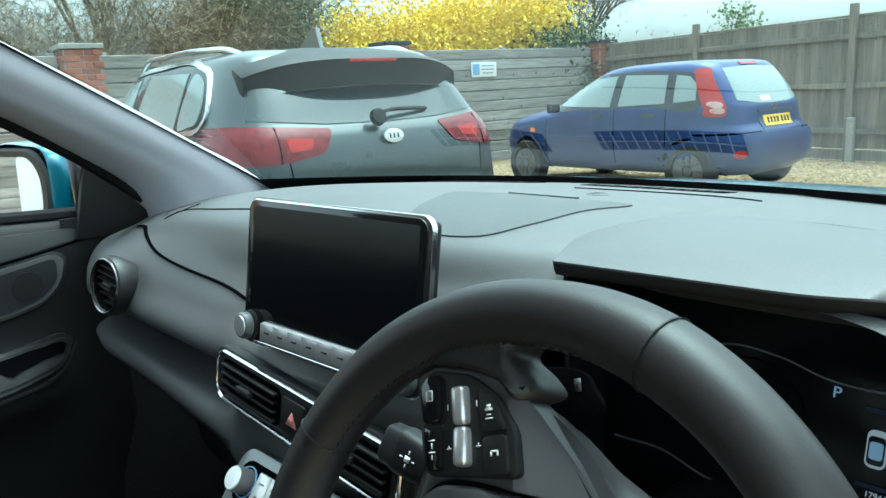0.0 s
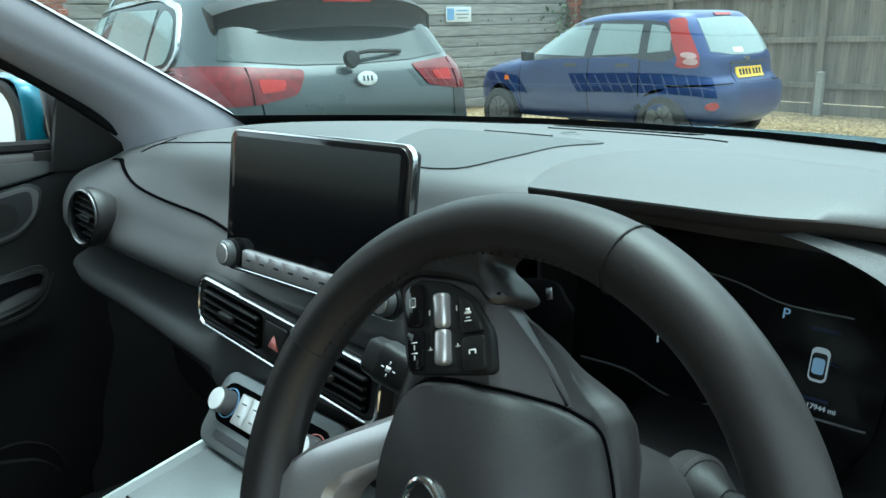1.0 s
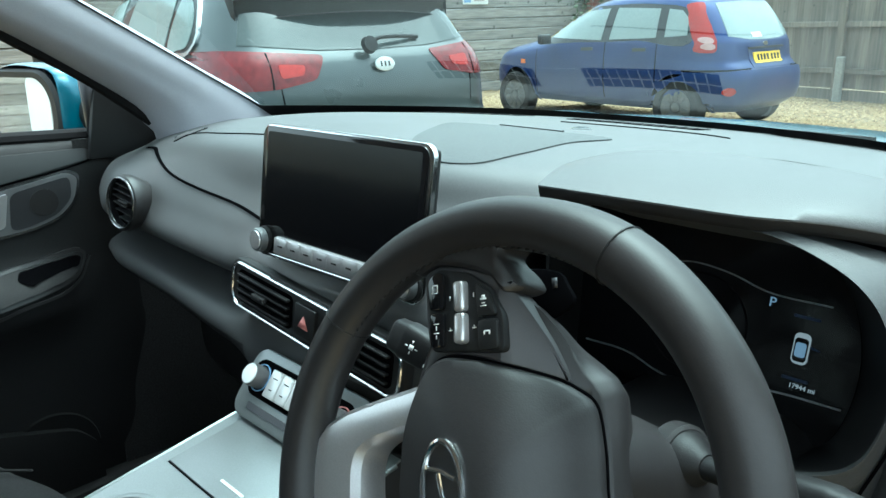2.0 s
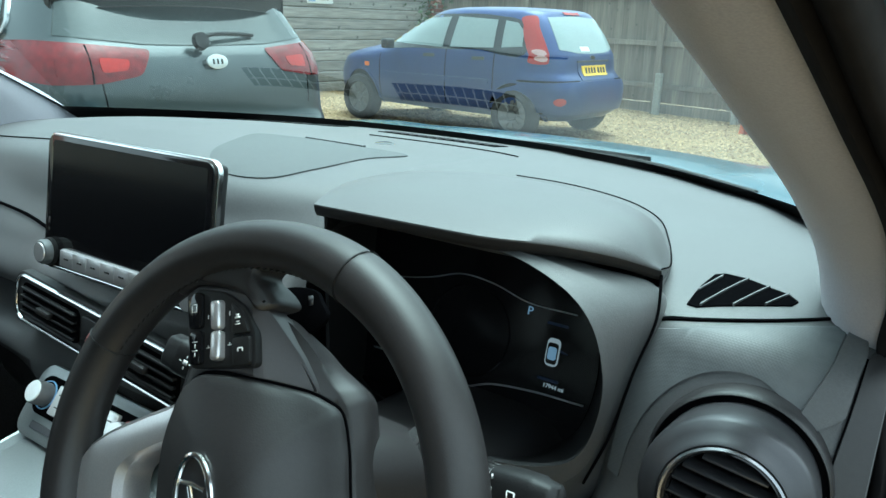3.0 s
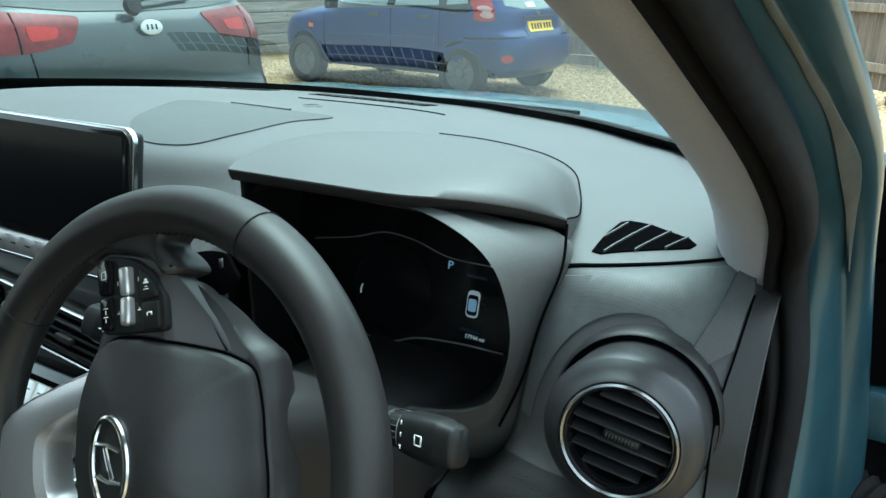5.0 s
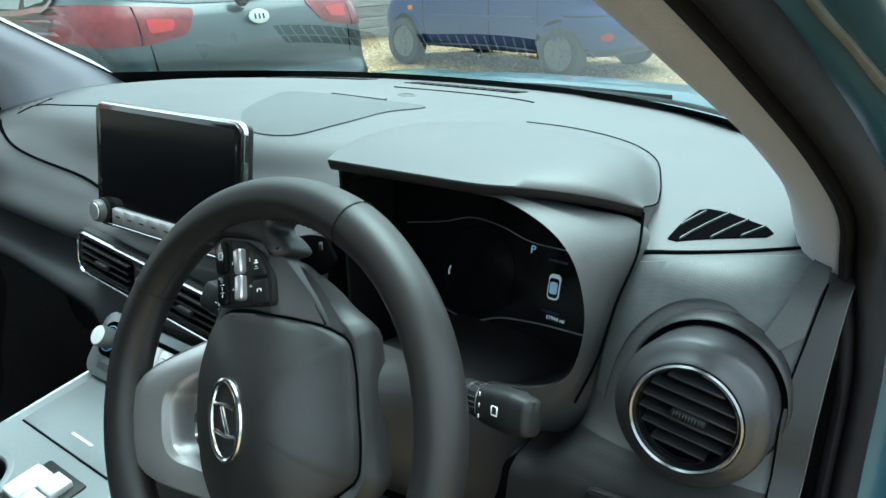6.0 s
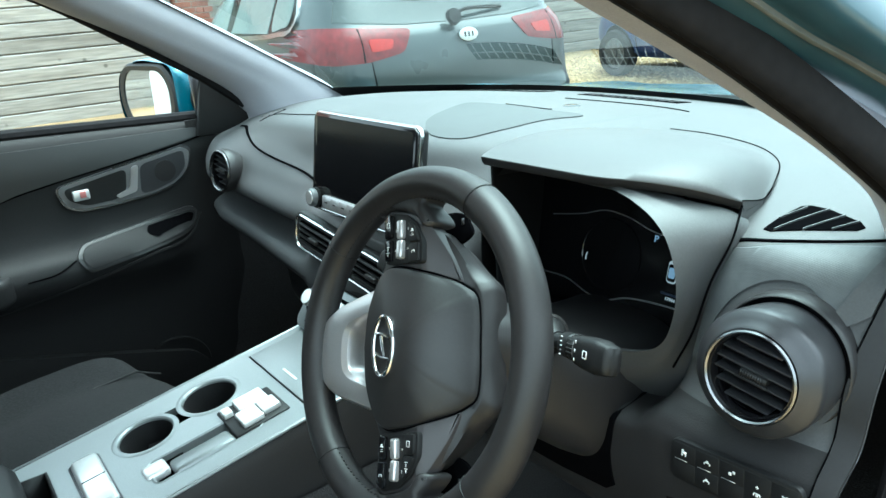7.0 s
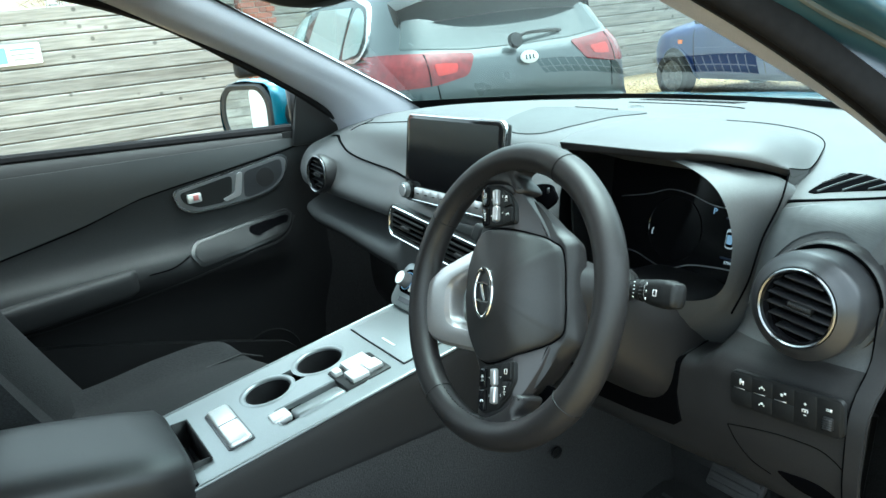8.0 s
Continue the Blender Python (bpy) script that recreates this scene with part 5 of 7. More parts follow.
    part("collar", loft([(0.30, 0.004, 0.004), (0.305, 0.0105, 0.0098), (0.34, 0.0122, 0.0112), (0.46, 0.0128, 0.0118), (0.475, 0.0115, 0.0105)], 0.8), "black", s_)
    ribbed = part("knurled_collar", loft([(0.475, 0.0110, 0.0100), (0.48, 0.0122, 0.0112), (0.57, 0.0126, 0.0116), (0.575, 0.0112, 0.0104)], 0.8), "black", s_)
    for q in range(20):
        part("rib", block((0.09 * n, 0.0012, 0.0012), (0.525 * n, 0.0127 * math.cos(q * math.tau / 20), 0.0117 * math.sin(q * math.tau / 20)), 0.0, m), "hub", ribbed)
    part("collar_mark", loft([(0.578, 0.0132, 0.0122), (0.590, 0.0136, 0.0125)], 0.75), "silver", s_, "thin silver ring")
    part("stalk_tip", loft([(0.59, 0.0120, 0.0110), (0.595, 0.0140, 0.0122), (0.70, 0.0152, 0.0126), (0.86, 0.0158, 0.0122), (0.885, 0.0150, 0.0115), (0.89, 0.0146, 0.0112), (0.97, 0.0138, 0.0100), (0.995, 0.0118, 0.0080), (1.0, 0.004, 0.003), (1.0, 0.0001, 0.0001)], 0.55), "black", s_, sharp=0.9)
    for k in range(5):
        part("symbol", block((0.0030 - 0.0012 * (k % 2), 0.0011, 0.0006), (n * 0.40, 0.0085 - 0.0042 * k, 0.0122), 0, m), "mark", s_)
    for k in range(3):
        part("symbol", block((0.0010, 0.0030, 0.0006), (n * 0.625, 0.0085 - 0.0082 * k, 0.0124), 0, m), "mark", s_)
    for p in icon:
        part("symbol", block((p[2] * 0.8, p[3] * 0.8, 0.0008), (n * 0.77 + p[0] * 0.8, p[1] * 0.8, 0.0125), 0, m), "mark", s_)


stalk((0.462, 0.088, 0.998), (0.578, 0.053, 1.026), [(0, 0.004, 0.008, 0.001), (0, -0.004, 0.008, 0.001), (0.004, 0, 0.001, 0.008), (-0.004, 0, 0.001, 0.008)])
stalk((0.32, 0.072, 1.0), (0.219, 0.046, 1.034), [(0, 0, 0.005, 0.005), (0.006, 0, 0.003, 0.001), (-0.006, 0, 0.003, 0.001), (0, 0.006, 0.001, 0.003), (0, -0.006, 0.001, 0.003)])
# ---- cabin shell: screen, pillars, roof, floor ----
GLASS_EDGE = [(0.592, -0.10, 1.46), (0.618, 0.061, 1.373), (0.650, 0.25, 1.268), (0.670, 0.365, 1.20), (0.690, 0.47, 1.14), (0.702, 0.53, 1.095)]
INNER_EDGE = [(0.582, -0.262, 1.46), (0.608, -0.09, 1.37), (0.640, 0.10, 1.27), (0.660, 0.225, 1.20), (0.670, 0.295, 1.145), (0.676, 0.318, 1.098)]
OUTER_EDGE = [(0.628, -0.29, 1.46), (0.657, -0.12, 1.37), (0.688, 0.05, 1.275), (0.712, 0.15, 1.205), (0.719, 0.225, 1.15), (0.716, 0.275, 1.095)]


def pillar_trim(sign, name, label):
    g, i, o = spline(GLASS_EDGE, 30), spline(INNER_EDGE, 30), spline(OUTER_EDGE, 30)
    rows_ = []
    for a, b, c in zip(g, i, o):
        m1 = a * 0.55 + b * 0.45 + np.array([-0.016, -0.01, -0.004])
        m2 = a * 0.15 + b * 0.85 + np.array([-0.010, -0.004, -0.006])
        m3 = b * 0.6 + c * 0.4 + np.array([0.0, -0.010, -0.008])
        ring = [a + np.array([0.012, 0.002, 0.004]), a, m1, m2, m3, c, c + np.array([0.004, 0.03, 0.004])]
        rows_.append([(sign * x, y, z) for x, y, z in hermite(range(7), np.array(ring), np.linspace(0, 6, 25), True)])
    rows_.append([(x, y + 0.006, z - 0.03) for x, y, z in rows_[-1]])
    ob = part(name, grid(rows_), "trim_grey", None, label, sharp=1.5, category="pillar trim", kind="structure")
    ob.name = name
    return ob


pillar_trim(1, "pillar_trim_right", "pale grey fabric-covered windscreen pillar trim beside the open door")
pillar_trim(-1, "pillar_trim_left", "pale grey fabric-covered windscreen pillar trim above the dashboard")

# windscreen: curved pane with a black border
screen_rows = []
for k in np.linspace(0, 1, 24):
    edge = Vector(hermite([0, 1], [(0.705, 0.545, 1.088), (0.585, -0.13, 1.482)], [k])[0])
    mid = Vector(hermite([0, 1], [(0.0, 0.93, 1.068), (0.0, 0.02, 1.515)], [k])[0])
    row = []
    for s in np.linspace(-1, 1, 41):
        f = 1 - abs(s) ** 2.4
        p = edge.lerp(mid, f)
        row.append((s * edge.x, p.y, p.z))
    screen_rows.append(row)
windscreen = thing("windscreen", (0, 0.9, 1.07), "raked car windscreen with faint reflections of the dashboard", "windscreen", kind="structure")
pane = part("pane", grid(screen_rows), "windscreen", windscreen, facing=(0, -1, -1))
pane.visible_shadow = False
frit = [[Vector(screen_rows[i][j]) for j in range(41)] for i in range(24)]
part("black_border", grid([[p + Vector((0, -0.003, -0.002)) for p in frit[0]], [p + Vector((0, -0.003, -0.002)) for p in frit[1]], [a * 0.7 + b * 0.3 + Vector((0, -0.003, -0.002)) for a, b in zip(frit[2], frit[3])]]), "black", windscreen)
for j0, j1 in ((0, 1), (40, 39)):
    part("black_border", grid([[frit[i][j0] + Vector((0, -0.003, -0.002)) for i in range(24)], [frit[i][j0] * 0.7 + frit[i][j1] * 0.3 + Vector((0, -0.003, -0.002)) for i in range(24)]]), "black", windscreen)
part("scuttle", grid([[p + Vector((0, d, h)) for p in frit[0]] for d, h in ((-0.10, -0.012), (-0.01, -0.012), (0.03, -0.01), (0.10, -0.03), (0.13, -0.02))]), "black", windscreen)


def wiper(points):
    w = thing("windscreen_wiper", points[0], "black windscreen wiper resting under the glass", "wiper", group="windscreen wipers")
    part("arm", tube(spline(points, 20), 0.007, 8, squash=0.6), "black", w)
    part("blade", tube([(x, y + 0.012, z + 0.004) for x, y, z in spline(points[1:], 20)], 0.006, 6), "black", w)


wiper([(0.50, 0.90, 1.065), (0.30, 0.975, 1.075), (0.02, 0.985, 1.074), (-0.12, 0.97, 1.070)])
wiper([(0.0, 1.00, 1.063), (-0.25, 0.975, 1.068), (-0.48, 0.87, 1.070), (-0.58, 0.80, 1.072)])

# roof, rear bodywork and floor close the cabin
roof_rows = []
for y, w, z in ((-0.02, 0.60, 1.515), (-0.20, 0.62, 1.535), (-0.7, 0.64, 1.55), (-1.3, 0.63, 1.54), (-1.8, 0.60, 1.50), (-2.05, 0.57, 1.44)):
    roof_rows.append([(s * w, y - 0.10 * abs(s) ** 2.4, z - 0.035 * s * s) for s in np.linspace(-1, 1, 21)])
car_body = thing("car_body", (0, -0.5, 0.2), "teal metallic hatchback car body around the cabin", "car")
part("roof", grid(roof_rows), "teal", car_body)
part("headliner", grid([[(x * 0.98, y - 0.01, z - 0.035) for x, y, z in r] for r in roof_rows]), "trim_grey", car_body)
part("header_rail", tube([(x, y - 0.02, z - 0.022) for x, y, z in screen_rows[-1]], 0.03, 10, squash=0.5), "trim_grey", car_body)
for s in (-1, 1):
    part("cant_rail", tube(spline([(s * 0.605, -0.26, 1.475), (s * 0.632, -0.6, 1.50), (s * 0.635, -1.0, 1.50), (s * 0.61, -1.5, 1.47), (s * 0.60, -1.95, 1.38)], 30), 0.03, 10), "trim_grey" if s < 0 else "rubber", car_body)
    part("rear_quarter", grid([[(s * x, y, z) for x, z in ((0.60, 1.46), (0.70, 1.20), (0.80, 1.0), (0.88, 0.8), (0.89, 0.5), (0.82, 0.25))] for y in (-1.15, -1.5, -1.9, -2.1)]), "teal", car_body)
    part("sill", block((0.12, 1.9, 0.16), (s * 0.80, -0.55, 0.34), 0.02), "door", car_body)
    part("centre_pillar", grid([[(s * x, y, z) for x, z in ((0.62, 1.47), (0.69, 1.20), (0.76, 1.0), (0.78, 0.7), (0.78, 0.40))] for y in (-0.95, -1.0, -1.15)]), "dash_lower", car_body)
part("tailgate", grid([[(s * w, y, z) for s in np.linspace(-1, 1, 9)] for y, w, z in ((-2.05, 0.57, 1.44), (-2.25, 0.66, 1.05), (-2.32, 0.72, 0.8), (-2.30, 0.8, 0.3))]), "teal", car_body)
part("floor_pan", block((1.56, 3.0, 0.05), (0, -0.75, 0.315), 0.01), "carpet", car_body)
part("bulkhead", grid([[(x, y, z) for x in np.linspace(-0.76, 0.76, 12)] for y, z in ((0.36, 0.34), (0.55, 0.42), (0.62, 0.60), (0.66, 0.85), (0.84, 1.02))]), "carpet", car_body)

for s in (-1, 1):
    part("kick_panel", grid([[(s * x, y, z) for z in (0.34, 0.6, 0.85, 1.09)] for x, y in ((0.785, 0.15), (0.772, 0.24), (0.765, 0.45), (0.755, 0.70))] if s < 0 else [[(x, y, z) for z in (0.34, 0.6, 0.85, 1.085)] for x, y in ((0.742, 0.30), (0.738, 0.45), (0.735, 0.70))], thick=0.004), "carpet", car_body)

# bonnet and the front wing
bonnet_rows = []
for y, z, w, drop in ((0.93, 1.058, 0.74, 0.02), (1.05, 1.066, 0.77, 0.03), (1.2, 1.062, 0.785, 0.055), (1.4, 1.036, 0.79, 0.065), (1.58, 0.98, 0.77, 0.07), (1.70, 0.93, 0.73, 0.07), (1.74, 0.88, 0.70, 0.06)):
    row = []
    for s in np.linspace(-1, 1, 41):
        crease = 0.010 * math.exp(-((abs(s) - 0.62) / 0.08) ** 2)
        row.append((s * w, y - 0.05 * s * s * (y > 1.3) - 0.33 * max(0, abs(s) - 0.35) ** 1.6 * (y < 1.1), z - drop * abs(s) ** 2.5 + crease))
    bonnet_rows.append(row)
part("bonnet", grid([list(map(tuple, r)) for r in hermite(range(7), np.array(bonnet_rows).reshape(7, -1), np.linspace(0, 6, 30)).reshape(30, 41, 3)]), "teal", car_body)
for s in (-1, 1):
    rows_ = []
    for y, w_, h_ in ((0.47, 0.880, 1.080), (0.62, 0.888, 1.084), (0.80, 0.890, 1.076), (1.1, 0.890, 1.045), (1.4, 0.880, 0.985), (1.62, 0.840, 0.91), (1.72, 0.79, 0.84)):
        rows_.append([(s * (w_ - a), y, h_ - b) for a, b in ((0.125, 0.016), (0.101, 0.0), (0.075, 0.010), (0.045, 0.045), (0.024, 0.085), (0.007, 0.140), (0.0, 0.225))] + [(s * w_, y, 0.35)])
    part("front_wing", grid([list(map(tuple, r)) for r in hermite(range(7), np.array(rows_).reshape(7, -1), np.linspace(0, 6, 24)).reshape(24, 8, 3)]), "teal", car_body)
part("front_end", grid([[(s * w, y - 0.1 * s * s, z) for s in np.linspace(-1, 1, 15)] for y, w, z in ((1.74, 0.70, 0.88), (1.80, 0.78, 0.75), (1.82, 0.82, 0.5), (1.76, 0.8, 0.25))]), "teal", car_body)
for x in (-0.80, 0.80):
    for y in (1.0, -1.6):
        w_ = part("wheel", lathe([(0.20, -0.10), (0.30, -0.10), (0.325, -0.07), (0.325, 0.07), (0.30, 0.10), (0.20, 0.09), (0.0, 0.07)], 40, axes((x, y, 0.325), (0, 1, 0), (0, 0, 1)) if x > 0 else axes((x, y, 0.325), (0, -1, 0), (0, 0, 1))), "tyre", car_body)

# ---- the open doorway: rubber seals, painted jamb with dried mud, hinges ----
EDGE = OUTER_EDGE + [(0.729, 0.262, 1.03), (0.733, 0.235, 0.93), (0.737, 0.18, 0.78), (0.74, 0.09, 0.58), (0.74, -0.06, 0.44), (0.74, -0.5, 0.41), (0.74, -0.95, 0.41)]
EDGE = [(0.618, -0.75, 1.475), (0.622, -0.5, 1.485)] + EDGE
edge = spline(EDGE, 120)


def strip(name, offsets, mat, label="", a=0, b=120, parent=None):
    """A moulding along the doorway; each offset is out, ahead, up."""
    return part(name, grid([[tuple(p + np.array(o)) for o in offsets] for p in edge[a:b]]), mat, parent or jamb, label, sharp=1.3)


jamb = thing("door_frame", (0.78, 0.2, 0.4), "open driver doorway with black rubber seals and muddy teal jamb", "door frame")
strip("seal_lip", [(-0.002, 0.006, 0.0), (0.001, -0.006, -0.004), (0.006, -0.008, -0.004), (0.009, -0.002, 0.0), (0.010, 0.008, 0.003), (0.012, 0.016, 0.004)], "rubber")
strip("door_seal", [(0.009, 0.010, 0.0), (0.011, -0.002, -0.003), (0.016, -0.010, -0.005), (0.021, -0.010, -0.005), (0.026, -0.003, -0.002), (0.028, 0.010, 0.002), (0.027, 0.03, 0.004)], "rubber")
JAMB_IN = [(0.640, -0.315, 1.474), (0.676, -0.118, 1.370), (0.695, 0.035, 1.298), (0.707, 0.09, 1.273), (0.725, 0.19, 1.223), (0.734, 0.26, 1.172), (0.741, 0.31, 1.116), (0.751, 0.31, 1.036), (0.762, 0.29, 0.928), (0.766, 0.25, 0.78), (0.77, 0.20, 0.60), (0.77, 0.15, 0.45)]
JAMB_OUT = [(0.692, -0.30, 1.482), (0.725, -0.09, 1.390), (0.741, 0.05, 1.315), (0.751, 0.125, 1.280), (0.762, 0.20, 1.244), (0.777, 0.28, 1.188), (0.785, 0.335, 1.105), (0.799, 0.36, 1.0), (0.812, 0.36, 0.90), (0.82, 0.36, 0.75), (0.82, 0.36, 0.60), (0.82, 0.36, 0.45)]
ji, jo = hermite(range(12), JAMB_IN, np.linspace(0, 11, 90)), hermite(range(12), JAMB_OUT, np.linspace(0, 11, 90))


def across(k, ahead):
    return ji * (1 - k) + jo * k + np.array([0, ahead, 0])


part("jamb_paint", grid([across(k, a) for k, a in ((-0.2, 0.02), (0.0, 0.006), (0.2, 0.001), (0.45, 0.004), (0.55, 0.008), (0.60, 0.006), (0.75, 0.001), (0.92, 0.002), (1.0, 0.006), (1.03, 0.018), (1.0, 0.06), (0.8, 0.12), (0.5, 0.16))]), "dusty_shaded_teal", jamb, sharp=1.3)
mud_w = np.interp(np.arange(90), [0, 10, 25, 34, 39, 43, 50], [0.02, 0.03, 0.045, 0.08, 0.17, 0.11, 0.01])
mud_c = np.interp(np.arange(90), [0, 28, 40, 50], [0.50, 0.50, 0.60, 0.62])
part("mud_line", grid([[tuple(ji[q] * (1 - k_) + jo[q] * k_ + np.array([0, lift_ + 0.0005, 0])) for q in range(51) for k_ in [mud_c[q] + side_ * mud_w[q] * (1 + 0.25 * noise.noise(Vector((q * 0.3, side_, 0))))]] for side_, lift_ in ((-1, 0.008), (-0.9, 0.0), (0, -0.0015), (0.9, -0.001), (1, 0.008))]), "dirt", jamb, "dried mud in the gutter")
facing_out = axes((0, 0.43, 0), (1, 0, 0), (0, 0, 1))
part("hinge_cover", slab(round_poly([(0.763, 1.161), (0.778, 1.166), (0.794, 1.128), (0.802, 1.089), (0.783, 1.087), (0.766, 1.13)], 0.006), 0.04, facing_out, 0.004, 2), "void", jamb)
part("wing_seal", slab(smooth_outline([(0.780, 1.080), (0.801, 1.083), (0.817, 1.066), (0.826, 1.037), (0.845, 1.026), (0.846, 0.998), (0.829, 0.975), (0.803, 0.966), (0.785, 0.99)], 40), 0.03, facing_out, 0.008, 3), "void", jamb, "black foam seal behind the wing")
part("cable_boot", tube(spline([(0.80, 0.38, 0.87), (0.835, 0.36, 0.868), (0.865, 0.33, 0.855), (0.90, 0.31, 0.84)], 26), 0.022, 14, taper=[1 + 0.12 * (-1) ** k for k in range(26)]), "rubber", jamb)
# hinges take the duller jamb teal, which paints them as shaded
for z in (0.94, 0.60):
    part("hinge", joined(block((0.046, 0.022, 0.052), (0.822, 0.405, z), 0.008), block((0.05, 0.016, 0.036), (0.862, 0.395, z - 0.006), 0.006)), "dusty_shaded_teal", jamb)

# driver door, swung open
dm = Matrix.Translation((0.875, 0.42, 0.0)) @ pose(0, 0, 0, 0, 0, 68)
driver_door = thing("driver_door", (0.875, 0.42, 0.4), "open teal driver door with a black inner panel", "car door")


def door_sheet(x, mat, name, parent, m):
    bm = grid([[(x + 0.05 * math.sin(math.pi * (z - 0.3) / 0.9) * (1 if x > 0.03 else 0.3), y, z) for y in np.linspace(0.0, -1.02, 12)] for z in np.linspace(0.34, 1.06, 10)], thick=0.012)
    bm.transform(m)
    part(name, bm, mat, parent)


door_sheet(0.055, "teal", "outer_skin", driver_door, dm)
door_sheet(-0.03, "dash_lower", "inner_panel", driver_door, dm)
bm = block((0.085, 0.02, 0.70), (0.02, 0.005, 0.70), 0.006)
bm.transform(dm)
part("front_edge", bm, "teal", driver_door)
bm = tube([(0.03, -0.16, 1.06), (0.02, -0.55, 1.36), (0.01, -1.0, 1.42), (0.02, -1.02, 1.06)], 0.022, 8)
bm.transform(dm)
part("window_frame", bm, "black", driver_door)

# ---- passenger door ----
pdoor = thing("passenger_door", (-0.8, -0.3, 0.36), "closed passenger door with black panel, armrest and satin handle bezel", "car door")
belt = lambda y: 1.076 - 0.055 * (y - 0.2)
prof_ = [(-0.815, 0.015), (-0.800, 0.012), (-0.785, 0.0), (-0.772, -0.03), (-0.768, -0.09), (-0.770, -0.15), (-0.762, -0.205), (-0.745, -0.232), (-0.722, -0.25), (-0.712, -0.275), (-0.718, -0.305), (-0.745, -0.34), (-0.768, -0.39), (-0.775, -0.5), (-0.778, -0.60), (-0.79, -0.72)]
pd_rows = []
for y in np.linspace(0.235, -1.05, 60):
    fade = 1 / (1 + math.exp((y - 0.09) / 0.02))
    tilt = -0.10 * (0.2 - y) * 0.55
    row = []
    for x, dz in prof_:
        bulge = (x + 0.77) if x > -0.77 else 0
        row.append((x - bulge * (1 - fade), y, belt(y) + dz + (0.022 if dz < -0.06 else 0) + (tilt if dz < -0.1 and dz > -0.45 else 0)))
    pd_rows.append([tuple(v) for v in hermite(range(len(row)), np.array(row), np.linspace(0, len(row) - 1, 64))])
pd_bm = grid(pd_rows)
PDOOR = BVHTree.FromBMesh(pd_bm)
part("inner_panel", pd_bm, "door", pdoor, sharp=1.2)


def on_door(y, z):
    return (-0.3, y, z)


WEST = (-1, 0, 0)


def door_line(points, w, mat, name="panel_joint", off=0.001):
    c = spline(points, 40)
    t = np.gradient(c, axis=0)
    t /= np.linalg.norm(t, axis=1)[:, None]
    n_ = np.stack([-t[:, 1], t[:, 0]], 1) * w / 2
    part(name, patch([tuple(p) for p in c + n_] + [tuple(p) for p in (c - n_)[::-1]], PDOOR, on_door, WEST, off, 0.03, 0.003), mat, pdoor)


joint_ = [(0.20, 1.058), (0.167, 1.050), (0.014, 1.028), (-0.156, 1.006), (-0.222, 0.996), (-0.355, 0.958), (-0.533, 0.922), (-0.72, 0.887)]
door_line(joint_, 0.003, "void")
part("upper_pad", patch([(0.215, 1.070)] + [(y, z + 0.003) for y, z in joint_] + [(-0.9, 0.86), (-0.9, 1.108)], PDOOR, on_door, WEST, 0.003, 0.03, 0.004), "door_soft", pdoor, "soft upper door pad")
bez = round_poly([(-0.156, 0.998), (0.128, 1.041), (0.147, 1.030), (0.136, 0.985), (0.104, 0.955), (0.052, 0.941), (-0.04, 0.935), (-0.112, 0.936), (-0.140, 0.950)], 0.02)
handle_ = part("handle_bezel", patch(bez, PDOOR, on_door, WEST, 0.006, 0.02, 0.008), "silver_dark", pdoor, "satin grey handle bezel")
part("bezel_edge", patch(bez, PDOOR, on_door, WEST, 0.0068, 0.02, 0.006), "dark_chrome", handle_)
inset = [((y - 0.0) * 0.965 - 0.0002, 0.990 + (z - 0.990) * 0.90) for y, z in bez]
part("bezel_face", patch(inset, PDOOR, on_door, WEST, 0.0078, 0.02, 0.004), "bezel", handle_)
part("handle_cup", patch(round_poly([(-0.138, 0.991), (-0.004, 1.012), (-0.012, 0.962), (-0.037, 0.948), (-0.096, 0.947), (-0.13, 0.965)], 0.014), PDOOR, on_door, WEST, 0.009, 0.02, 0.003), "black", handle_)
part("tweeter", patch(round_poly([(0.026, 1.014), (0.128, 1.030), (0.126, 0.990), (0.097, 0.964), (0.05, 0.951), (0.018, 0.948)], 0.014), PDOOR, on_door, WEST, 0.009, 0.02, 0.003), "silver_dark", handle_)
part("tweeter_grille", patch([(0.078 + 0.024 * math.cos(a), 0.990 + 0.024 * math.sin(a)) for a in np.linspace(0, math.tau, 28, endpoint=False)], PDOOR, on_door, WEST, 0.0102, 0.02, 0.002), "hub", handle_)
part("door_lever", patch(round_poly([(0.008, 1.014), (0.022, 1.016), (0.010, 0.958), (-0.03, 0.950), (-0.036, 0.957), (-0.004, 0.968)], 0.006), PDOOR, on_door, WEST, 0.013, 0.02, 0.006), "silver", handle_)
lk = part("lock_tab", block((0.012, 0.034, 0.022), (-0.752, -0.106, 0.975), 0.004), "button", handle_)
part("lock_mark", block((0.003, 0.012, 0.014), (-0.7455, -0.103, 0.977), 0.001), "red_mark", lk)
part("pull_panel", patch(round_poly([(-0.150, 0.846), (-0.128, 0.868), (0.118, 0.898), (0.136, 0.886), (0.126, 0.858), (0.105, 0.842), (-0.13, 0.815)], 0.010), PDOOR, on_door, WEST, 0.006, 0.02, 0.008), "hub", pdoor, "grained pull panel")
part("panel_face", patch(round_poly([(-0.140, 0.847), (-0.122, 0.861), (0.116, 0.890), (0.128, 0.882), (0.119, 0.860), (0.102, 0.848), (-0.126, 0.822)], 0.008), PDOOR, on_door, WEST, 0.0085, 0.02, 0.003), "door", pdoor)
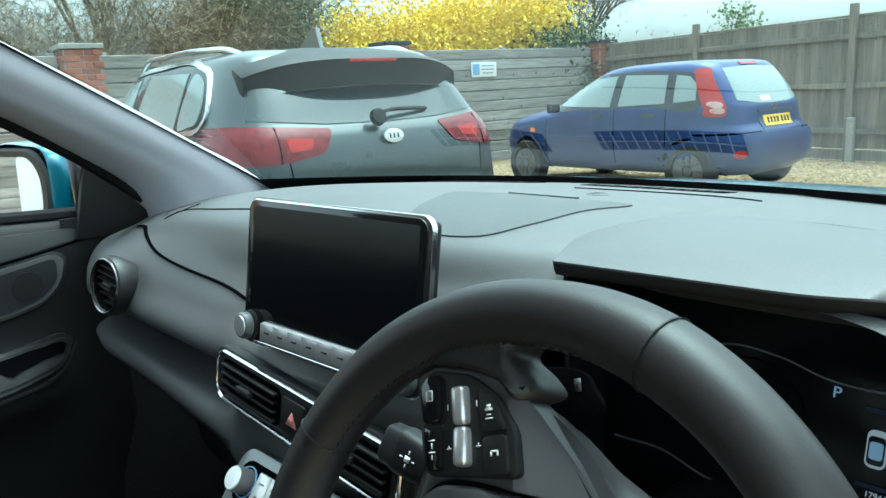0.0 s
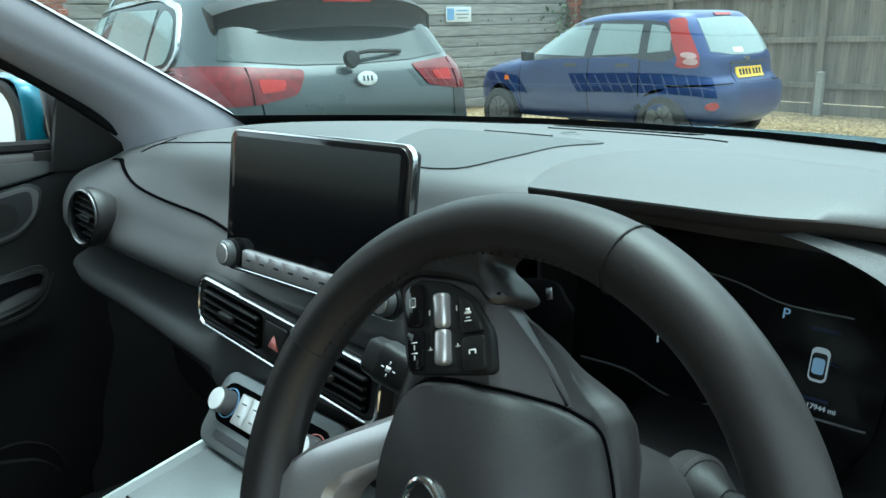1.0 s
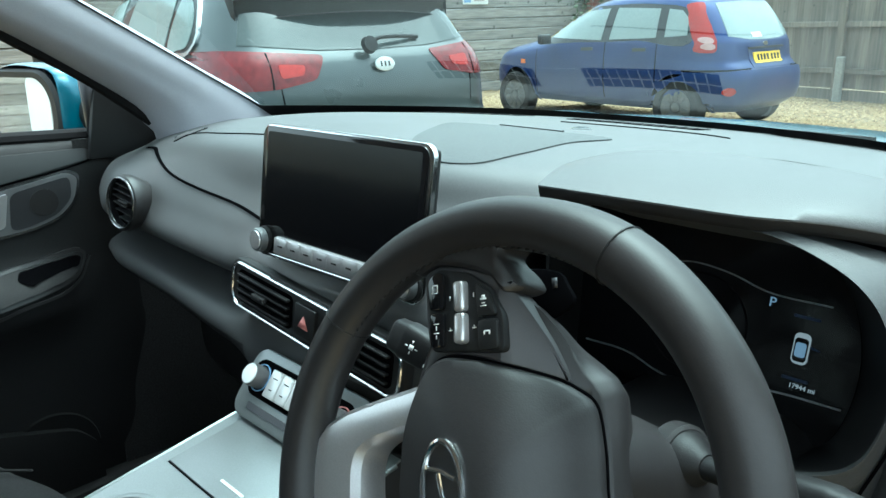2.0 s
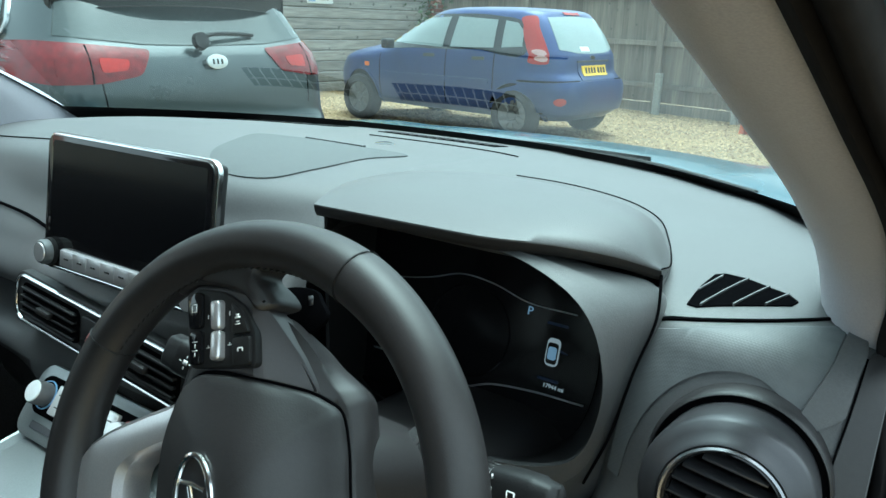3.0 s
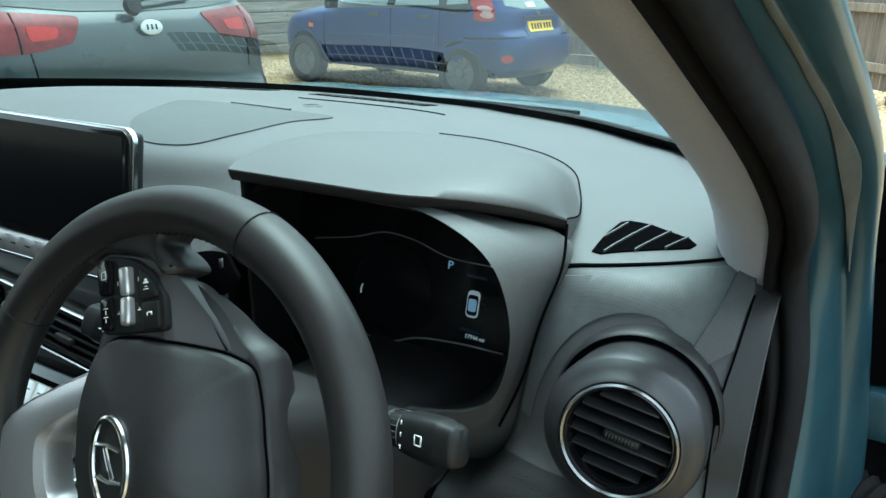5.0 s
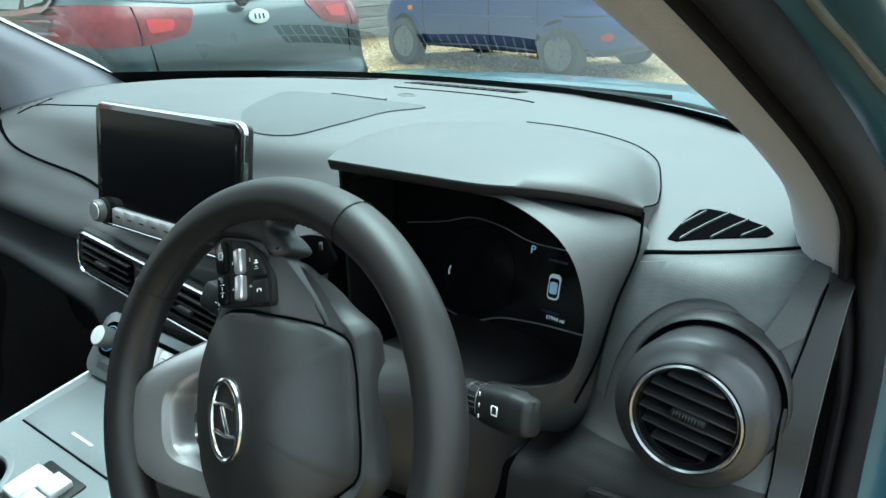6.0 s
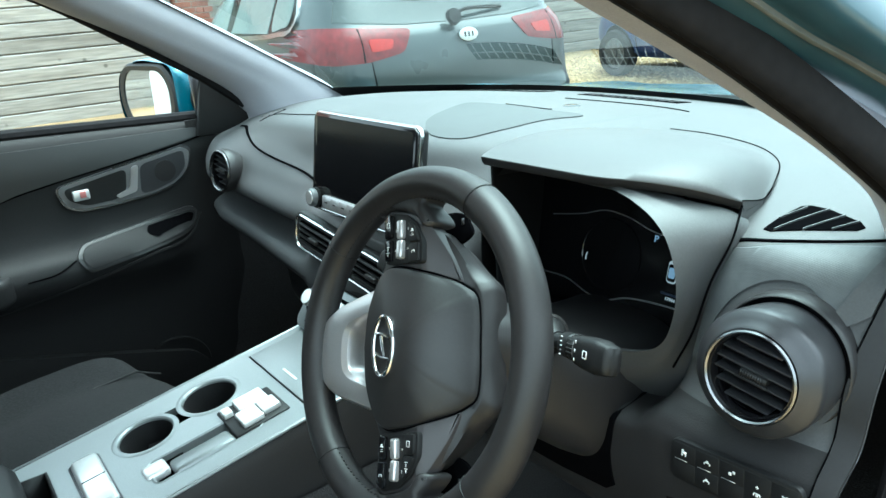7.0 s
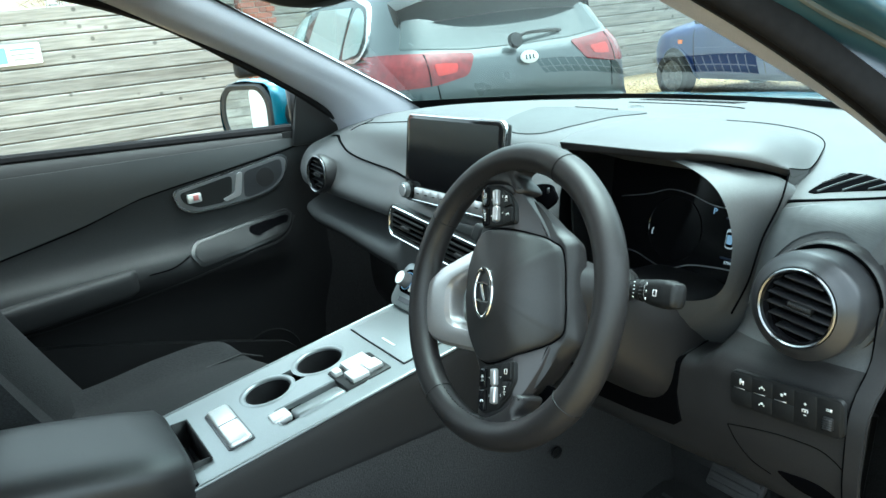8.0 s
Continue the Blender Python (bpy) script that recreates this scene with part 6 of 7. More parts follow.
# raised near-black patch paints the shade of the grab hollow
part("grab_recess", patch(round_poly([(0.004, 0.858), (0.012, 0.872), (0.112, 0.884), (0.122, 0.878), (0.112, 0.862), (0.020, 0.850)], 0.006), PDOOR, on_door, WEST, 0.0105, 0.02, 0.002), "void", pdoor)
door_line([(0.140, 0.876), (0.120, 0.846), (0.0, 0.822), (-0.15, 0.794), (-0.26, 0.778)], 0.005, "hub", "recess_edge", 0.005)
door_line([(-0.150, 0.846), (-0.19, 0.830), (-0.25, 0.826)], 0.003, "void")
door_line([(-0.26, 0.776), (-0.40, 0.758), (-0.62, 0.745)], 0.0045, "hub", "recess_edge", 0.004)
part("map_pocket", patch(round_poly([(-0.66, 0.765), (0.06, 0.545), (0.10, 0.50), (0.10, 0.36), (-0.66, 0.36)], 0.02), PDOOR, on_door, WEST, 0.022, 0.03, 0.024), "door", pdoor, "door map pocket")
part("window_switch", block((0.02, 0.046, 0.010), (-0.738, -0.056, 0.850), 0.003), "gloss_black", pdoor)
pad_rows = []
for y, x, z, w, h in ((-0.272, -0.735, 0.822, 0.012, 0.014), (-0.280, -0.727, 0.821, 0.024, 0.026), (-0.30, -0.720, 0.818, 0.030, 0.031), (-0.42, -0.716, 0.810, 0.032, 0.033), (-0.56, -0.717, 0.800, 0.031, 0.033), (-0.63, -0.722, 0.795, 0.026, 0.028), (-0.65, -0.73, 0.792, 0.012, 0.014)):
    pad_rows.append([(x + w * math.copysign(abs(math.cos(a)) ** 0.55, math.cos(a)), y, z + h * math.copysign(abs(math.sin(a)) ** 0.55, math.sin(a))) for a in np.linspace(0, math.tau, 28, endpoint=False)])
part("armrest_pad", grid(pad_rows, wrap_v=True), "door", pdoor, "padded door armrest", sharp=0.9)
part("window_seal", tube([(-0.808, y, belt(y) + 0.014) for y in np.linspace(0.2, -1.05, 20)], 0.015, 10), "rubber", pdoor)
pane = part("window", grid([[(-0.815 + 0.27 * (z - 1.1), y, z) for y in np.linspace(0.33, -1.0, 8)] for z in np.linspace(1.05, 1.47, 6)]), "pane", pdoor, facing=(1, 0, 0))
pane.visible_shadow = False
part("outer_skin", grid([[(x, y, z) for y in np.linspace(0.45, -1.05, 10)] for x, z in ((-0.83, 1.075), (-0.855, 1.01), (-0.885, 0.85), (-0.89, 0.6), (-0.86, 0.33))]), "teal", pdoor)
part("mirror_corner", slab([(0.165, 1.055), (0.40, 1.04), (0.385, 1.10), (0.31, 1.17), (0.23, 1.22), (0.20, 1.215)], 0.012, axes((-0.765, 0, 0), (0, 1, 0), (0, 0, 1)), 0.003), "black", pdoor, "black mirror corner trim")
part("window_post", tube([(-0.80, 0.20, 1.06), (-0.765, 0.185, 1.21)], 0.014, 8), "silver_dark", pdoor)
part("speaker", lathe([(0.085, 0.0), (0.083, 0.006), (0.07, 0.004), (0.03, 0.008), (0.0, 0.008)], 40, axes((-0.775, 0.02, 0.50), (0, 1, 0), (0, 0, 1))), "black", pdoor)
part("door_frame_seal", tube(spline([(-0.715, 0.30, 1.095), (-0.70, 0.16, 1.205), (-0.672, 0.045, 1.275), (-0.64, -0.14, 1.385), (-0.615, -0.34, 1.455), (-0.625, -0.9, 1.47)], 40), 0.012, 8), "rubber", pdoor)

# passenger door mirror
mirror = thing("door_mirror", (-0.87, 0.22, 1.06), "teal passenger door mirror reflecting the boarded fence", "mirror")
mm = axes((-1.034, 0.150, 1.124), (0.97, 0.23, 0.0), (0, 0.04, 1)) @ Matrix.Diagonal((1.06, 1.14, 1.0, 1))
body = []
for d, s in ((0.004, 1.12), (0.0, 1.15), (-0.02, 1.18), (-0.07, 1.16), (-0.115, 1.02), (-0.145, 0.7), (-0.155, 0.1)):
    body.append([tuple(mm @ Vector((s * x, s * y, d))) for x, y in smooth_outline([(0.105, 0.06), (0.05, 0.07), (-0.04, 0.068), (-0.105, 0.04), (-0.12, -0.01), (-0.105, -0.055), (-0.04, -0.068), (0.06, -0.062), (0.11, -0.05), (0.115, 0.0)], 48)])
part("housing", grid(body, wrap_v=True), "teal", mirror, sharp=1.2)
part("rim", grid([[tuple(mm @ Vector((s * x, s * y, d))) for x, y in rounded(0.215, 0.125, 0.058, 10)] for d, s in ((0.001, 1.20), (0.007, 1.12), (0.006, 0.97), (0.002, 0.95))], wrap_v=True), "black", mirror)
part("mirror_glass", slab(rounded(0.207, 0.119, 0.055, 10), 0.002, mm @ Matrix.Translation((0, 0, 0.0015))), "mirror", mirror)
# plain white rounded plate over the inboard part of the glass
part("paper_label", slab(rounded(0.072, 0.122, 0.016, 6), 0.0008, mm @ Matrix.Translation((0.062, 0.002, 0.0036))), "sign_white", mirror, "white rounded patch on the glass")
part("stem", tube(spline([(-0.79, 0.29, 1.10), (-0.84, 0.275, 1.11), (-0.93, 0.25, 1.120)], 12), 0.046, 14), "black", mirror)

# rear-view mirror under the roof
rvm = thing("rear_view_mirror", (0.0, 0.02, 1.42), "black rear-view mirror hung from the windscreen", "mirror")
rm = axes((-0.02, -0.055, 1.412), (0.93, 0.36, 0.0), (0, 0.1, 1))
part("housing", slab(smooth_outline([(0.12, 0.03), (0.0, 0.037), (-0.12, 0.03), (-0.125, -0.02), (-0.09, -0.034), (0.09, -0.034), (0.125, -0.02)], 40), 0.03, rm @ Matrix.Translation((0, 0, -0.03)), 0.008), "black", rvm)
part("mirror_glass", slab(rounded(0.225, 0.055, 0.02), 0.001, rm @ Matrix.Translation((0, 0, 0.0005))), "mirror", rvm)
part("stem", tube([(-0.01, -0.03, 1.42), (0.0, 0.03, 1.45), (0.0, 0.08, 1.465)], 0.012, 8), "black", rvm)


# ---- seats ----
def seat(x, name, label, back=True):
    s_ = thing(name, (x, -0.35, 0.34), label, "car seat")
    rows_ = []
    for y, w, z in ((-0.08, 0.19, 0.49), (-0.045, 0.225, 0.535), (-0.06, 0.245, 0.585), (-0.12, 0.255, 0.612), (-0.25, 0.255, 0.615), (-0.42, 0.25, 0.60), (-0.60, 0.245, 0.59)):
        row = []
        for s in np.linspace(-1, 1, 31):
            bol = 0.045 * math.exp(-((abs(s) - 0.82) / 0.13) ** 2) * (y < -0.07)
            edge_ = -0.10 * max(0, abs(s) - 0.86) / 0.14
            row.append((x + s * w, y - 0.055 * s * s * (y > -0.3), z + bol + edge_ + 0.028 * (1 - s * s)))
        rows_.append(row)
    part("cushion", grid([list(map(tuple, r)) for r in hermite(range(7), np.array(rows_).reshape(7, -1), np.linspace(0, 6, 32)).reshape(32, 31, 3)]), "cloth", s_)
    for k in (-0.58, 0.58):
        part("seam", tube([(x + k * 0.252, y, z + 0.019) for y, z in ((-0.075, 0.60), (-0.12, 0.622), (-0.25, 0.612), (-0.42, 0.598), (-0.58, 0.588))], 0.0025, 6), "black", s_)
    part("base", block((0.46, 0.46, 0.16), (x, -0.33, 0.44), 0.03), "black", s_)
    if back:
        rows_ = []
        for k in np.linspace(0, 1, 16):
            y, z = -0.56 - 0.26 * k - 0.02 * math.sin(math.pi * k), 0.58 + 0.62 * k
            w = 0.25 + 0.01 * math.sin(math.pi * k) - 0.05 * max(0, k - 0.8) / 0.2
            row = [(x + s * w, y + 0.055 * math.exp(-((abs(s) - 0.85) / 0.14) ** 2) - 0.08 * max(0, abs(s) - 0.9) / 0.1, z) for s in np.linspace(-1, 1, 31)]
            rows_.append(row)
        part("backrest", grid(rows_, thick=-0.06), "cloth", s_)
        part("headrest", block((0.24, 0.09, 0.17), (x, -0.87, 1.30), 0.035, None, 3), "cloth", s_)
    return s_


seat(-0.39, "passenger_seat", "dark grey woven cloth passenger seat with side bolsters")
seat(0.42, "driver_seat", "dark grey cloth driver seat cushion at the doorway", back=False)

# ---- driver footwell ----
mat_ = thing("floor_mat", (0.35, 0.25, 0.345), "ribbed black rubber floor mat under the pedals", "floor mat")
fm = axes((0.38, 0.22, 0.36), (1, 0, 0), (0, 0.99, 0.14))
part("sheet", slab(rounded(0.42, 0.55, 0.04), 0.008, fm, 0.002), "carpet", mat_)
for k in range(26):
    part("rib", block((0.36, 0.006, 0.005), (0, -0.24 + 0.0185 * k, 0.010), 0.001, fm), "pedal", mat_)
tun = thing("tunnel_trim", (0.15, 0.2, 0.36), "black plastic footwell side panel with a fixing screw", "trim panel")
part("panel", grid([[(x, y, z) for y in np.linspace(-0.3, 0.5, 10)] for x, z in ((0.142, 0.70), (0.15, 0.62), (0.165, 0.50), (0.18, 0.345))]), "carpet", tun)
part("screw", lathe([(0.011, 0.0), (0.011, 0.003), (0.004, 0.003), (0.0, 0.0015)], 20, axes((0.168, 0.21, 0.575), (0, -1, 0.02), (0, 0, 1))), "black", tun)
for x, z, h, tilt_, n_ in ((0.40, 0.56, 0.07, 35, "brake_pedal"), (0.55, 0.50, 0.16, 25, "accelerator_pedal")):
    pd = thing(n_, (x, 0.42, 0.36), "black ribbed rubber car pedal", "pedal", group="pedals")
    pm = Matrix.Translation((x, 0.40, z)) @ pose(0, 0, 0, 90 - tilt_, 0, 0)
    part("pad", block((0.10 if h < 0.1 else 0.055, h, 0.014), (0, 0, 0), 0.005, pm), "pedal", pd)
    for k in range(5):
        part("rib", block((0.09 if h < 0.1 else 0.045, 0.005, 0.005), (0, (k - 2) * h / 5.5, 0.008), 0.001, pm), "pedal", pd)
    part("lever", tube([(x, 0.415, z), (x, 0.47, z + 0.06), (x, 0.50, z + 0.2)], 0.012, 8), "black", pd)
# ---- neighbouring cars ----
def car_hull(slices, n_rear, n_front, step=90):
    """A car's skin from level slices: height, rear end, front end, half width."""
    z = [s[0] for s in slices]
    zz = np.unique(np.r_[np.linspace(z[0], z[-1], 70), z])
    v = hermite(z, [s[1:] for s in slices], zz, True)
    rows_ = []
    for h, (r, f, w) in zip(zz, v):
        c, half_ = (r + f) / 2, (f - r) / 2
        row = []
        for a in np.linspace(0, math.tau, step, endpoint=False):
            co, si = math.cos(a), math.sin(a)
            n = n_front if si > 0 else n_rear
            row.append((w * math.copysign(abs(co) ** (2 / n), co), c + half_ * math.copysign(abs(si) ** (2 / n), si), h))
        rows_.append(row)
    bm = grid(rows_, wrap_v=True)
    bm.verts.ensure_lookup_table()
    bm.faces.new(bm.verts[-step:])
    bm.faces.new(bm.verts[:step])
    return bm


def from_rear(x, z):
    return (x, -2.0, z)


def from_left(y, z):
    return (-3.0, y, z)


def from_right(y, z):
    return (3.0, y, z)


NORTH, EAST, WESTW = (0, 1, 0), (1, 0, 0), (-1, 0, 0)


def car_wheel(parent, x, y, r, sign):
    m = axes((x, y, r), (0, sign, 0), (0, 0, 1))
    w_ = part("wheel", lathe([(0.6 * r, -0.09), (0.93 * r, -0.09), (r, -0.06), (r, 0.05), (0.95 * r, 0.085), (0.70 * r, 0.09), (0.66 * r, 0.07), (0.64 * r, 0.03), (0, 0.03)], 40, m), "tyre", parent)
    part("wheel_cover", lathe([(0.66 * r, 0.045), (0.63 * r, 0.075), (0.58 * r, 0.07), (0.2 * r, 0.055), (0.16 * r, 0.075), (0, 0.08)], 40, m), "hubcap", w_)
    for k in range(10):
        part("spoke", block((0.05, 0.36 * r, 0.014), (0, 0.40 * r, 0.068), 0.004, m @ pose(0, 0, 0, 0, 0, 36 * k)), "hubcap", w_)


SUV = [(0.20, 0.16, 4.12, 0.72), (0.34, 0.05, 4.29, 0.83), (0.52, 0.0, 4.35, 0.885), (0.66, 0.0, 4.345, 0.90), (0.76, 0.04, 4.30, 0.90), (0.90, 0.055, 4.08, 0.892), (0.98, 0.07, 3.62, 0.875), (1.05, 0.10, 3.20, 0.850), (1.12, 0.16, 3.02, 0.815), (1.25, 0.26, 2.80, 0.755), (1.38, 0.37, 2.57, 0.69), (1.45, 0.44, 2.40, 0.64), (1.485, 0.56, 2.15, 0.57), (1.505, 0.80, 1.85, 0.42), (1.515, 1.1, 1.6, 0.2)]
SUV_PLACE = Vector((-2.456, 2.322, 0))
suv_turn = 85.0
suv = thing("parked_suv", m=Matrix.Translation(SUV_PLACE - Vector((-math.cos(radians(5)), math.sin(radians(5)), 0)) * 0.07) @ pose(0, 0, 0, 0, 0, suv_turn) @ Matrix.Diagonal((1, 1, 1.035, 1)), local=True, label="dark slate-grey crossover car with silver roof rails parked facing the fence", category="car")
bm = car_hull(SUV, 7.5, 3.4, 120)
SK = BVHTree.FromBMesh(bm)
part("body", bm, "slate_paint", suv, sharp=1.0)


def rear(name, pts, mat, parent, off=0.004, smooth_=True, label="", cell=0.06, depth=0.012, sk=None):
    return part(name, patch(smooth_outline(pts, 48) if smooth_ else pts, sk or SK, from_rear, NORTH, off, cell, depth), mat, parent, label)


def side(name, pts, mat, parent, sign=-1, off=0.004, smooth_=True, label="", cell=0.08, depth=0.012, sk=None):
    return part(name, patch(smooth_outline(pts, 48) if smooth_ else pts, sk or SK, from_left if sign < 0 else from_right, EAST if sign < 0 else WESTW, off, cell, depth), mat, parent, label)


def both(pts):
    return pts + [(-x, z) for x, z in pts[::-1]]


rear("rear_window", [(-0.72, 1.14), (-0.655, 1.28), (-0.60, 1.42), (0.0, 1.44), (0.60, 1.42), (0.655, 1.28), (0.72, 1.14), (0.35, 1.105), (0.0, 1.098), (-0.35, 1.105)], M["suv_glass"], suv, smooth_=False)
sp = []
for y, z0, z1, w in ((0.215, 1.258, 1.40, 0.668), (0.205, 1.252, 1.418, 0.680), (0.24, 1.258, 1.436, 0.684), (0.36, 1.30, 1.468, 0.660), (0.60, 1.40, 1.499, 0.58)):
    bow = lambda s: y + 0.155 * abs(s) ** 2.8 * (1 if y < 0.4 else 0.4)
    sp.append([(s * w, bow(s), z1 - 0.075 * abs(s) ** 3.5) for s in np.linspace(-1, 1, 31)] + [(s * w, bow(s), z0 + 0.030 - 0.035 * s * s) for s in np.linspace(1, -1, 31)])
bm = grid(sp, wrap_v=True)
bm.verts.ensure_lookup_table()
for k in range(30):
    bm.faces.new((bm.verts[k], bm.verts[k + 1], bm.verts[60 - k], bm.verts[61 - k]))
spoiler = part("rear_spoiler", bm, "black", suv, "black rear spoiler", sharp=0.8)
part("brake_light", block((0.30, 0.012, 0.016), (0, 0.205, 1.408), 0.004), "red_lamp_bright", spoiler)
for s in (-1, 1):
    lamp = rear("tail_lamp", [(s * x, z) for x, z in round_poly([(0.335, 1.082), (0.62, 1.106), (0.80, 1.118), (0.855, 1.085), (0.880, 1.03), (0.885, 0.960), (0.80, 0.935), (0.62, 0.940), (0.415, 0.972)], 0.03)], "red_lamp", suv, 0.006, False, "red wrap-around tail lamp", 0.018)
    rear("lamp_inner", [(s * x, z) for x, z in round_poly([(0.46, 1.040), (0.60, 1.05), (0.60, 0.985), (0.48, 0.995)], 0.02)], "red_lamp_bright", lamp, 0.009, False)
    rear("lamp_joint", [(s * x, z) for x, z in [(0.628, 1.10), (0.634, 1.10), (0.646, 0.94), (0.640, 0.94)]], "void", lamp, 0.0095, False)
    part("roof_rail", tube(spline([(s * 0.545, 0.62, 1.465), (s * 0.56, 0.76, 1.500), (s * 0.585, 1.0, 1.515), (s * 0.60, 1.6, 1.518), (s * 0.59, 2.0, 1.498), (s * 0.575, 2.14, 1.445)], 40), 0.017, 10), "chrome", suv)
    side("side_glass", [(0.62, 1.12), (0.60, 1.20), (0.72, 1.36), (0.95, 1.42), (1.6, 1.435), (2.2, 1.41), (2.55, 1.30), (2.95, 1.10), (2.5, 1.06), (1.5, 1.06), (0.9, 1.08)], "car_glass", suv, s)
    side("quarter_glass", [(0.70, 1.14), (0.69, 1.20), (0.76, 1.33), (0.92, 1.385), (0.92, 1.10), (0.8, 1.115)], "car_glass_sky", suv, s, 0.008)
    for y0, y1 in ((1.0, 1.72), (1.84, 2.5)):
        side("door_glass", [(y0, 1.085), (y0 + 0.02, 1.395), (y1 - (0.05 if y1 < 2 else 0.18), 1.41 if y1 < 2 else 1.345), (y1, 1.08)], "car_glass_sky", suv, s, 0.008, False)
    c = spline([(2.9, 1.095), (2.0, 1.055), (1.2, 1.06), (0.80, 1.085), (0.63, 1.115), (0.60, 1.17), (0.64, 1.26), (0.72, 1.37), (0.90, 1.425), (1.6, 1.445), (2.2, 1.42)], 80)
    tt = np.gradient(c, axis=0)
    tt /= np.linalg.norm(tt, axis=1)[:, None]
    nn = np.stack([-tt[:, 1], tt[:, 0]], 1) * 0.013
    side("chrome_strip", [tuple(p) for p in c + nn] + [tuple(p) for p in (c - nn)[::-1]], "chrome", suv, s, 0.012, False)
    for y in (0.79, 3.49):
        side("wheel_arch", [(y + 0.37 * math.cos(a), 0.34 + 0.37 * math.sin(a)) for a in np.linspace(-0.6, math.pi + 0.6, 30)], "black", suv, s, 0.006, False)
        car_wheel(suv, s * 0.815, y, 0.33, s)
    mb = part("wing_mirror", block((0.20, 0.11, 0.15), (s * 1.0, 2.80, 1.06), 0.035, None, 3), "black", suv)
    part("mirror_arm", tube([(s * 0.86, 2.83, 1.02), (s * 0.95, 2.82, 1.03)], 0.025, 8), "black", mb)
rear("bumper_lower", both([(0.86, 0.30), (0.88, 0.50), (0.70, 0.56), (0.3, 0.57)]), "black", suv, 0.01, False)
rear("number_plate", [(-0.26, 0.52), (0.26, 0.52), (0.26, 0.63), (-0.26, 0.63)], "plate_yellow", suv, 0.01, False)
rear("tailgate_joint", [(-0.62, 1.062), (-0.60, 0.8), (-0.594, 0.8), (-0.614, 1.062)], "void", suv, 0.003, False)
rear("tailgate_joint", [(0.62, 1.062), (0.60, 0.8), (0.594, 0.8), (0.614, 1.062)], "void", suv, 0.003, False)
badge = part("badge", slab([(0.062 * math.cos(a), 0.036 * math.sin(a)) for a in np.linspace(0, math.tau, 32, endpoint=False)], 0.008, axes((0, 0.066, 1.026), (1, 0, 0), (0, 0.2, 0.98)), 0.002), "button", suv, "chrome oval badge")
for x in (-0.025, 0.0, 0.025):
    part("badge_bar", block((0.010, 0.026, 0.003), (x, 0, 0.009), 0.001, axes((0, 0.066, 1.026), (1, 0, 0), (0, 0.2, 0.98))), "hub", badge)
wp = part("rear_wiper", tube(spline([(-0.06, 0.105, 1.135), (0.0, 0.125, 1.15), (0.18, 0.15, 1.155), (0.30, 0.165, 1.15)], 20), 0.010, 8), "black", suv)
part("wiper_pivot", lathe([(0.045, 0.0), (0.04, 0.03), (0.0, 0.035)], 20, axes((-0.07, 0.105, 1.12), (1, 0, 0), (0, 0.3, 0.95))), "black", wp)
fin = [(0.72, 1.500), (0.98, 1.510), (0.84, 1.600), (0.79, 1.622), (0.76, 1.620)]
part("aerial_fin", slab(fin, 0.03, axes((-0.015, 0, 0), (0, 1, 0), (0, 0, 1)), 0.008), "dark_chrome", suv)

HATCH = [(0.25, 0.14, 3.72, 0.70), (0.34, 0.03, 3.87, 0.79), (0.46, 0.0, 3.91, 0.825), (0.60, 0.005, 3.90, 0.84), (0.70, 0.05, 3.86, 0.84), (0.78, 0.115, 3.80, 0.838), (0.88, 0.135, 3.55, 0.83), (0.96, 0.155, 3.15, 0.818), (1.02, 0.19, 2.90, 0.80), (1.12, 0.25, 2.70, 0.77), (1.25, 0.34, 2.44, 0.725), (1.36, 0.43, 2.20, 0.675), (1.42, 0.50, 2.00, 0.625), (1.45, 0.64, 1.75, 0.52), (1.465, 0.95, 1.5, 0.25)]
hatch = thing("parked_hatchback", m=Matrix.Translation((-2.663, 7.918, 0)) @ pose(0, 0, 0, 0, 0, 83.5), local=True, label="older mid-blue five-door hatchback parked on the gravel", category="car")
bm = car_hull(HATCH, 5.6, 3.2, 120)
HK = BVHTree.FromBMesh(bm)
part("body", bm, "blue_paint", hatch, sharp=1.0)
rear("rear_window", [(-0.57, 1.02), (-0.54, 1.2), (-0.50, 1.355), (0.0, 1.375), (0.50, 1.355), (0.54, 1.2), (0.57, 1.02), (0.3, 0.985), (0.0, 0.975), (-0.3, 0.985)], "car_glass_sky", hatch, 0.006, False, sk=HK)
rear("bumper", both([(0.80, 0.36), (0.835, 0.55), (0.81, 0.665), (0.5, 0.675)]), "blue_paint", hatch, 0.03, False, sk=HK)
rear("bumper_line", both([(0.815, 0.668), (0.815, 0.690), (0.4, 0.697), (0.4, 0.675)]), "void", hatch, 0.012, False, sk=HK)
rear("plate_recess", [(-0.33, 0.70), (-0.33, 0.875), (0.33, 0.875), (0.33, 0.70)], "blue_paint", hatch, 0.006, False, sk=HK)
rear("handle_strip", [(-0.34, 0.885), (-0.34, 0.905), (0.34, 0.905), (0.34, 0.885)], "silver_dark", hatch, 0.02, False, sk=HK)
np_ = rear("number_plate", [(-0.26, 0.735), (-0.26, 0.85), (0.26, 0.85), (0.26, 0.735)], "plate_yellow", hatch, 0.016, False, sk=HK)
for k in range(7):
    x = -0.20 + 0.062 * k + (0.02 if k > 3 else 0)
    rear("plate_bar", [(x, 0.757), (x, 0.828), (x + 0.036, 0.828), (x + 0.036, 0.757)], "black", np_, 0.02, False, sk=HK)
rear("badge", [(0.05 * math.cos(a), 0.935 + 0.022 * math.sin(a)) for a in np.linspace(0, math.tau, 20, endpoint=False)], "chrome", hatch, 0.014, False, sk=HK)
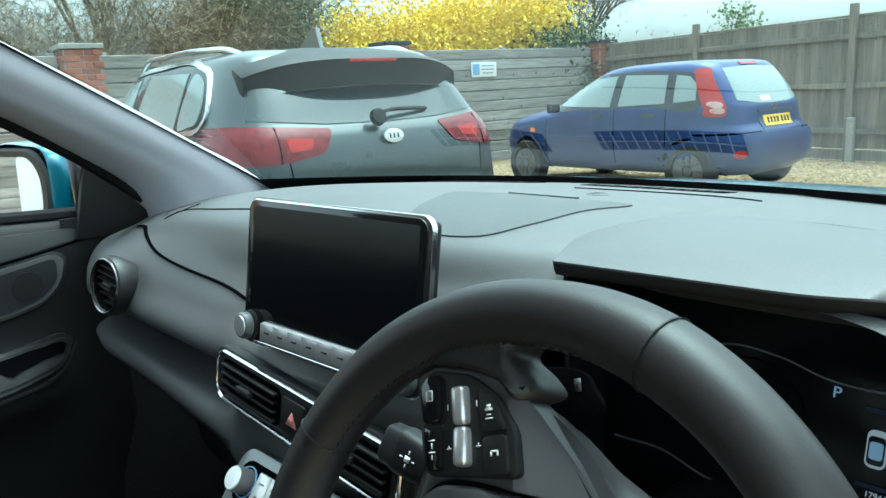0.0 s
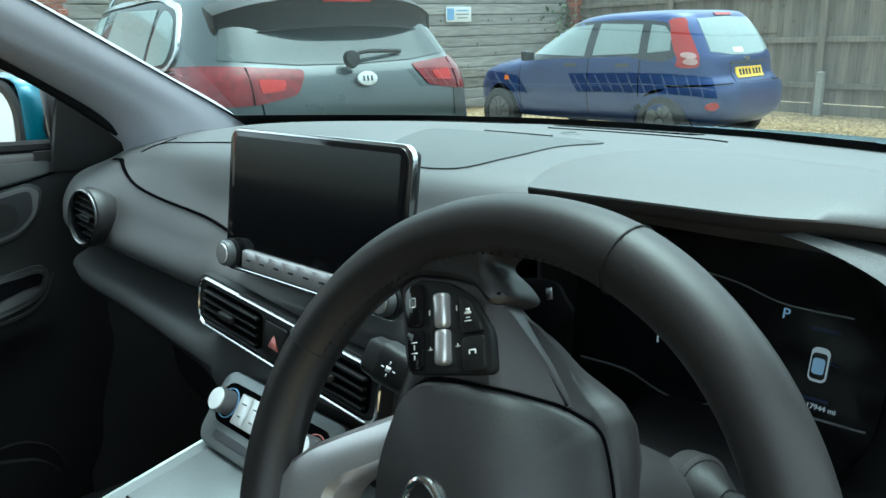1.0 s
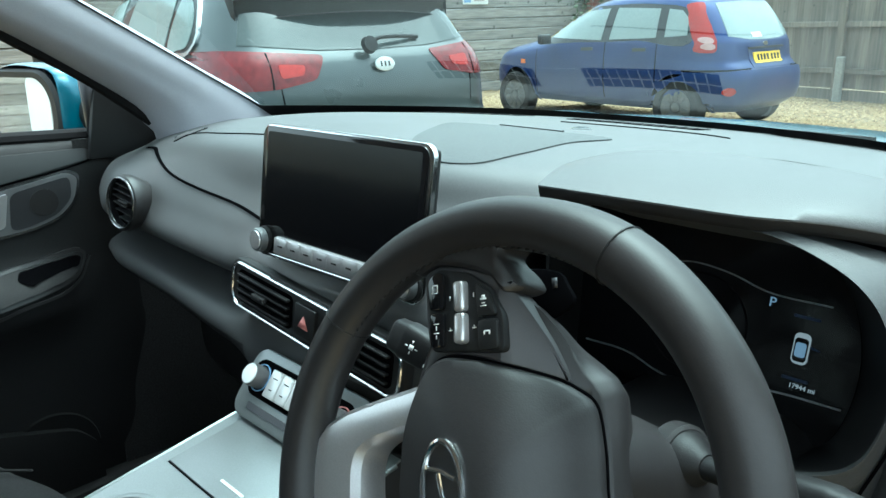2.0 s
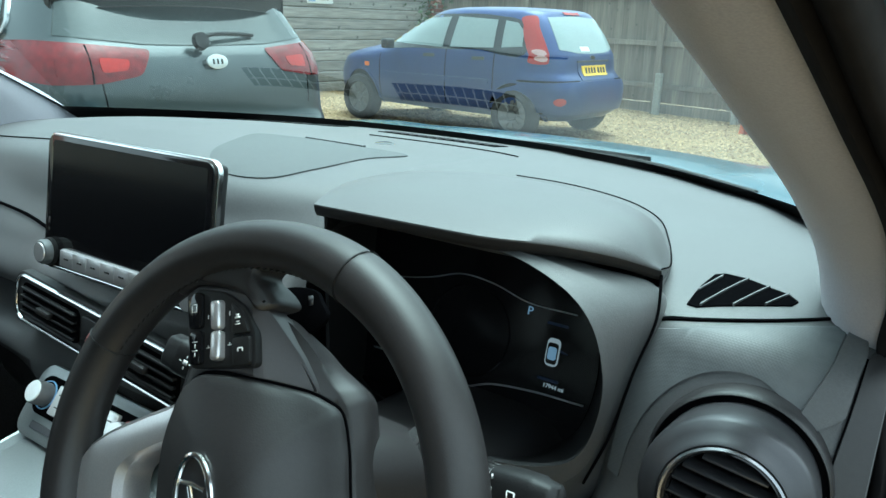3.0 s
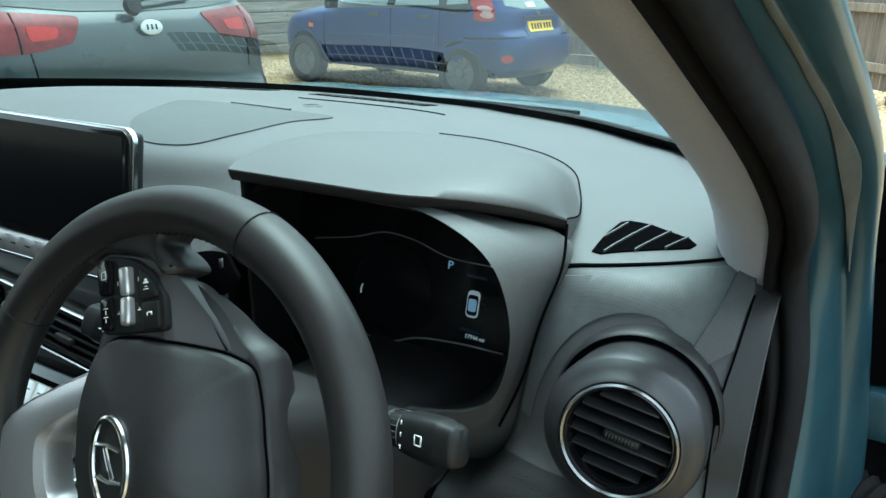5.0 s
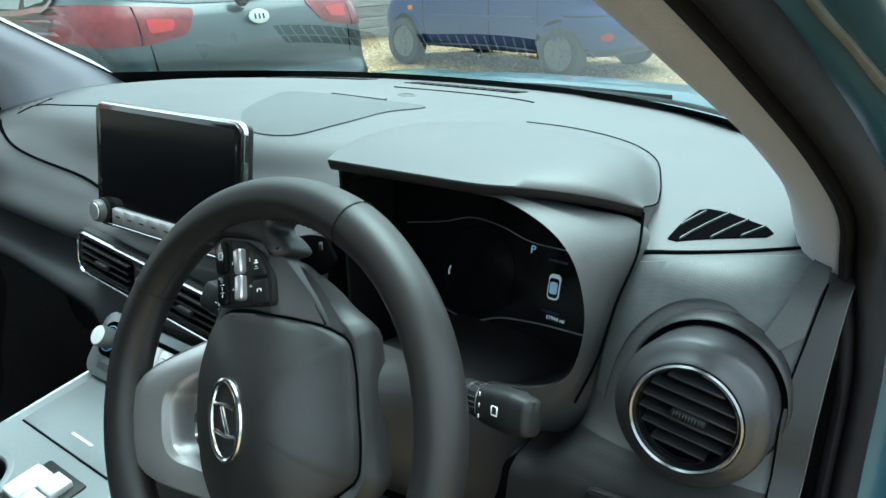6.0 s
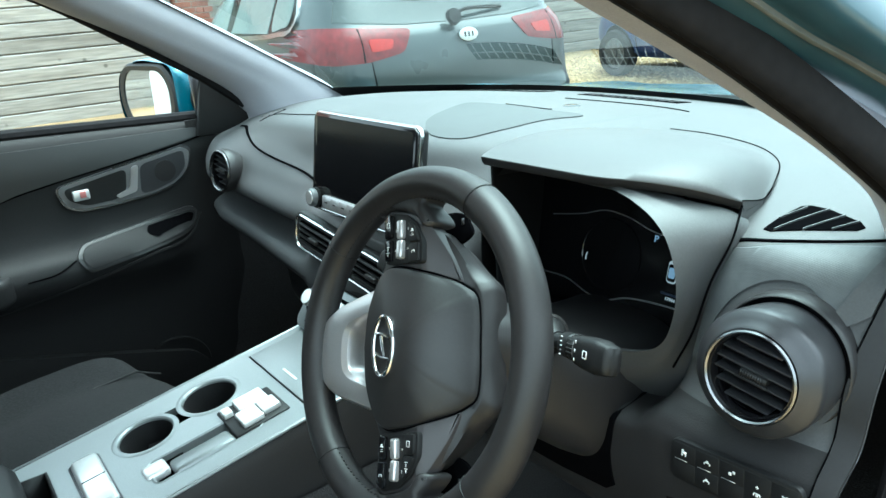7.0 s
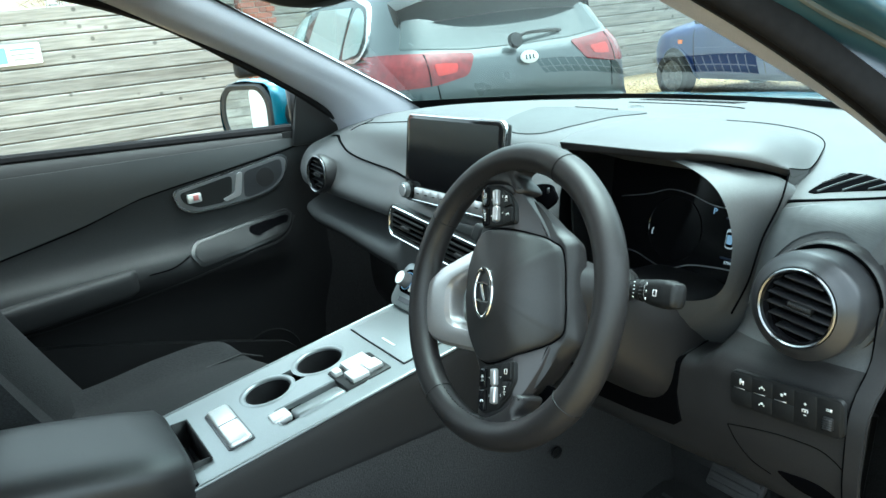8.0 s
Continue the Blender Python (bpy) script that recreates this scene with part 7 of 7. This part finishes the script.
rear("high_brake_light", [(-0.16, 1.385), (-0.16, 1.41), (0.16, 1.41), (0.16, 1.385)], "red_lamp_bright", hatch, 0.012, False, sk=HK)
part("rear_wiper", tube([(0.0, 0.19, 0.99), (0.10, 0.20, 1.0), (0.32, 0.215, 1.03)], 0.010, 8), "black", hatch)
rear("sticker", [(-0.20, 1.0), (-0.20, 1.05), (-0.02, 1.05), (-0.02, 1.0)], "sign_white", hatch, 0.010, False, sk=HK)
for s in (-1, 1):
    lamp = rear("tail_lamp", [(s * x, z) for x, z in [(0.600, 1.365), (0.640, 1.36), (0.698, 1.25), (0.746, 1.10), (0.775, 0.95), (0.775, 0.87), (0.705, 0.87), (0.690, 0.95), (0.668, 1.1), (0.638, 1.25)]], "red_lamp_bright", hatch, 0.012, True, "tall red tail lamp", 0.02, sk=HK)
    for z in (0.985, 0.925):
        rear("lamp_lens", [(s * 0.73 + 0.030 * math.cos(a), z + 0.032 * math.sin(a)) for a in np.linspace(0, math.tau, 20, endpoint=False)], "clear_lamp", lamp, 0.018, False, sk=HK)
    rear("reflector", [(s * 0.66 + 0.04 * math.cos(a), 0.48 + 0.04 * math.sin(a)) for a in np.linspace(0, math.tau, 20, endpoint=False)], "red_lamp_bright", hatch, 0.036, False, sk=HK)
    side("side_glass", [(0.50, 1.02), (0.52, 1.2), (0.64, 1.30), (1.0, 1.36), (1.6, 1.37), (2.05, 1.34), (2.45, 1.18), (2.78, 0.985), (2.0, 0.965), (1.2, 0.985)], "car_glass", hatch, s, 0.004, sk=HK)
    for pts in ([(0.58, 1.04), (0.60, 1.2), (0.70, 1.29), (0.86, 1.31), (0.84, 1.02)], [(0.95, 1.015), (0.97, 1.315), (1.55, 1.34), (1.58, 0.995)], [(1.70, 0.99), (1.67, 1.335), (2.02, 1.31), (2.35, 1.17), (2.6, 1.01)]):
        side("window", pts, "car_glass_sky", hatch, s, 0.008, False, sk=HK)
    for y in (0.92, 1.63, 2.74):
        side("door_joint", [(y - 0.005, 0.35), (y + 0.005, 0.35), (y + 0.005, 0.97), (y - 0.005, 0.97)], "void", hatch, s, 0.003, False, sk=HK)
    side("side_rub_strip", [(0.98, 0.62), (2.7, 0.60), (2.7, 0.65), (0.98, 0.67)], "blue_paint", hatch, s, 0.016, False, sk=HK)
    for y in (1.05, 1.80):
        side("door_handle", [(y, 0.875), (y + 0.17, 0.87), (y + 0.17, 0.905), (y, 0.91)], "silver_dark", hatch, s, 0.022, False, sk=HK)
    side("indicator", [(2.95, 0.70), (3.03, 0.70), (3.03, 0.75), (2.95, 0.75)], "amber", hatch, s, 0.012, False, sk=HK)
    for y in (0.63, 3.115):
        # flat near-black disc paints the shade of the wheel well
        side("wheel_arch", [(y + 0.345 * math.cos(a), 0.31 + 0.345 * math.sin(a)) for a in np.linspace(-0.5, math.pi + 0.5, 30)], "void", hatch, s, 0.005, False, sk=HK)
        side("arch_lip", [(y + 0.365 * math.cos(a), 0.31 + 0.365 * math.sin(a)) for a in np.linspace(-0.3, math.pi + 0.3, 30)] + [(y + 0.34 * math.cos(a), 0.31 + 0.34 * math.sin(a)) for a in np.linspace(math.pi + 0.3, -0.3, 30)], "blue_paint", hatch, s, 0.02, False, sk=HK)
        car_wheel(hatch, s * 0.762, y, 0.295, s)
    mb = part("wing_mirror", block((0.17, 0.10, 0.12), (s * 0.92, 2.50, 1.0), 0.03, None, 3), "black", hatch)
    part("mirror_arm", tube([(s * 0.80, 2.60, 0.96), (s * 0.88, 2.59, 0.97)], 0.022, 8), "black", mb)

# ---- ground, road, verge ----
def sheet(name, pts, z, mat, label, category, cells=1):
    bm = bmesh.new()
    bm.faces.new([bm.verts.new((x, y, z)) for x, y in pts])
    ob = part(name, bm, mat, None, label, smooth=False, category=category, kind="structure")
    ob.name = name
    return ob


sheet("ground", [(-2500, -2500), (2500, -2500), (2500, 2500), (-2500, 2500)], -0.012, "ground_far", "rough open ground beyond the yard", "ground")
gravel_rows = [[(x, y, 0.012 * noise.noise(Vector((x * 1.3, y * 1.3, 0)))) for x in np.linspace(-13, 9, 90)] for y in np.linspace(-9, 15, 100)]
part("gravel_yard", grid(gravel_rows), "gravel", None, "golden pea gravel covering the parking yard", category="gravel", kind="structure")
sheet("road", [(0.9, 11.2), (40, -4), (42, 3), (2.2, 19), (0.2, 19)], 0.02, "asphalt", "grey asphalt road outside the gateway", "road")
sheet("verge", [(-3, 19.0), (2.2, 19), (42, 3), (60, 20), (-3, 40)], 0.03, "grass", "green roadside verge", "grass")


def pebbles(count, box, size, seed):
    """Loose stones lying on the gravel, as one mesh."""
    rng = np.random.default_rng(seed)
    base = np.array([(1, 0, 0), (0, 1, 0), (-1, 0, 0), (0, -1, 0), (0, 0, 0.75), (0, 0, -0.4)])
    tri = np.array([(0, 1, 4), (1, 2, 4), (2, 3, 4), (3, 0, 4)])
    x0, y0, x1, y1 = box
    pos = np.stack([rng.uniform(x0, x1, count), rng.uniform(y0, y1, count), np.zeros(count)], 1)
    pos[:, 2] = [0.012 * noise.noise(Vector((x * 1.3, y * 1.3, 0))) for x, y, _ in pos]
    ang, sc = rng.uniform(0, math.tau, count), rng.uniform(*size, (count, 3)) * np.array([1.15, 0.85, 0.8])
    v = base[None] * (1 + rng.uniform(-0.25, 0.25, (count, 6, 1))) * sc[:, None]
    c, s = np.cos(ang)[:, None], np.sin(ang)[:, None]
    v = np.stack([v[..., 0] * c - v[..., 1] * s, v[..., 0] * s + v[..., 1] * c, v[..., 2]], -1) + pos[:, None]
    me = bpy.data.meshes.new("pebbles")
    f = (tri[None] + 6 * np.arange(count)[:, None, None]).reshape(-1, 3)
    me.from_pydata(v.reshape(-1, 3).tolist(), [], f.tolist())
    return me


link("loose_gravel", pebbles(42000, (-8.0, 1.9, 3.4, 11.5), (0.012, 0.030), 3), "stone", None, "scattered golden and cream pebbles", "gravel", kind="stuff", smooth=False)

# ---- fences and brick piers ----
def fx(y):
    """Where the boarded fence stands at y."""
    return -9.9 + 0.137 * y


FA = math.atan2(0.137, 1.0)
board_fence = thing("board_fence", (fx(4), 4, 0), "weathered grey horizontal board fence between brick piers", "fence")
BM = {}


def shared(key, build):
    if key not in BM:
        me = bpy.data.meshes.new(key)
        b = build()
        b.to_mesh(me)
        b.free()
        BM[key] = me
    return BM[key]


def piece(name, me, mat, parent, m):
    if not me.materials:
        me.materials.append(M[mat])
    ob = new(name, me)
    ob.parent = parent
    ob.matrix_parent_inverse = parent.matrix_basis.inverted()
    ob.matrix_basis = m
    return ob


PIERS = [3.20, 7.75, 12.55]
for b_i, (y0, y1) in enumerate(((-5.6, -1.4), (-1.4, 2.95), (3.45, 7.5), (8.0, 12.3), (-9.8, -5.6), (-14.0, -9.8), (-18.2, -14.0), (-22.4, -18.2), (-26.6, -22.4))):
    span = (y1 - y0) / math.cos(FA)
    me = shared("fence_board_%d" % b_i, lambda: block((0.026, span, 0.158), (0, 0, 0), 0.005, None, 1))
    for k in range(11):
        z = 0.10 + 0.178 * k
        ym = (y0 + y1) / 2
        lean = random.uniform(-0.10, 0.10)
        piece("board", me, "board", board_fence, Matrix.Translation((fx(ym) + 0.002 * (k % 2), ym, z)) @ pose(0, 0, 0, lean, 7.5 + random.uniform(-1.5, 1.5), -math.degrees(FA)))
    piece("backing", shared("fence_backing_%d" % b_i, lambda: block((0.012, span, 1.92), (0, 0, 0), 0, None, 1)), "fence", board_fence, Matrix.Translation((fx(ym) - 0.034, ym, 0.99)) @ pose(0, 0, 0, 0, 0, -math.degrees(FA)))
    for y in (y0 + 0.05, y1 - 0.05, (y0 + y1) / 2):
        piece("post", shared("fence_post", lambda: block((0.09, 0.09, 2.0), (0, 0, 1.0), 0.006, None, 1)), "board", board_fence, Matrix.Translation((fx(y) - 0.075, y, 0)))
brick_me = shared("brick", lambda: block((0.215, 0.1025, 0.065), (0, 0, 0), 0.005, None, 1))
for y in PIERS:
    w = 0.44
    pier = thing("brick_pier", (fx(y), y, 0), "red brick fence pier with a dark weathered cap", "pier", group="brick piers")
    pm = Matrix.Translation((fx(y), y, 0)) @ pose(0, 0, 0, 0, 0, -math.degrees(FA))
    bm = block((w - 0.014, w - 0.014, 2.02), (0, 0, 1.01))
    bm.transform(pm)
    part("mortar_core", bm, "mortar", pier, smooth=False)
    for c in range(27):
        z = 0.0375 + 0.075 * c
        for side_ in range(4):
            a = 90 * side_
            for k in (-1, 1):
                off = 0.1125 * k + (0.05 if c % 2 else -0.05) * (1 if side_ % 2 else -1) * 0.5
                piece("brick", brick_me, "brick", pier, pm @ pose(0, 0, 0, 0, 0, a) @ Matrix.Translation((off * 0.98, w / 2 - 0.05, z)) @ Matrix.Diagonal((0.985, 1, 1, 1)))
    bm = slab(rounded(w + 0.07, w + 0.07, 0.01), 0.06, pm @ Matrix.Translation((0, 0, 2.035)), 0.012)
    part("cap", bm, "concrete" if y < 5 else "tyre", pier, smooth=False)

# upright board fence at the far side
GA, GB = Vector((-8.2, 12.55, 0)), Vector((-3.1, 11.32, 0))
GC, GD = Vector((-3.1, 11.32, 0)), Vector((0.30, 10.45, 0))
plank_fence = thing("plank_fence", GC, "tall brown upright-plank fence with timber posts on concrete stubs", "fence")
plank_me = shared("plank", lambda: block((0.112, 0.016, 1.80), (0, 0, 0.90), 0.003, None, 1))
for a, b, n in ((GA, GB, 46), (GC, GD, 31)):
    d = (b - a).normalized()
    ang = math.degrees(math.atan2(d.y, d.x))
    for k in range(n):
        p = a.lerp(b, (k + 0.5) / n)
        piece("plank", plank_me, "fence", plank_fence, Matrix.Translation(p + Vector((0, 0, 0.17 + random.uniform(-0.004, 0.004)))) @ pose(0, 0, 0, 0, 0, ang + 5 + random.uniform(-1.5, 1.5)))
    for z in (0.42, 1.05, 1.72):
        piece("rail", shared("rail_%d_%d" % (n, int(z * 100)), lambda: block(((b - a).length, 0.07, 0.075), (0, 0, 0), 0.006, None, 1)), "fence", plank_fence, Matrix.Translation((a + b) / 2 + Vector((0, 0, z)) + d.cross(Vector((0, 0, 1))) * 0.048) @ pose(0, 0, 0, 0, 0, ang))
    piece("gravel_board", shared("gravel_board_%d" % n, lambda: block(((b - a).length, 0.03, 0.15), (0, 0, 0), 0.004, None, 1)), "fence", plank_fence, Matrix.Translation((a + b) / 2 + Vector((0, 0, 0.085))) @ pose(0, 0, 0, 0, 0, ang))
    piece("capping", shared("capping_%d" % n, lambda: block(((b - a).length, 0.06, 0.03), (0, 0, 0), 0.004, None, 1)), "fence", plank_fence, Matrix.Translation((a + b) / 2 + Vector((0, 0, 1.99))) @ pose(0, 0, 0, 0, 0, ang))
for p in (Vector((-5.75, 11.96, 0)), GC, Vector((-1.85, 11.0, 0)), Vector((-0.7, 10.7, 0))):
    tall = p.x < -2.5
    side_v = Vector((-0.05, -0.10, 0))
    if tall:
        piece("fence_upright", shared("fence_upright", lambda: block((0.10, 0.10, 2.15), (0, 0, 1.075), 0.008, None, 1)), "fence", plank_fence, Matrix.Translation(p + side_v * 0.8))
    if p.x > -5:
        piece("concrete_stub", shared("stub", lambda: block((0.10, 0.10, 0.62), (0, 0, 0.31), 0.012, None, 1)), "concrete", plank_fence, Matrix.Translation(p + side_v * 1.6 + Vector((0.10, 0, 0))))

# gate leaf at the road, with a rusty steel post
gate = thing("wooden_gate", (0.5, 9.9, 0), "weathered plank gate leaf on a rusty brown steel post", "gate")
ga, gb = Vector((0.18, 10.35, 0)), Vector((0.80, 9.55, 0))
gd = (gb - ga).normalized()
gang = math.degrees(math.atan2(gd.y, gd.x))
for k in range(9):
    piece("plank", plank_me, "fence", gate, Matrix.Translation(ga.lerp(gb + gd * 0.2, (k + 0.5) / 9) + Vector((0, 0, 0.13))) @ pose(0, 0, 0, 0, 0, gang + 3))
for z in (0.38, 1.02, 1.70):
    piece("rail", shared("gate_rail", lambda: block((1.15, 0.05, 0.10), (0, 0, 0), 0.006, None, 1)), "fence", gate, Matrix.Translation((ga + gb) / 2 + Vector((0, 0, z)) - gd.cross(Vector((0, 0, 1))) * -0.05) @ pose(0, 0, 0, 0, 0, gang))
part("steel_post", tube([(gb.x, gb.y - 0.08, 0), (gb.x, gb.y - 0.08, 2.1)], 0.045, 4), "rust", gate, smooth=False)

# orange ribbed cone
CO = Matrix.Translation((-1.20, 10.02, 0)) @ pose(0, 0, 0, 0, 0, 12) @ Matrix.Scale(1.08, 4)
cone = thing("traffic_cone", (-1.20, 10.02, 0), "faded orange ribbed plastic traffic cone on the gravel", "traffic cone")
part("body", lathe([(0.0, 0.0), (0.28, 0.0), (0.30, 0.03), (0.298, 0.20), (0.27, 0.32), (0.20, 0.48), (0.13, 0.68), (0.075, 0.88), (0.06, 0.94), (0.0, 0.945)], 12, CO), "cone_red", cone)
for k in range(4):
    bm = grid([[(u * w_, -r_ - d_, z_) for u, d_ in ((-1, -0.06), (-1, 0.0), (-0.8, 0.012), (0.8, 0.012), (1, 0.0), (1, -0.06))] for z_, r_, w_ in ((0.0, 0.32, 0.085), (0.06, 0.315, 0.083), (0.24, 0.300, 0.078), (0.34, 0.265, 0.072), (0.50, 0.195, 0.060), (0.70, 0.125, 0.046), (0.90, 0.068, 0.034), (0.96, 0.05, 0.03))])
    bm.transform(CO @ pose(0, 0, 0, 0, 0, 90 * k))
    part("rib", bm, "cone", cone)


def notice(y, z, label):
    s_ = thing("notice_board", (fx(y) + 0.05, y, z), label, "sign", group="parking notices")
    m = axes((fx(y) + 0.045, y, z), (math.sin(FA), math.cos(FA), 0), (0, 0, 1))
    part("panel", slab(rounded(0.56, 0.25, 0.02), 0.008, m, 0.002), "sign_white", s_)
    part("blue_square", slab(rounded(0.15, 0.19, 0.01), 0.003, m @ Matrix.Translation((-0.18, 0, 0.0075))), "sign_blue", s_)
    for k in range(3):
        part("text_bar", slab(rounded(0.28 - 0.05 * (k == 2), 0.022, 0.004), 0.002, m @ Matrix.Translation((0.08, 0.06 - 0.06 * k, 0.0075))), "sign_blue" if k == 0 else "concrete", s_)


notice(9.60, 1.62, "white parking notice with a blue square fixed to the board fence")
notice(0.22, 1.43, "white parking notice with a blue square fixed to the fence boards")


# ---- planting behind the fences ----
def leaves(count, centres, spread, size, seed, flat=0.0, up=0.0):
    """Many small leaf blades about a set of clump centres, as one mesh."""
    rng = np.random.default_rng(seed)
    c = np.array(centres, float)
    pick = rng.integers(0, len(c), count)
    pos = c[pick] + rng.normal(0, 1, (count, 3)) * np.array(spread)
    a = rng.normal(0, 1, (count, 3)) + np.array((0, 0, up))
    a /= np.linalg.norm(a, axis=1)[:, None]
    b = np.cross(a, rng.normal(0, 1, (count, 3)))
    b /= np.linalg.norm(b, axis=1)[:, None]
    n = np.cross(a, b)
    ln = rng.uniform(size[0], size[1], count)[:, None]
    wd = ln * size[2]
    v = np.stack([pos - a * ln, pos + b * wd + n * wd * 0.3, pos + a * ln, pos - b * wd + n * wd * 0.3], 1)
    v[..., 2] = np.maximum(v[..., 2], 0.05)
    me = bpy.data.meshes.new("leaves")
    i = 4 * np.arange(count)[:, None]
    me.from_pydata(v.reshape(-1, 3).tolist(), [], np.concatenate([i + np.array([[0, 1, 2]]), i + np.array([[0, 2, 3]])]).tolist())
    return me


def limbs(root, height, seed, levels=4, spread=0.6, r0=0.09, lean=(0, 0)):
    """A branching trunk with limbs and twigs."""
    rng = random.Random(seed)
    out, tips = [], []

    def grow(p, d, length, r, level):
        pts, q = [p], p
        for _ in range(3):
            d = (d + Vector((rng.uniform(-1, 1), rng.uniform(-1, 1), rng.uniform(-0.4, 0.6))) * 0.16).normalized()
            q = q + d * length / 3
            pts.append(q)
        out.append((pts, r))
        if level == 0:
            tips.append(q)
            return
        for _ in range(rng.choice((3, 4)) if level < levels else 4):
            k = rng.uniform(0.4, 1.0)
            s = pts[0].lerp(pts[-1], k) if k < 0.98 else pts[-1]
            nd = (d + Vector((rng.uniform(-1, 1), rng.uniform(-1, 1), rng.uniform(-0.3, 0.8))) * spread).normalized()
            grow(s, nd, length * rng.uniform(0.55, 0.75), r * 0.55, level - 1)

    grow(Vector(root), Vector((lean[0], lean[1], 1)).normalized(), height * 0.42, r0, levels)
    verts, faces = [], []
    for pts, r in out:
        sides = 6 if r > 0.02 else 3
        b0 = len(verts)
        for i, p in enumerate(pts):
            t = (pts[min(i + 1, len(pts) - 1)] - pts[max(i - 1, 0)]).normalized()
            u = t.orthogonal().normalized()
            w = t.cross(u)
            rr = r * (1 - 0.5 * i / (len(pts) - 1))
            verts += [tuple(p + rr * (math.cos(k * math.tau / sides) * u + math.sin(k * math.tau / sides) * w)) for k in range(sides)]
        for i in range(len(pts) - 1):
            for k in range(sides):
                faces.append((b0 + i * sides + k, b0 + i * sides + (k + 1) % sides, b0 + (i + 1) * sides + (k + 1) % sides, b0 + (i + 1) * sides + k))
    me = bpy.data.meshes.new("limbs")
    me.from_pydata(verts, [], faces)
    return me, tips


def bush(name, base, height, width, leaf, count, size, seed, label, category="bush", stems=5, spread=0.5):
    b_ = thing(name, base, label, category)
    rng = random.Random(seed)
    tips = []
    for k in range(stems):
        me, t = limbs((base[0] + rng.uniform(-width, width) * 0.4, base[1] + rng.uniform(-width, width) * 0.6, 0), height * rng.uniform(0.8, 1.1), seed * 31 + k, 3, 0.7, 0.05)
        link("stem", me, "bark", b_)
        tips += [t_ for t_ in t]
    c = [tuple(p) for p in tips]
    link("crown", leaves(count, c, (spread, spread, spread), size, seed), leaf, b_, smooth=False)
    return b_


bush("forsythia", (-10.9, 12.3, 0), 3.3, 1.7, "yellow_flower", 60000, (0.02, 0.05, 0.7), 5, "forsythia bush in full yellow blossom behind the fence", stems=6, spread=0.34)
bush("forsythia", (-10.9, 10.3, 0), 3.1, 1.5, "yellow_flower", 50000, (0.02, 0.05, 0.7), 6, "arching forsythia shrub with bright yellow flowers", stems=5, spread=0.32)
bush("ivy_bush", (-9.0, 13.15, 0), 2.75, 0.75, "ivy", 16000, (0.03, 0.07, 0.6), 7, "dark green ivy growing over the fence corner", stems=4, spread=0.28)
bush("hedge_bush", (-12.5, 6.4, 0), 3.6, 2.2, "twig", 26000, (0.06, 0.18, 0.04), 8, "bare brown hedge shrub behind the fence", "hedge", stems=7, spread=0.45)
bush("hedge_bush", (-12.8, 3.4, 0), 3.4, 2.2, "twig", 24000, (0.06, 0.18, 0.04), 9, "leafless brown hedge beside the brick pier", "hedge", stems=7, spread=0.45)
bush("hedge_bush", (-13.5, 9.0, 0), 4.2, 2.4, "hedge", 20000, (0.04, 0.10, 0.14), 10, "tangled hedge with dull young leaves", "hedge", stems=6, spread=0.5)
bush("shrub", (-6.6, 15.6, 0), 2.9, 1.4, "young_leaf", 6000, (0.03, 0.06, 0.5), 11, "fresh green shrub behind the plank fence", stems=4, spread=0.14)
bush("hedge_bush", (6.5, 24.0, 0), 3.5, 5.0, "hedge", 16000, (0.08, 0.2, 0.4), 12, "dark roadside hedge across the road", "hedge", stems=7, spread=0.8)


def bare_tree(base, height, seed):
    t_ = thing("bare_tree", base, "leafless grey-brown tree with fine twigs", "tree", group="bare trees")
    me, tips = limbs(base, height, seed, 5, 0.75, height * 0.022)
    link("trunk", me, "bark", t_)
    link("twigs", leaves(9000, [tuple(p) for p in tips], (0.3, 0.3, 0.3), (0.10, 0.28, 0.016), seed, up=0.6), "twig", t_, smooth=False)


for k, (x, y, h) in enumerate(((-19, 2.5, 8), (-17, 6.5, 7), (-17.5, 10.5, 8), (-21, 14, 9), (-13, 19, 6), (-16, -1.5, 7))):
    bare_tree((x, y, 0), h, 40 + k)
# distant tree line and a pale house wall beyond the fence
rng_ = random.Random(77)
far = [(-34 + 6 * math.sin(k), -30 + 2.2 * k, 0.4 + 1.0 * rng_.random()) for k in range(40)] + [(-30 + 2.0 * k, 46 + 4 * math.sin(k), 0.4 + 0.9 * rng_.random()) for k in range(45)]
link("far_trees", leaves(30000, far, (2.2, 2.2, 1.3), (0.08, 0.24, 0.12), 21), "hedge", None, "distant leafless tree line", "trees", kind="stuff", smooth=False)
house = thing("neighbour_house", (-17, -1.0, 0), "cream rendered house wall beyond the fence", "house")
part("wall", block((4, 7.5, 3.4), (-16.0, -2.6, 1.7), 0.02), material("cream_render", (0.68, 0.62, 0.48), 0.9, spread=0.08, grain=20), house, smooth=False)
part("roof", slab([(-2.4, 0), (2.4, 0), (0, 1.9)], 7.9, axes((-16.0, 1.35, 3.4), (1, 0, 0), (0, 0, 1))), "rust", house, smooth=False)
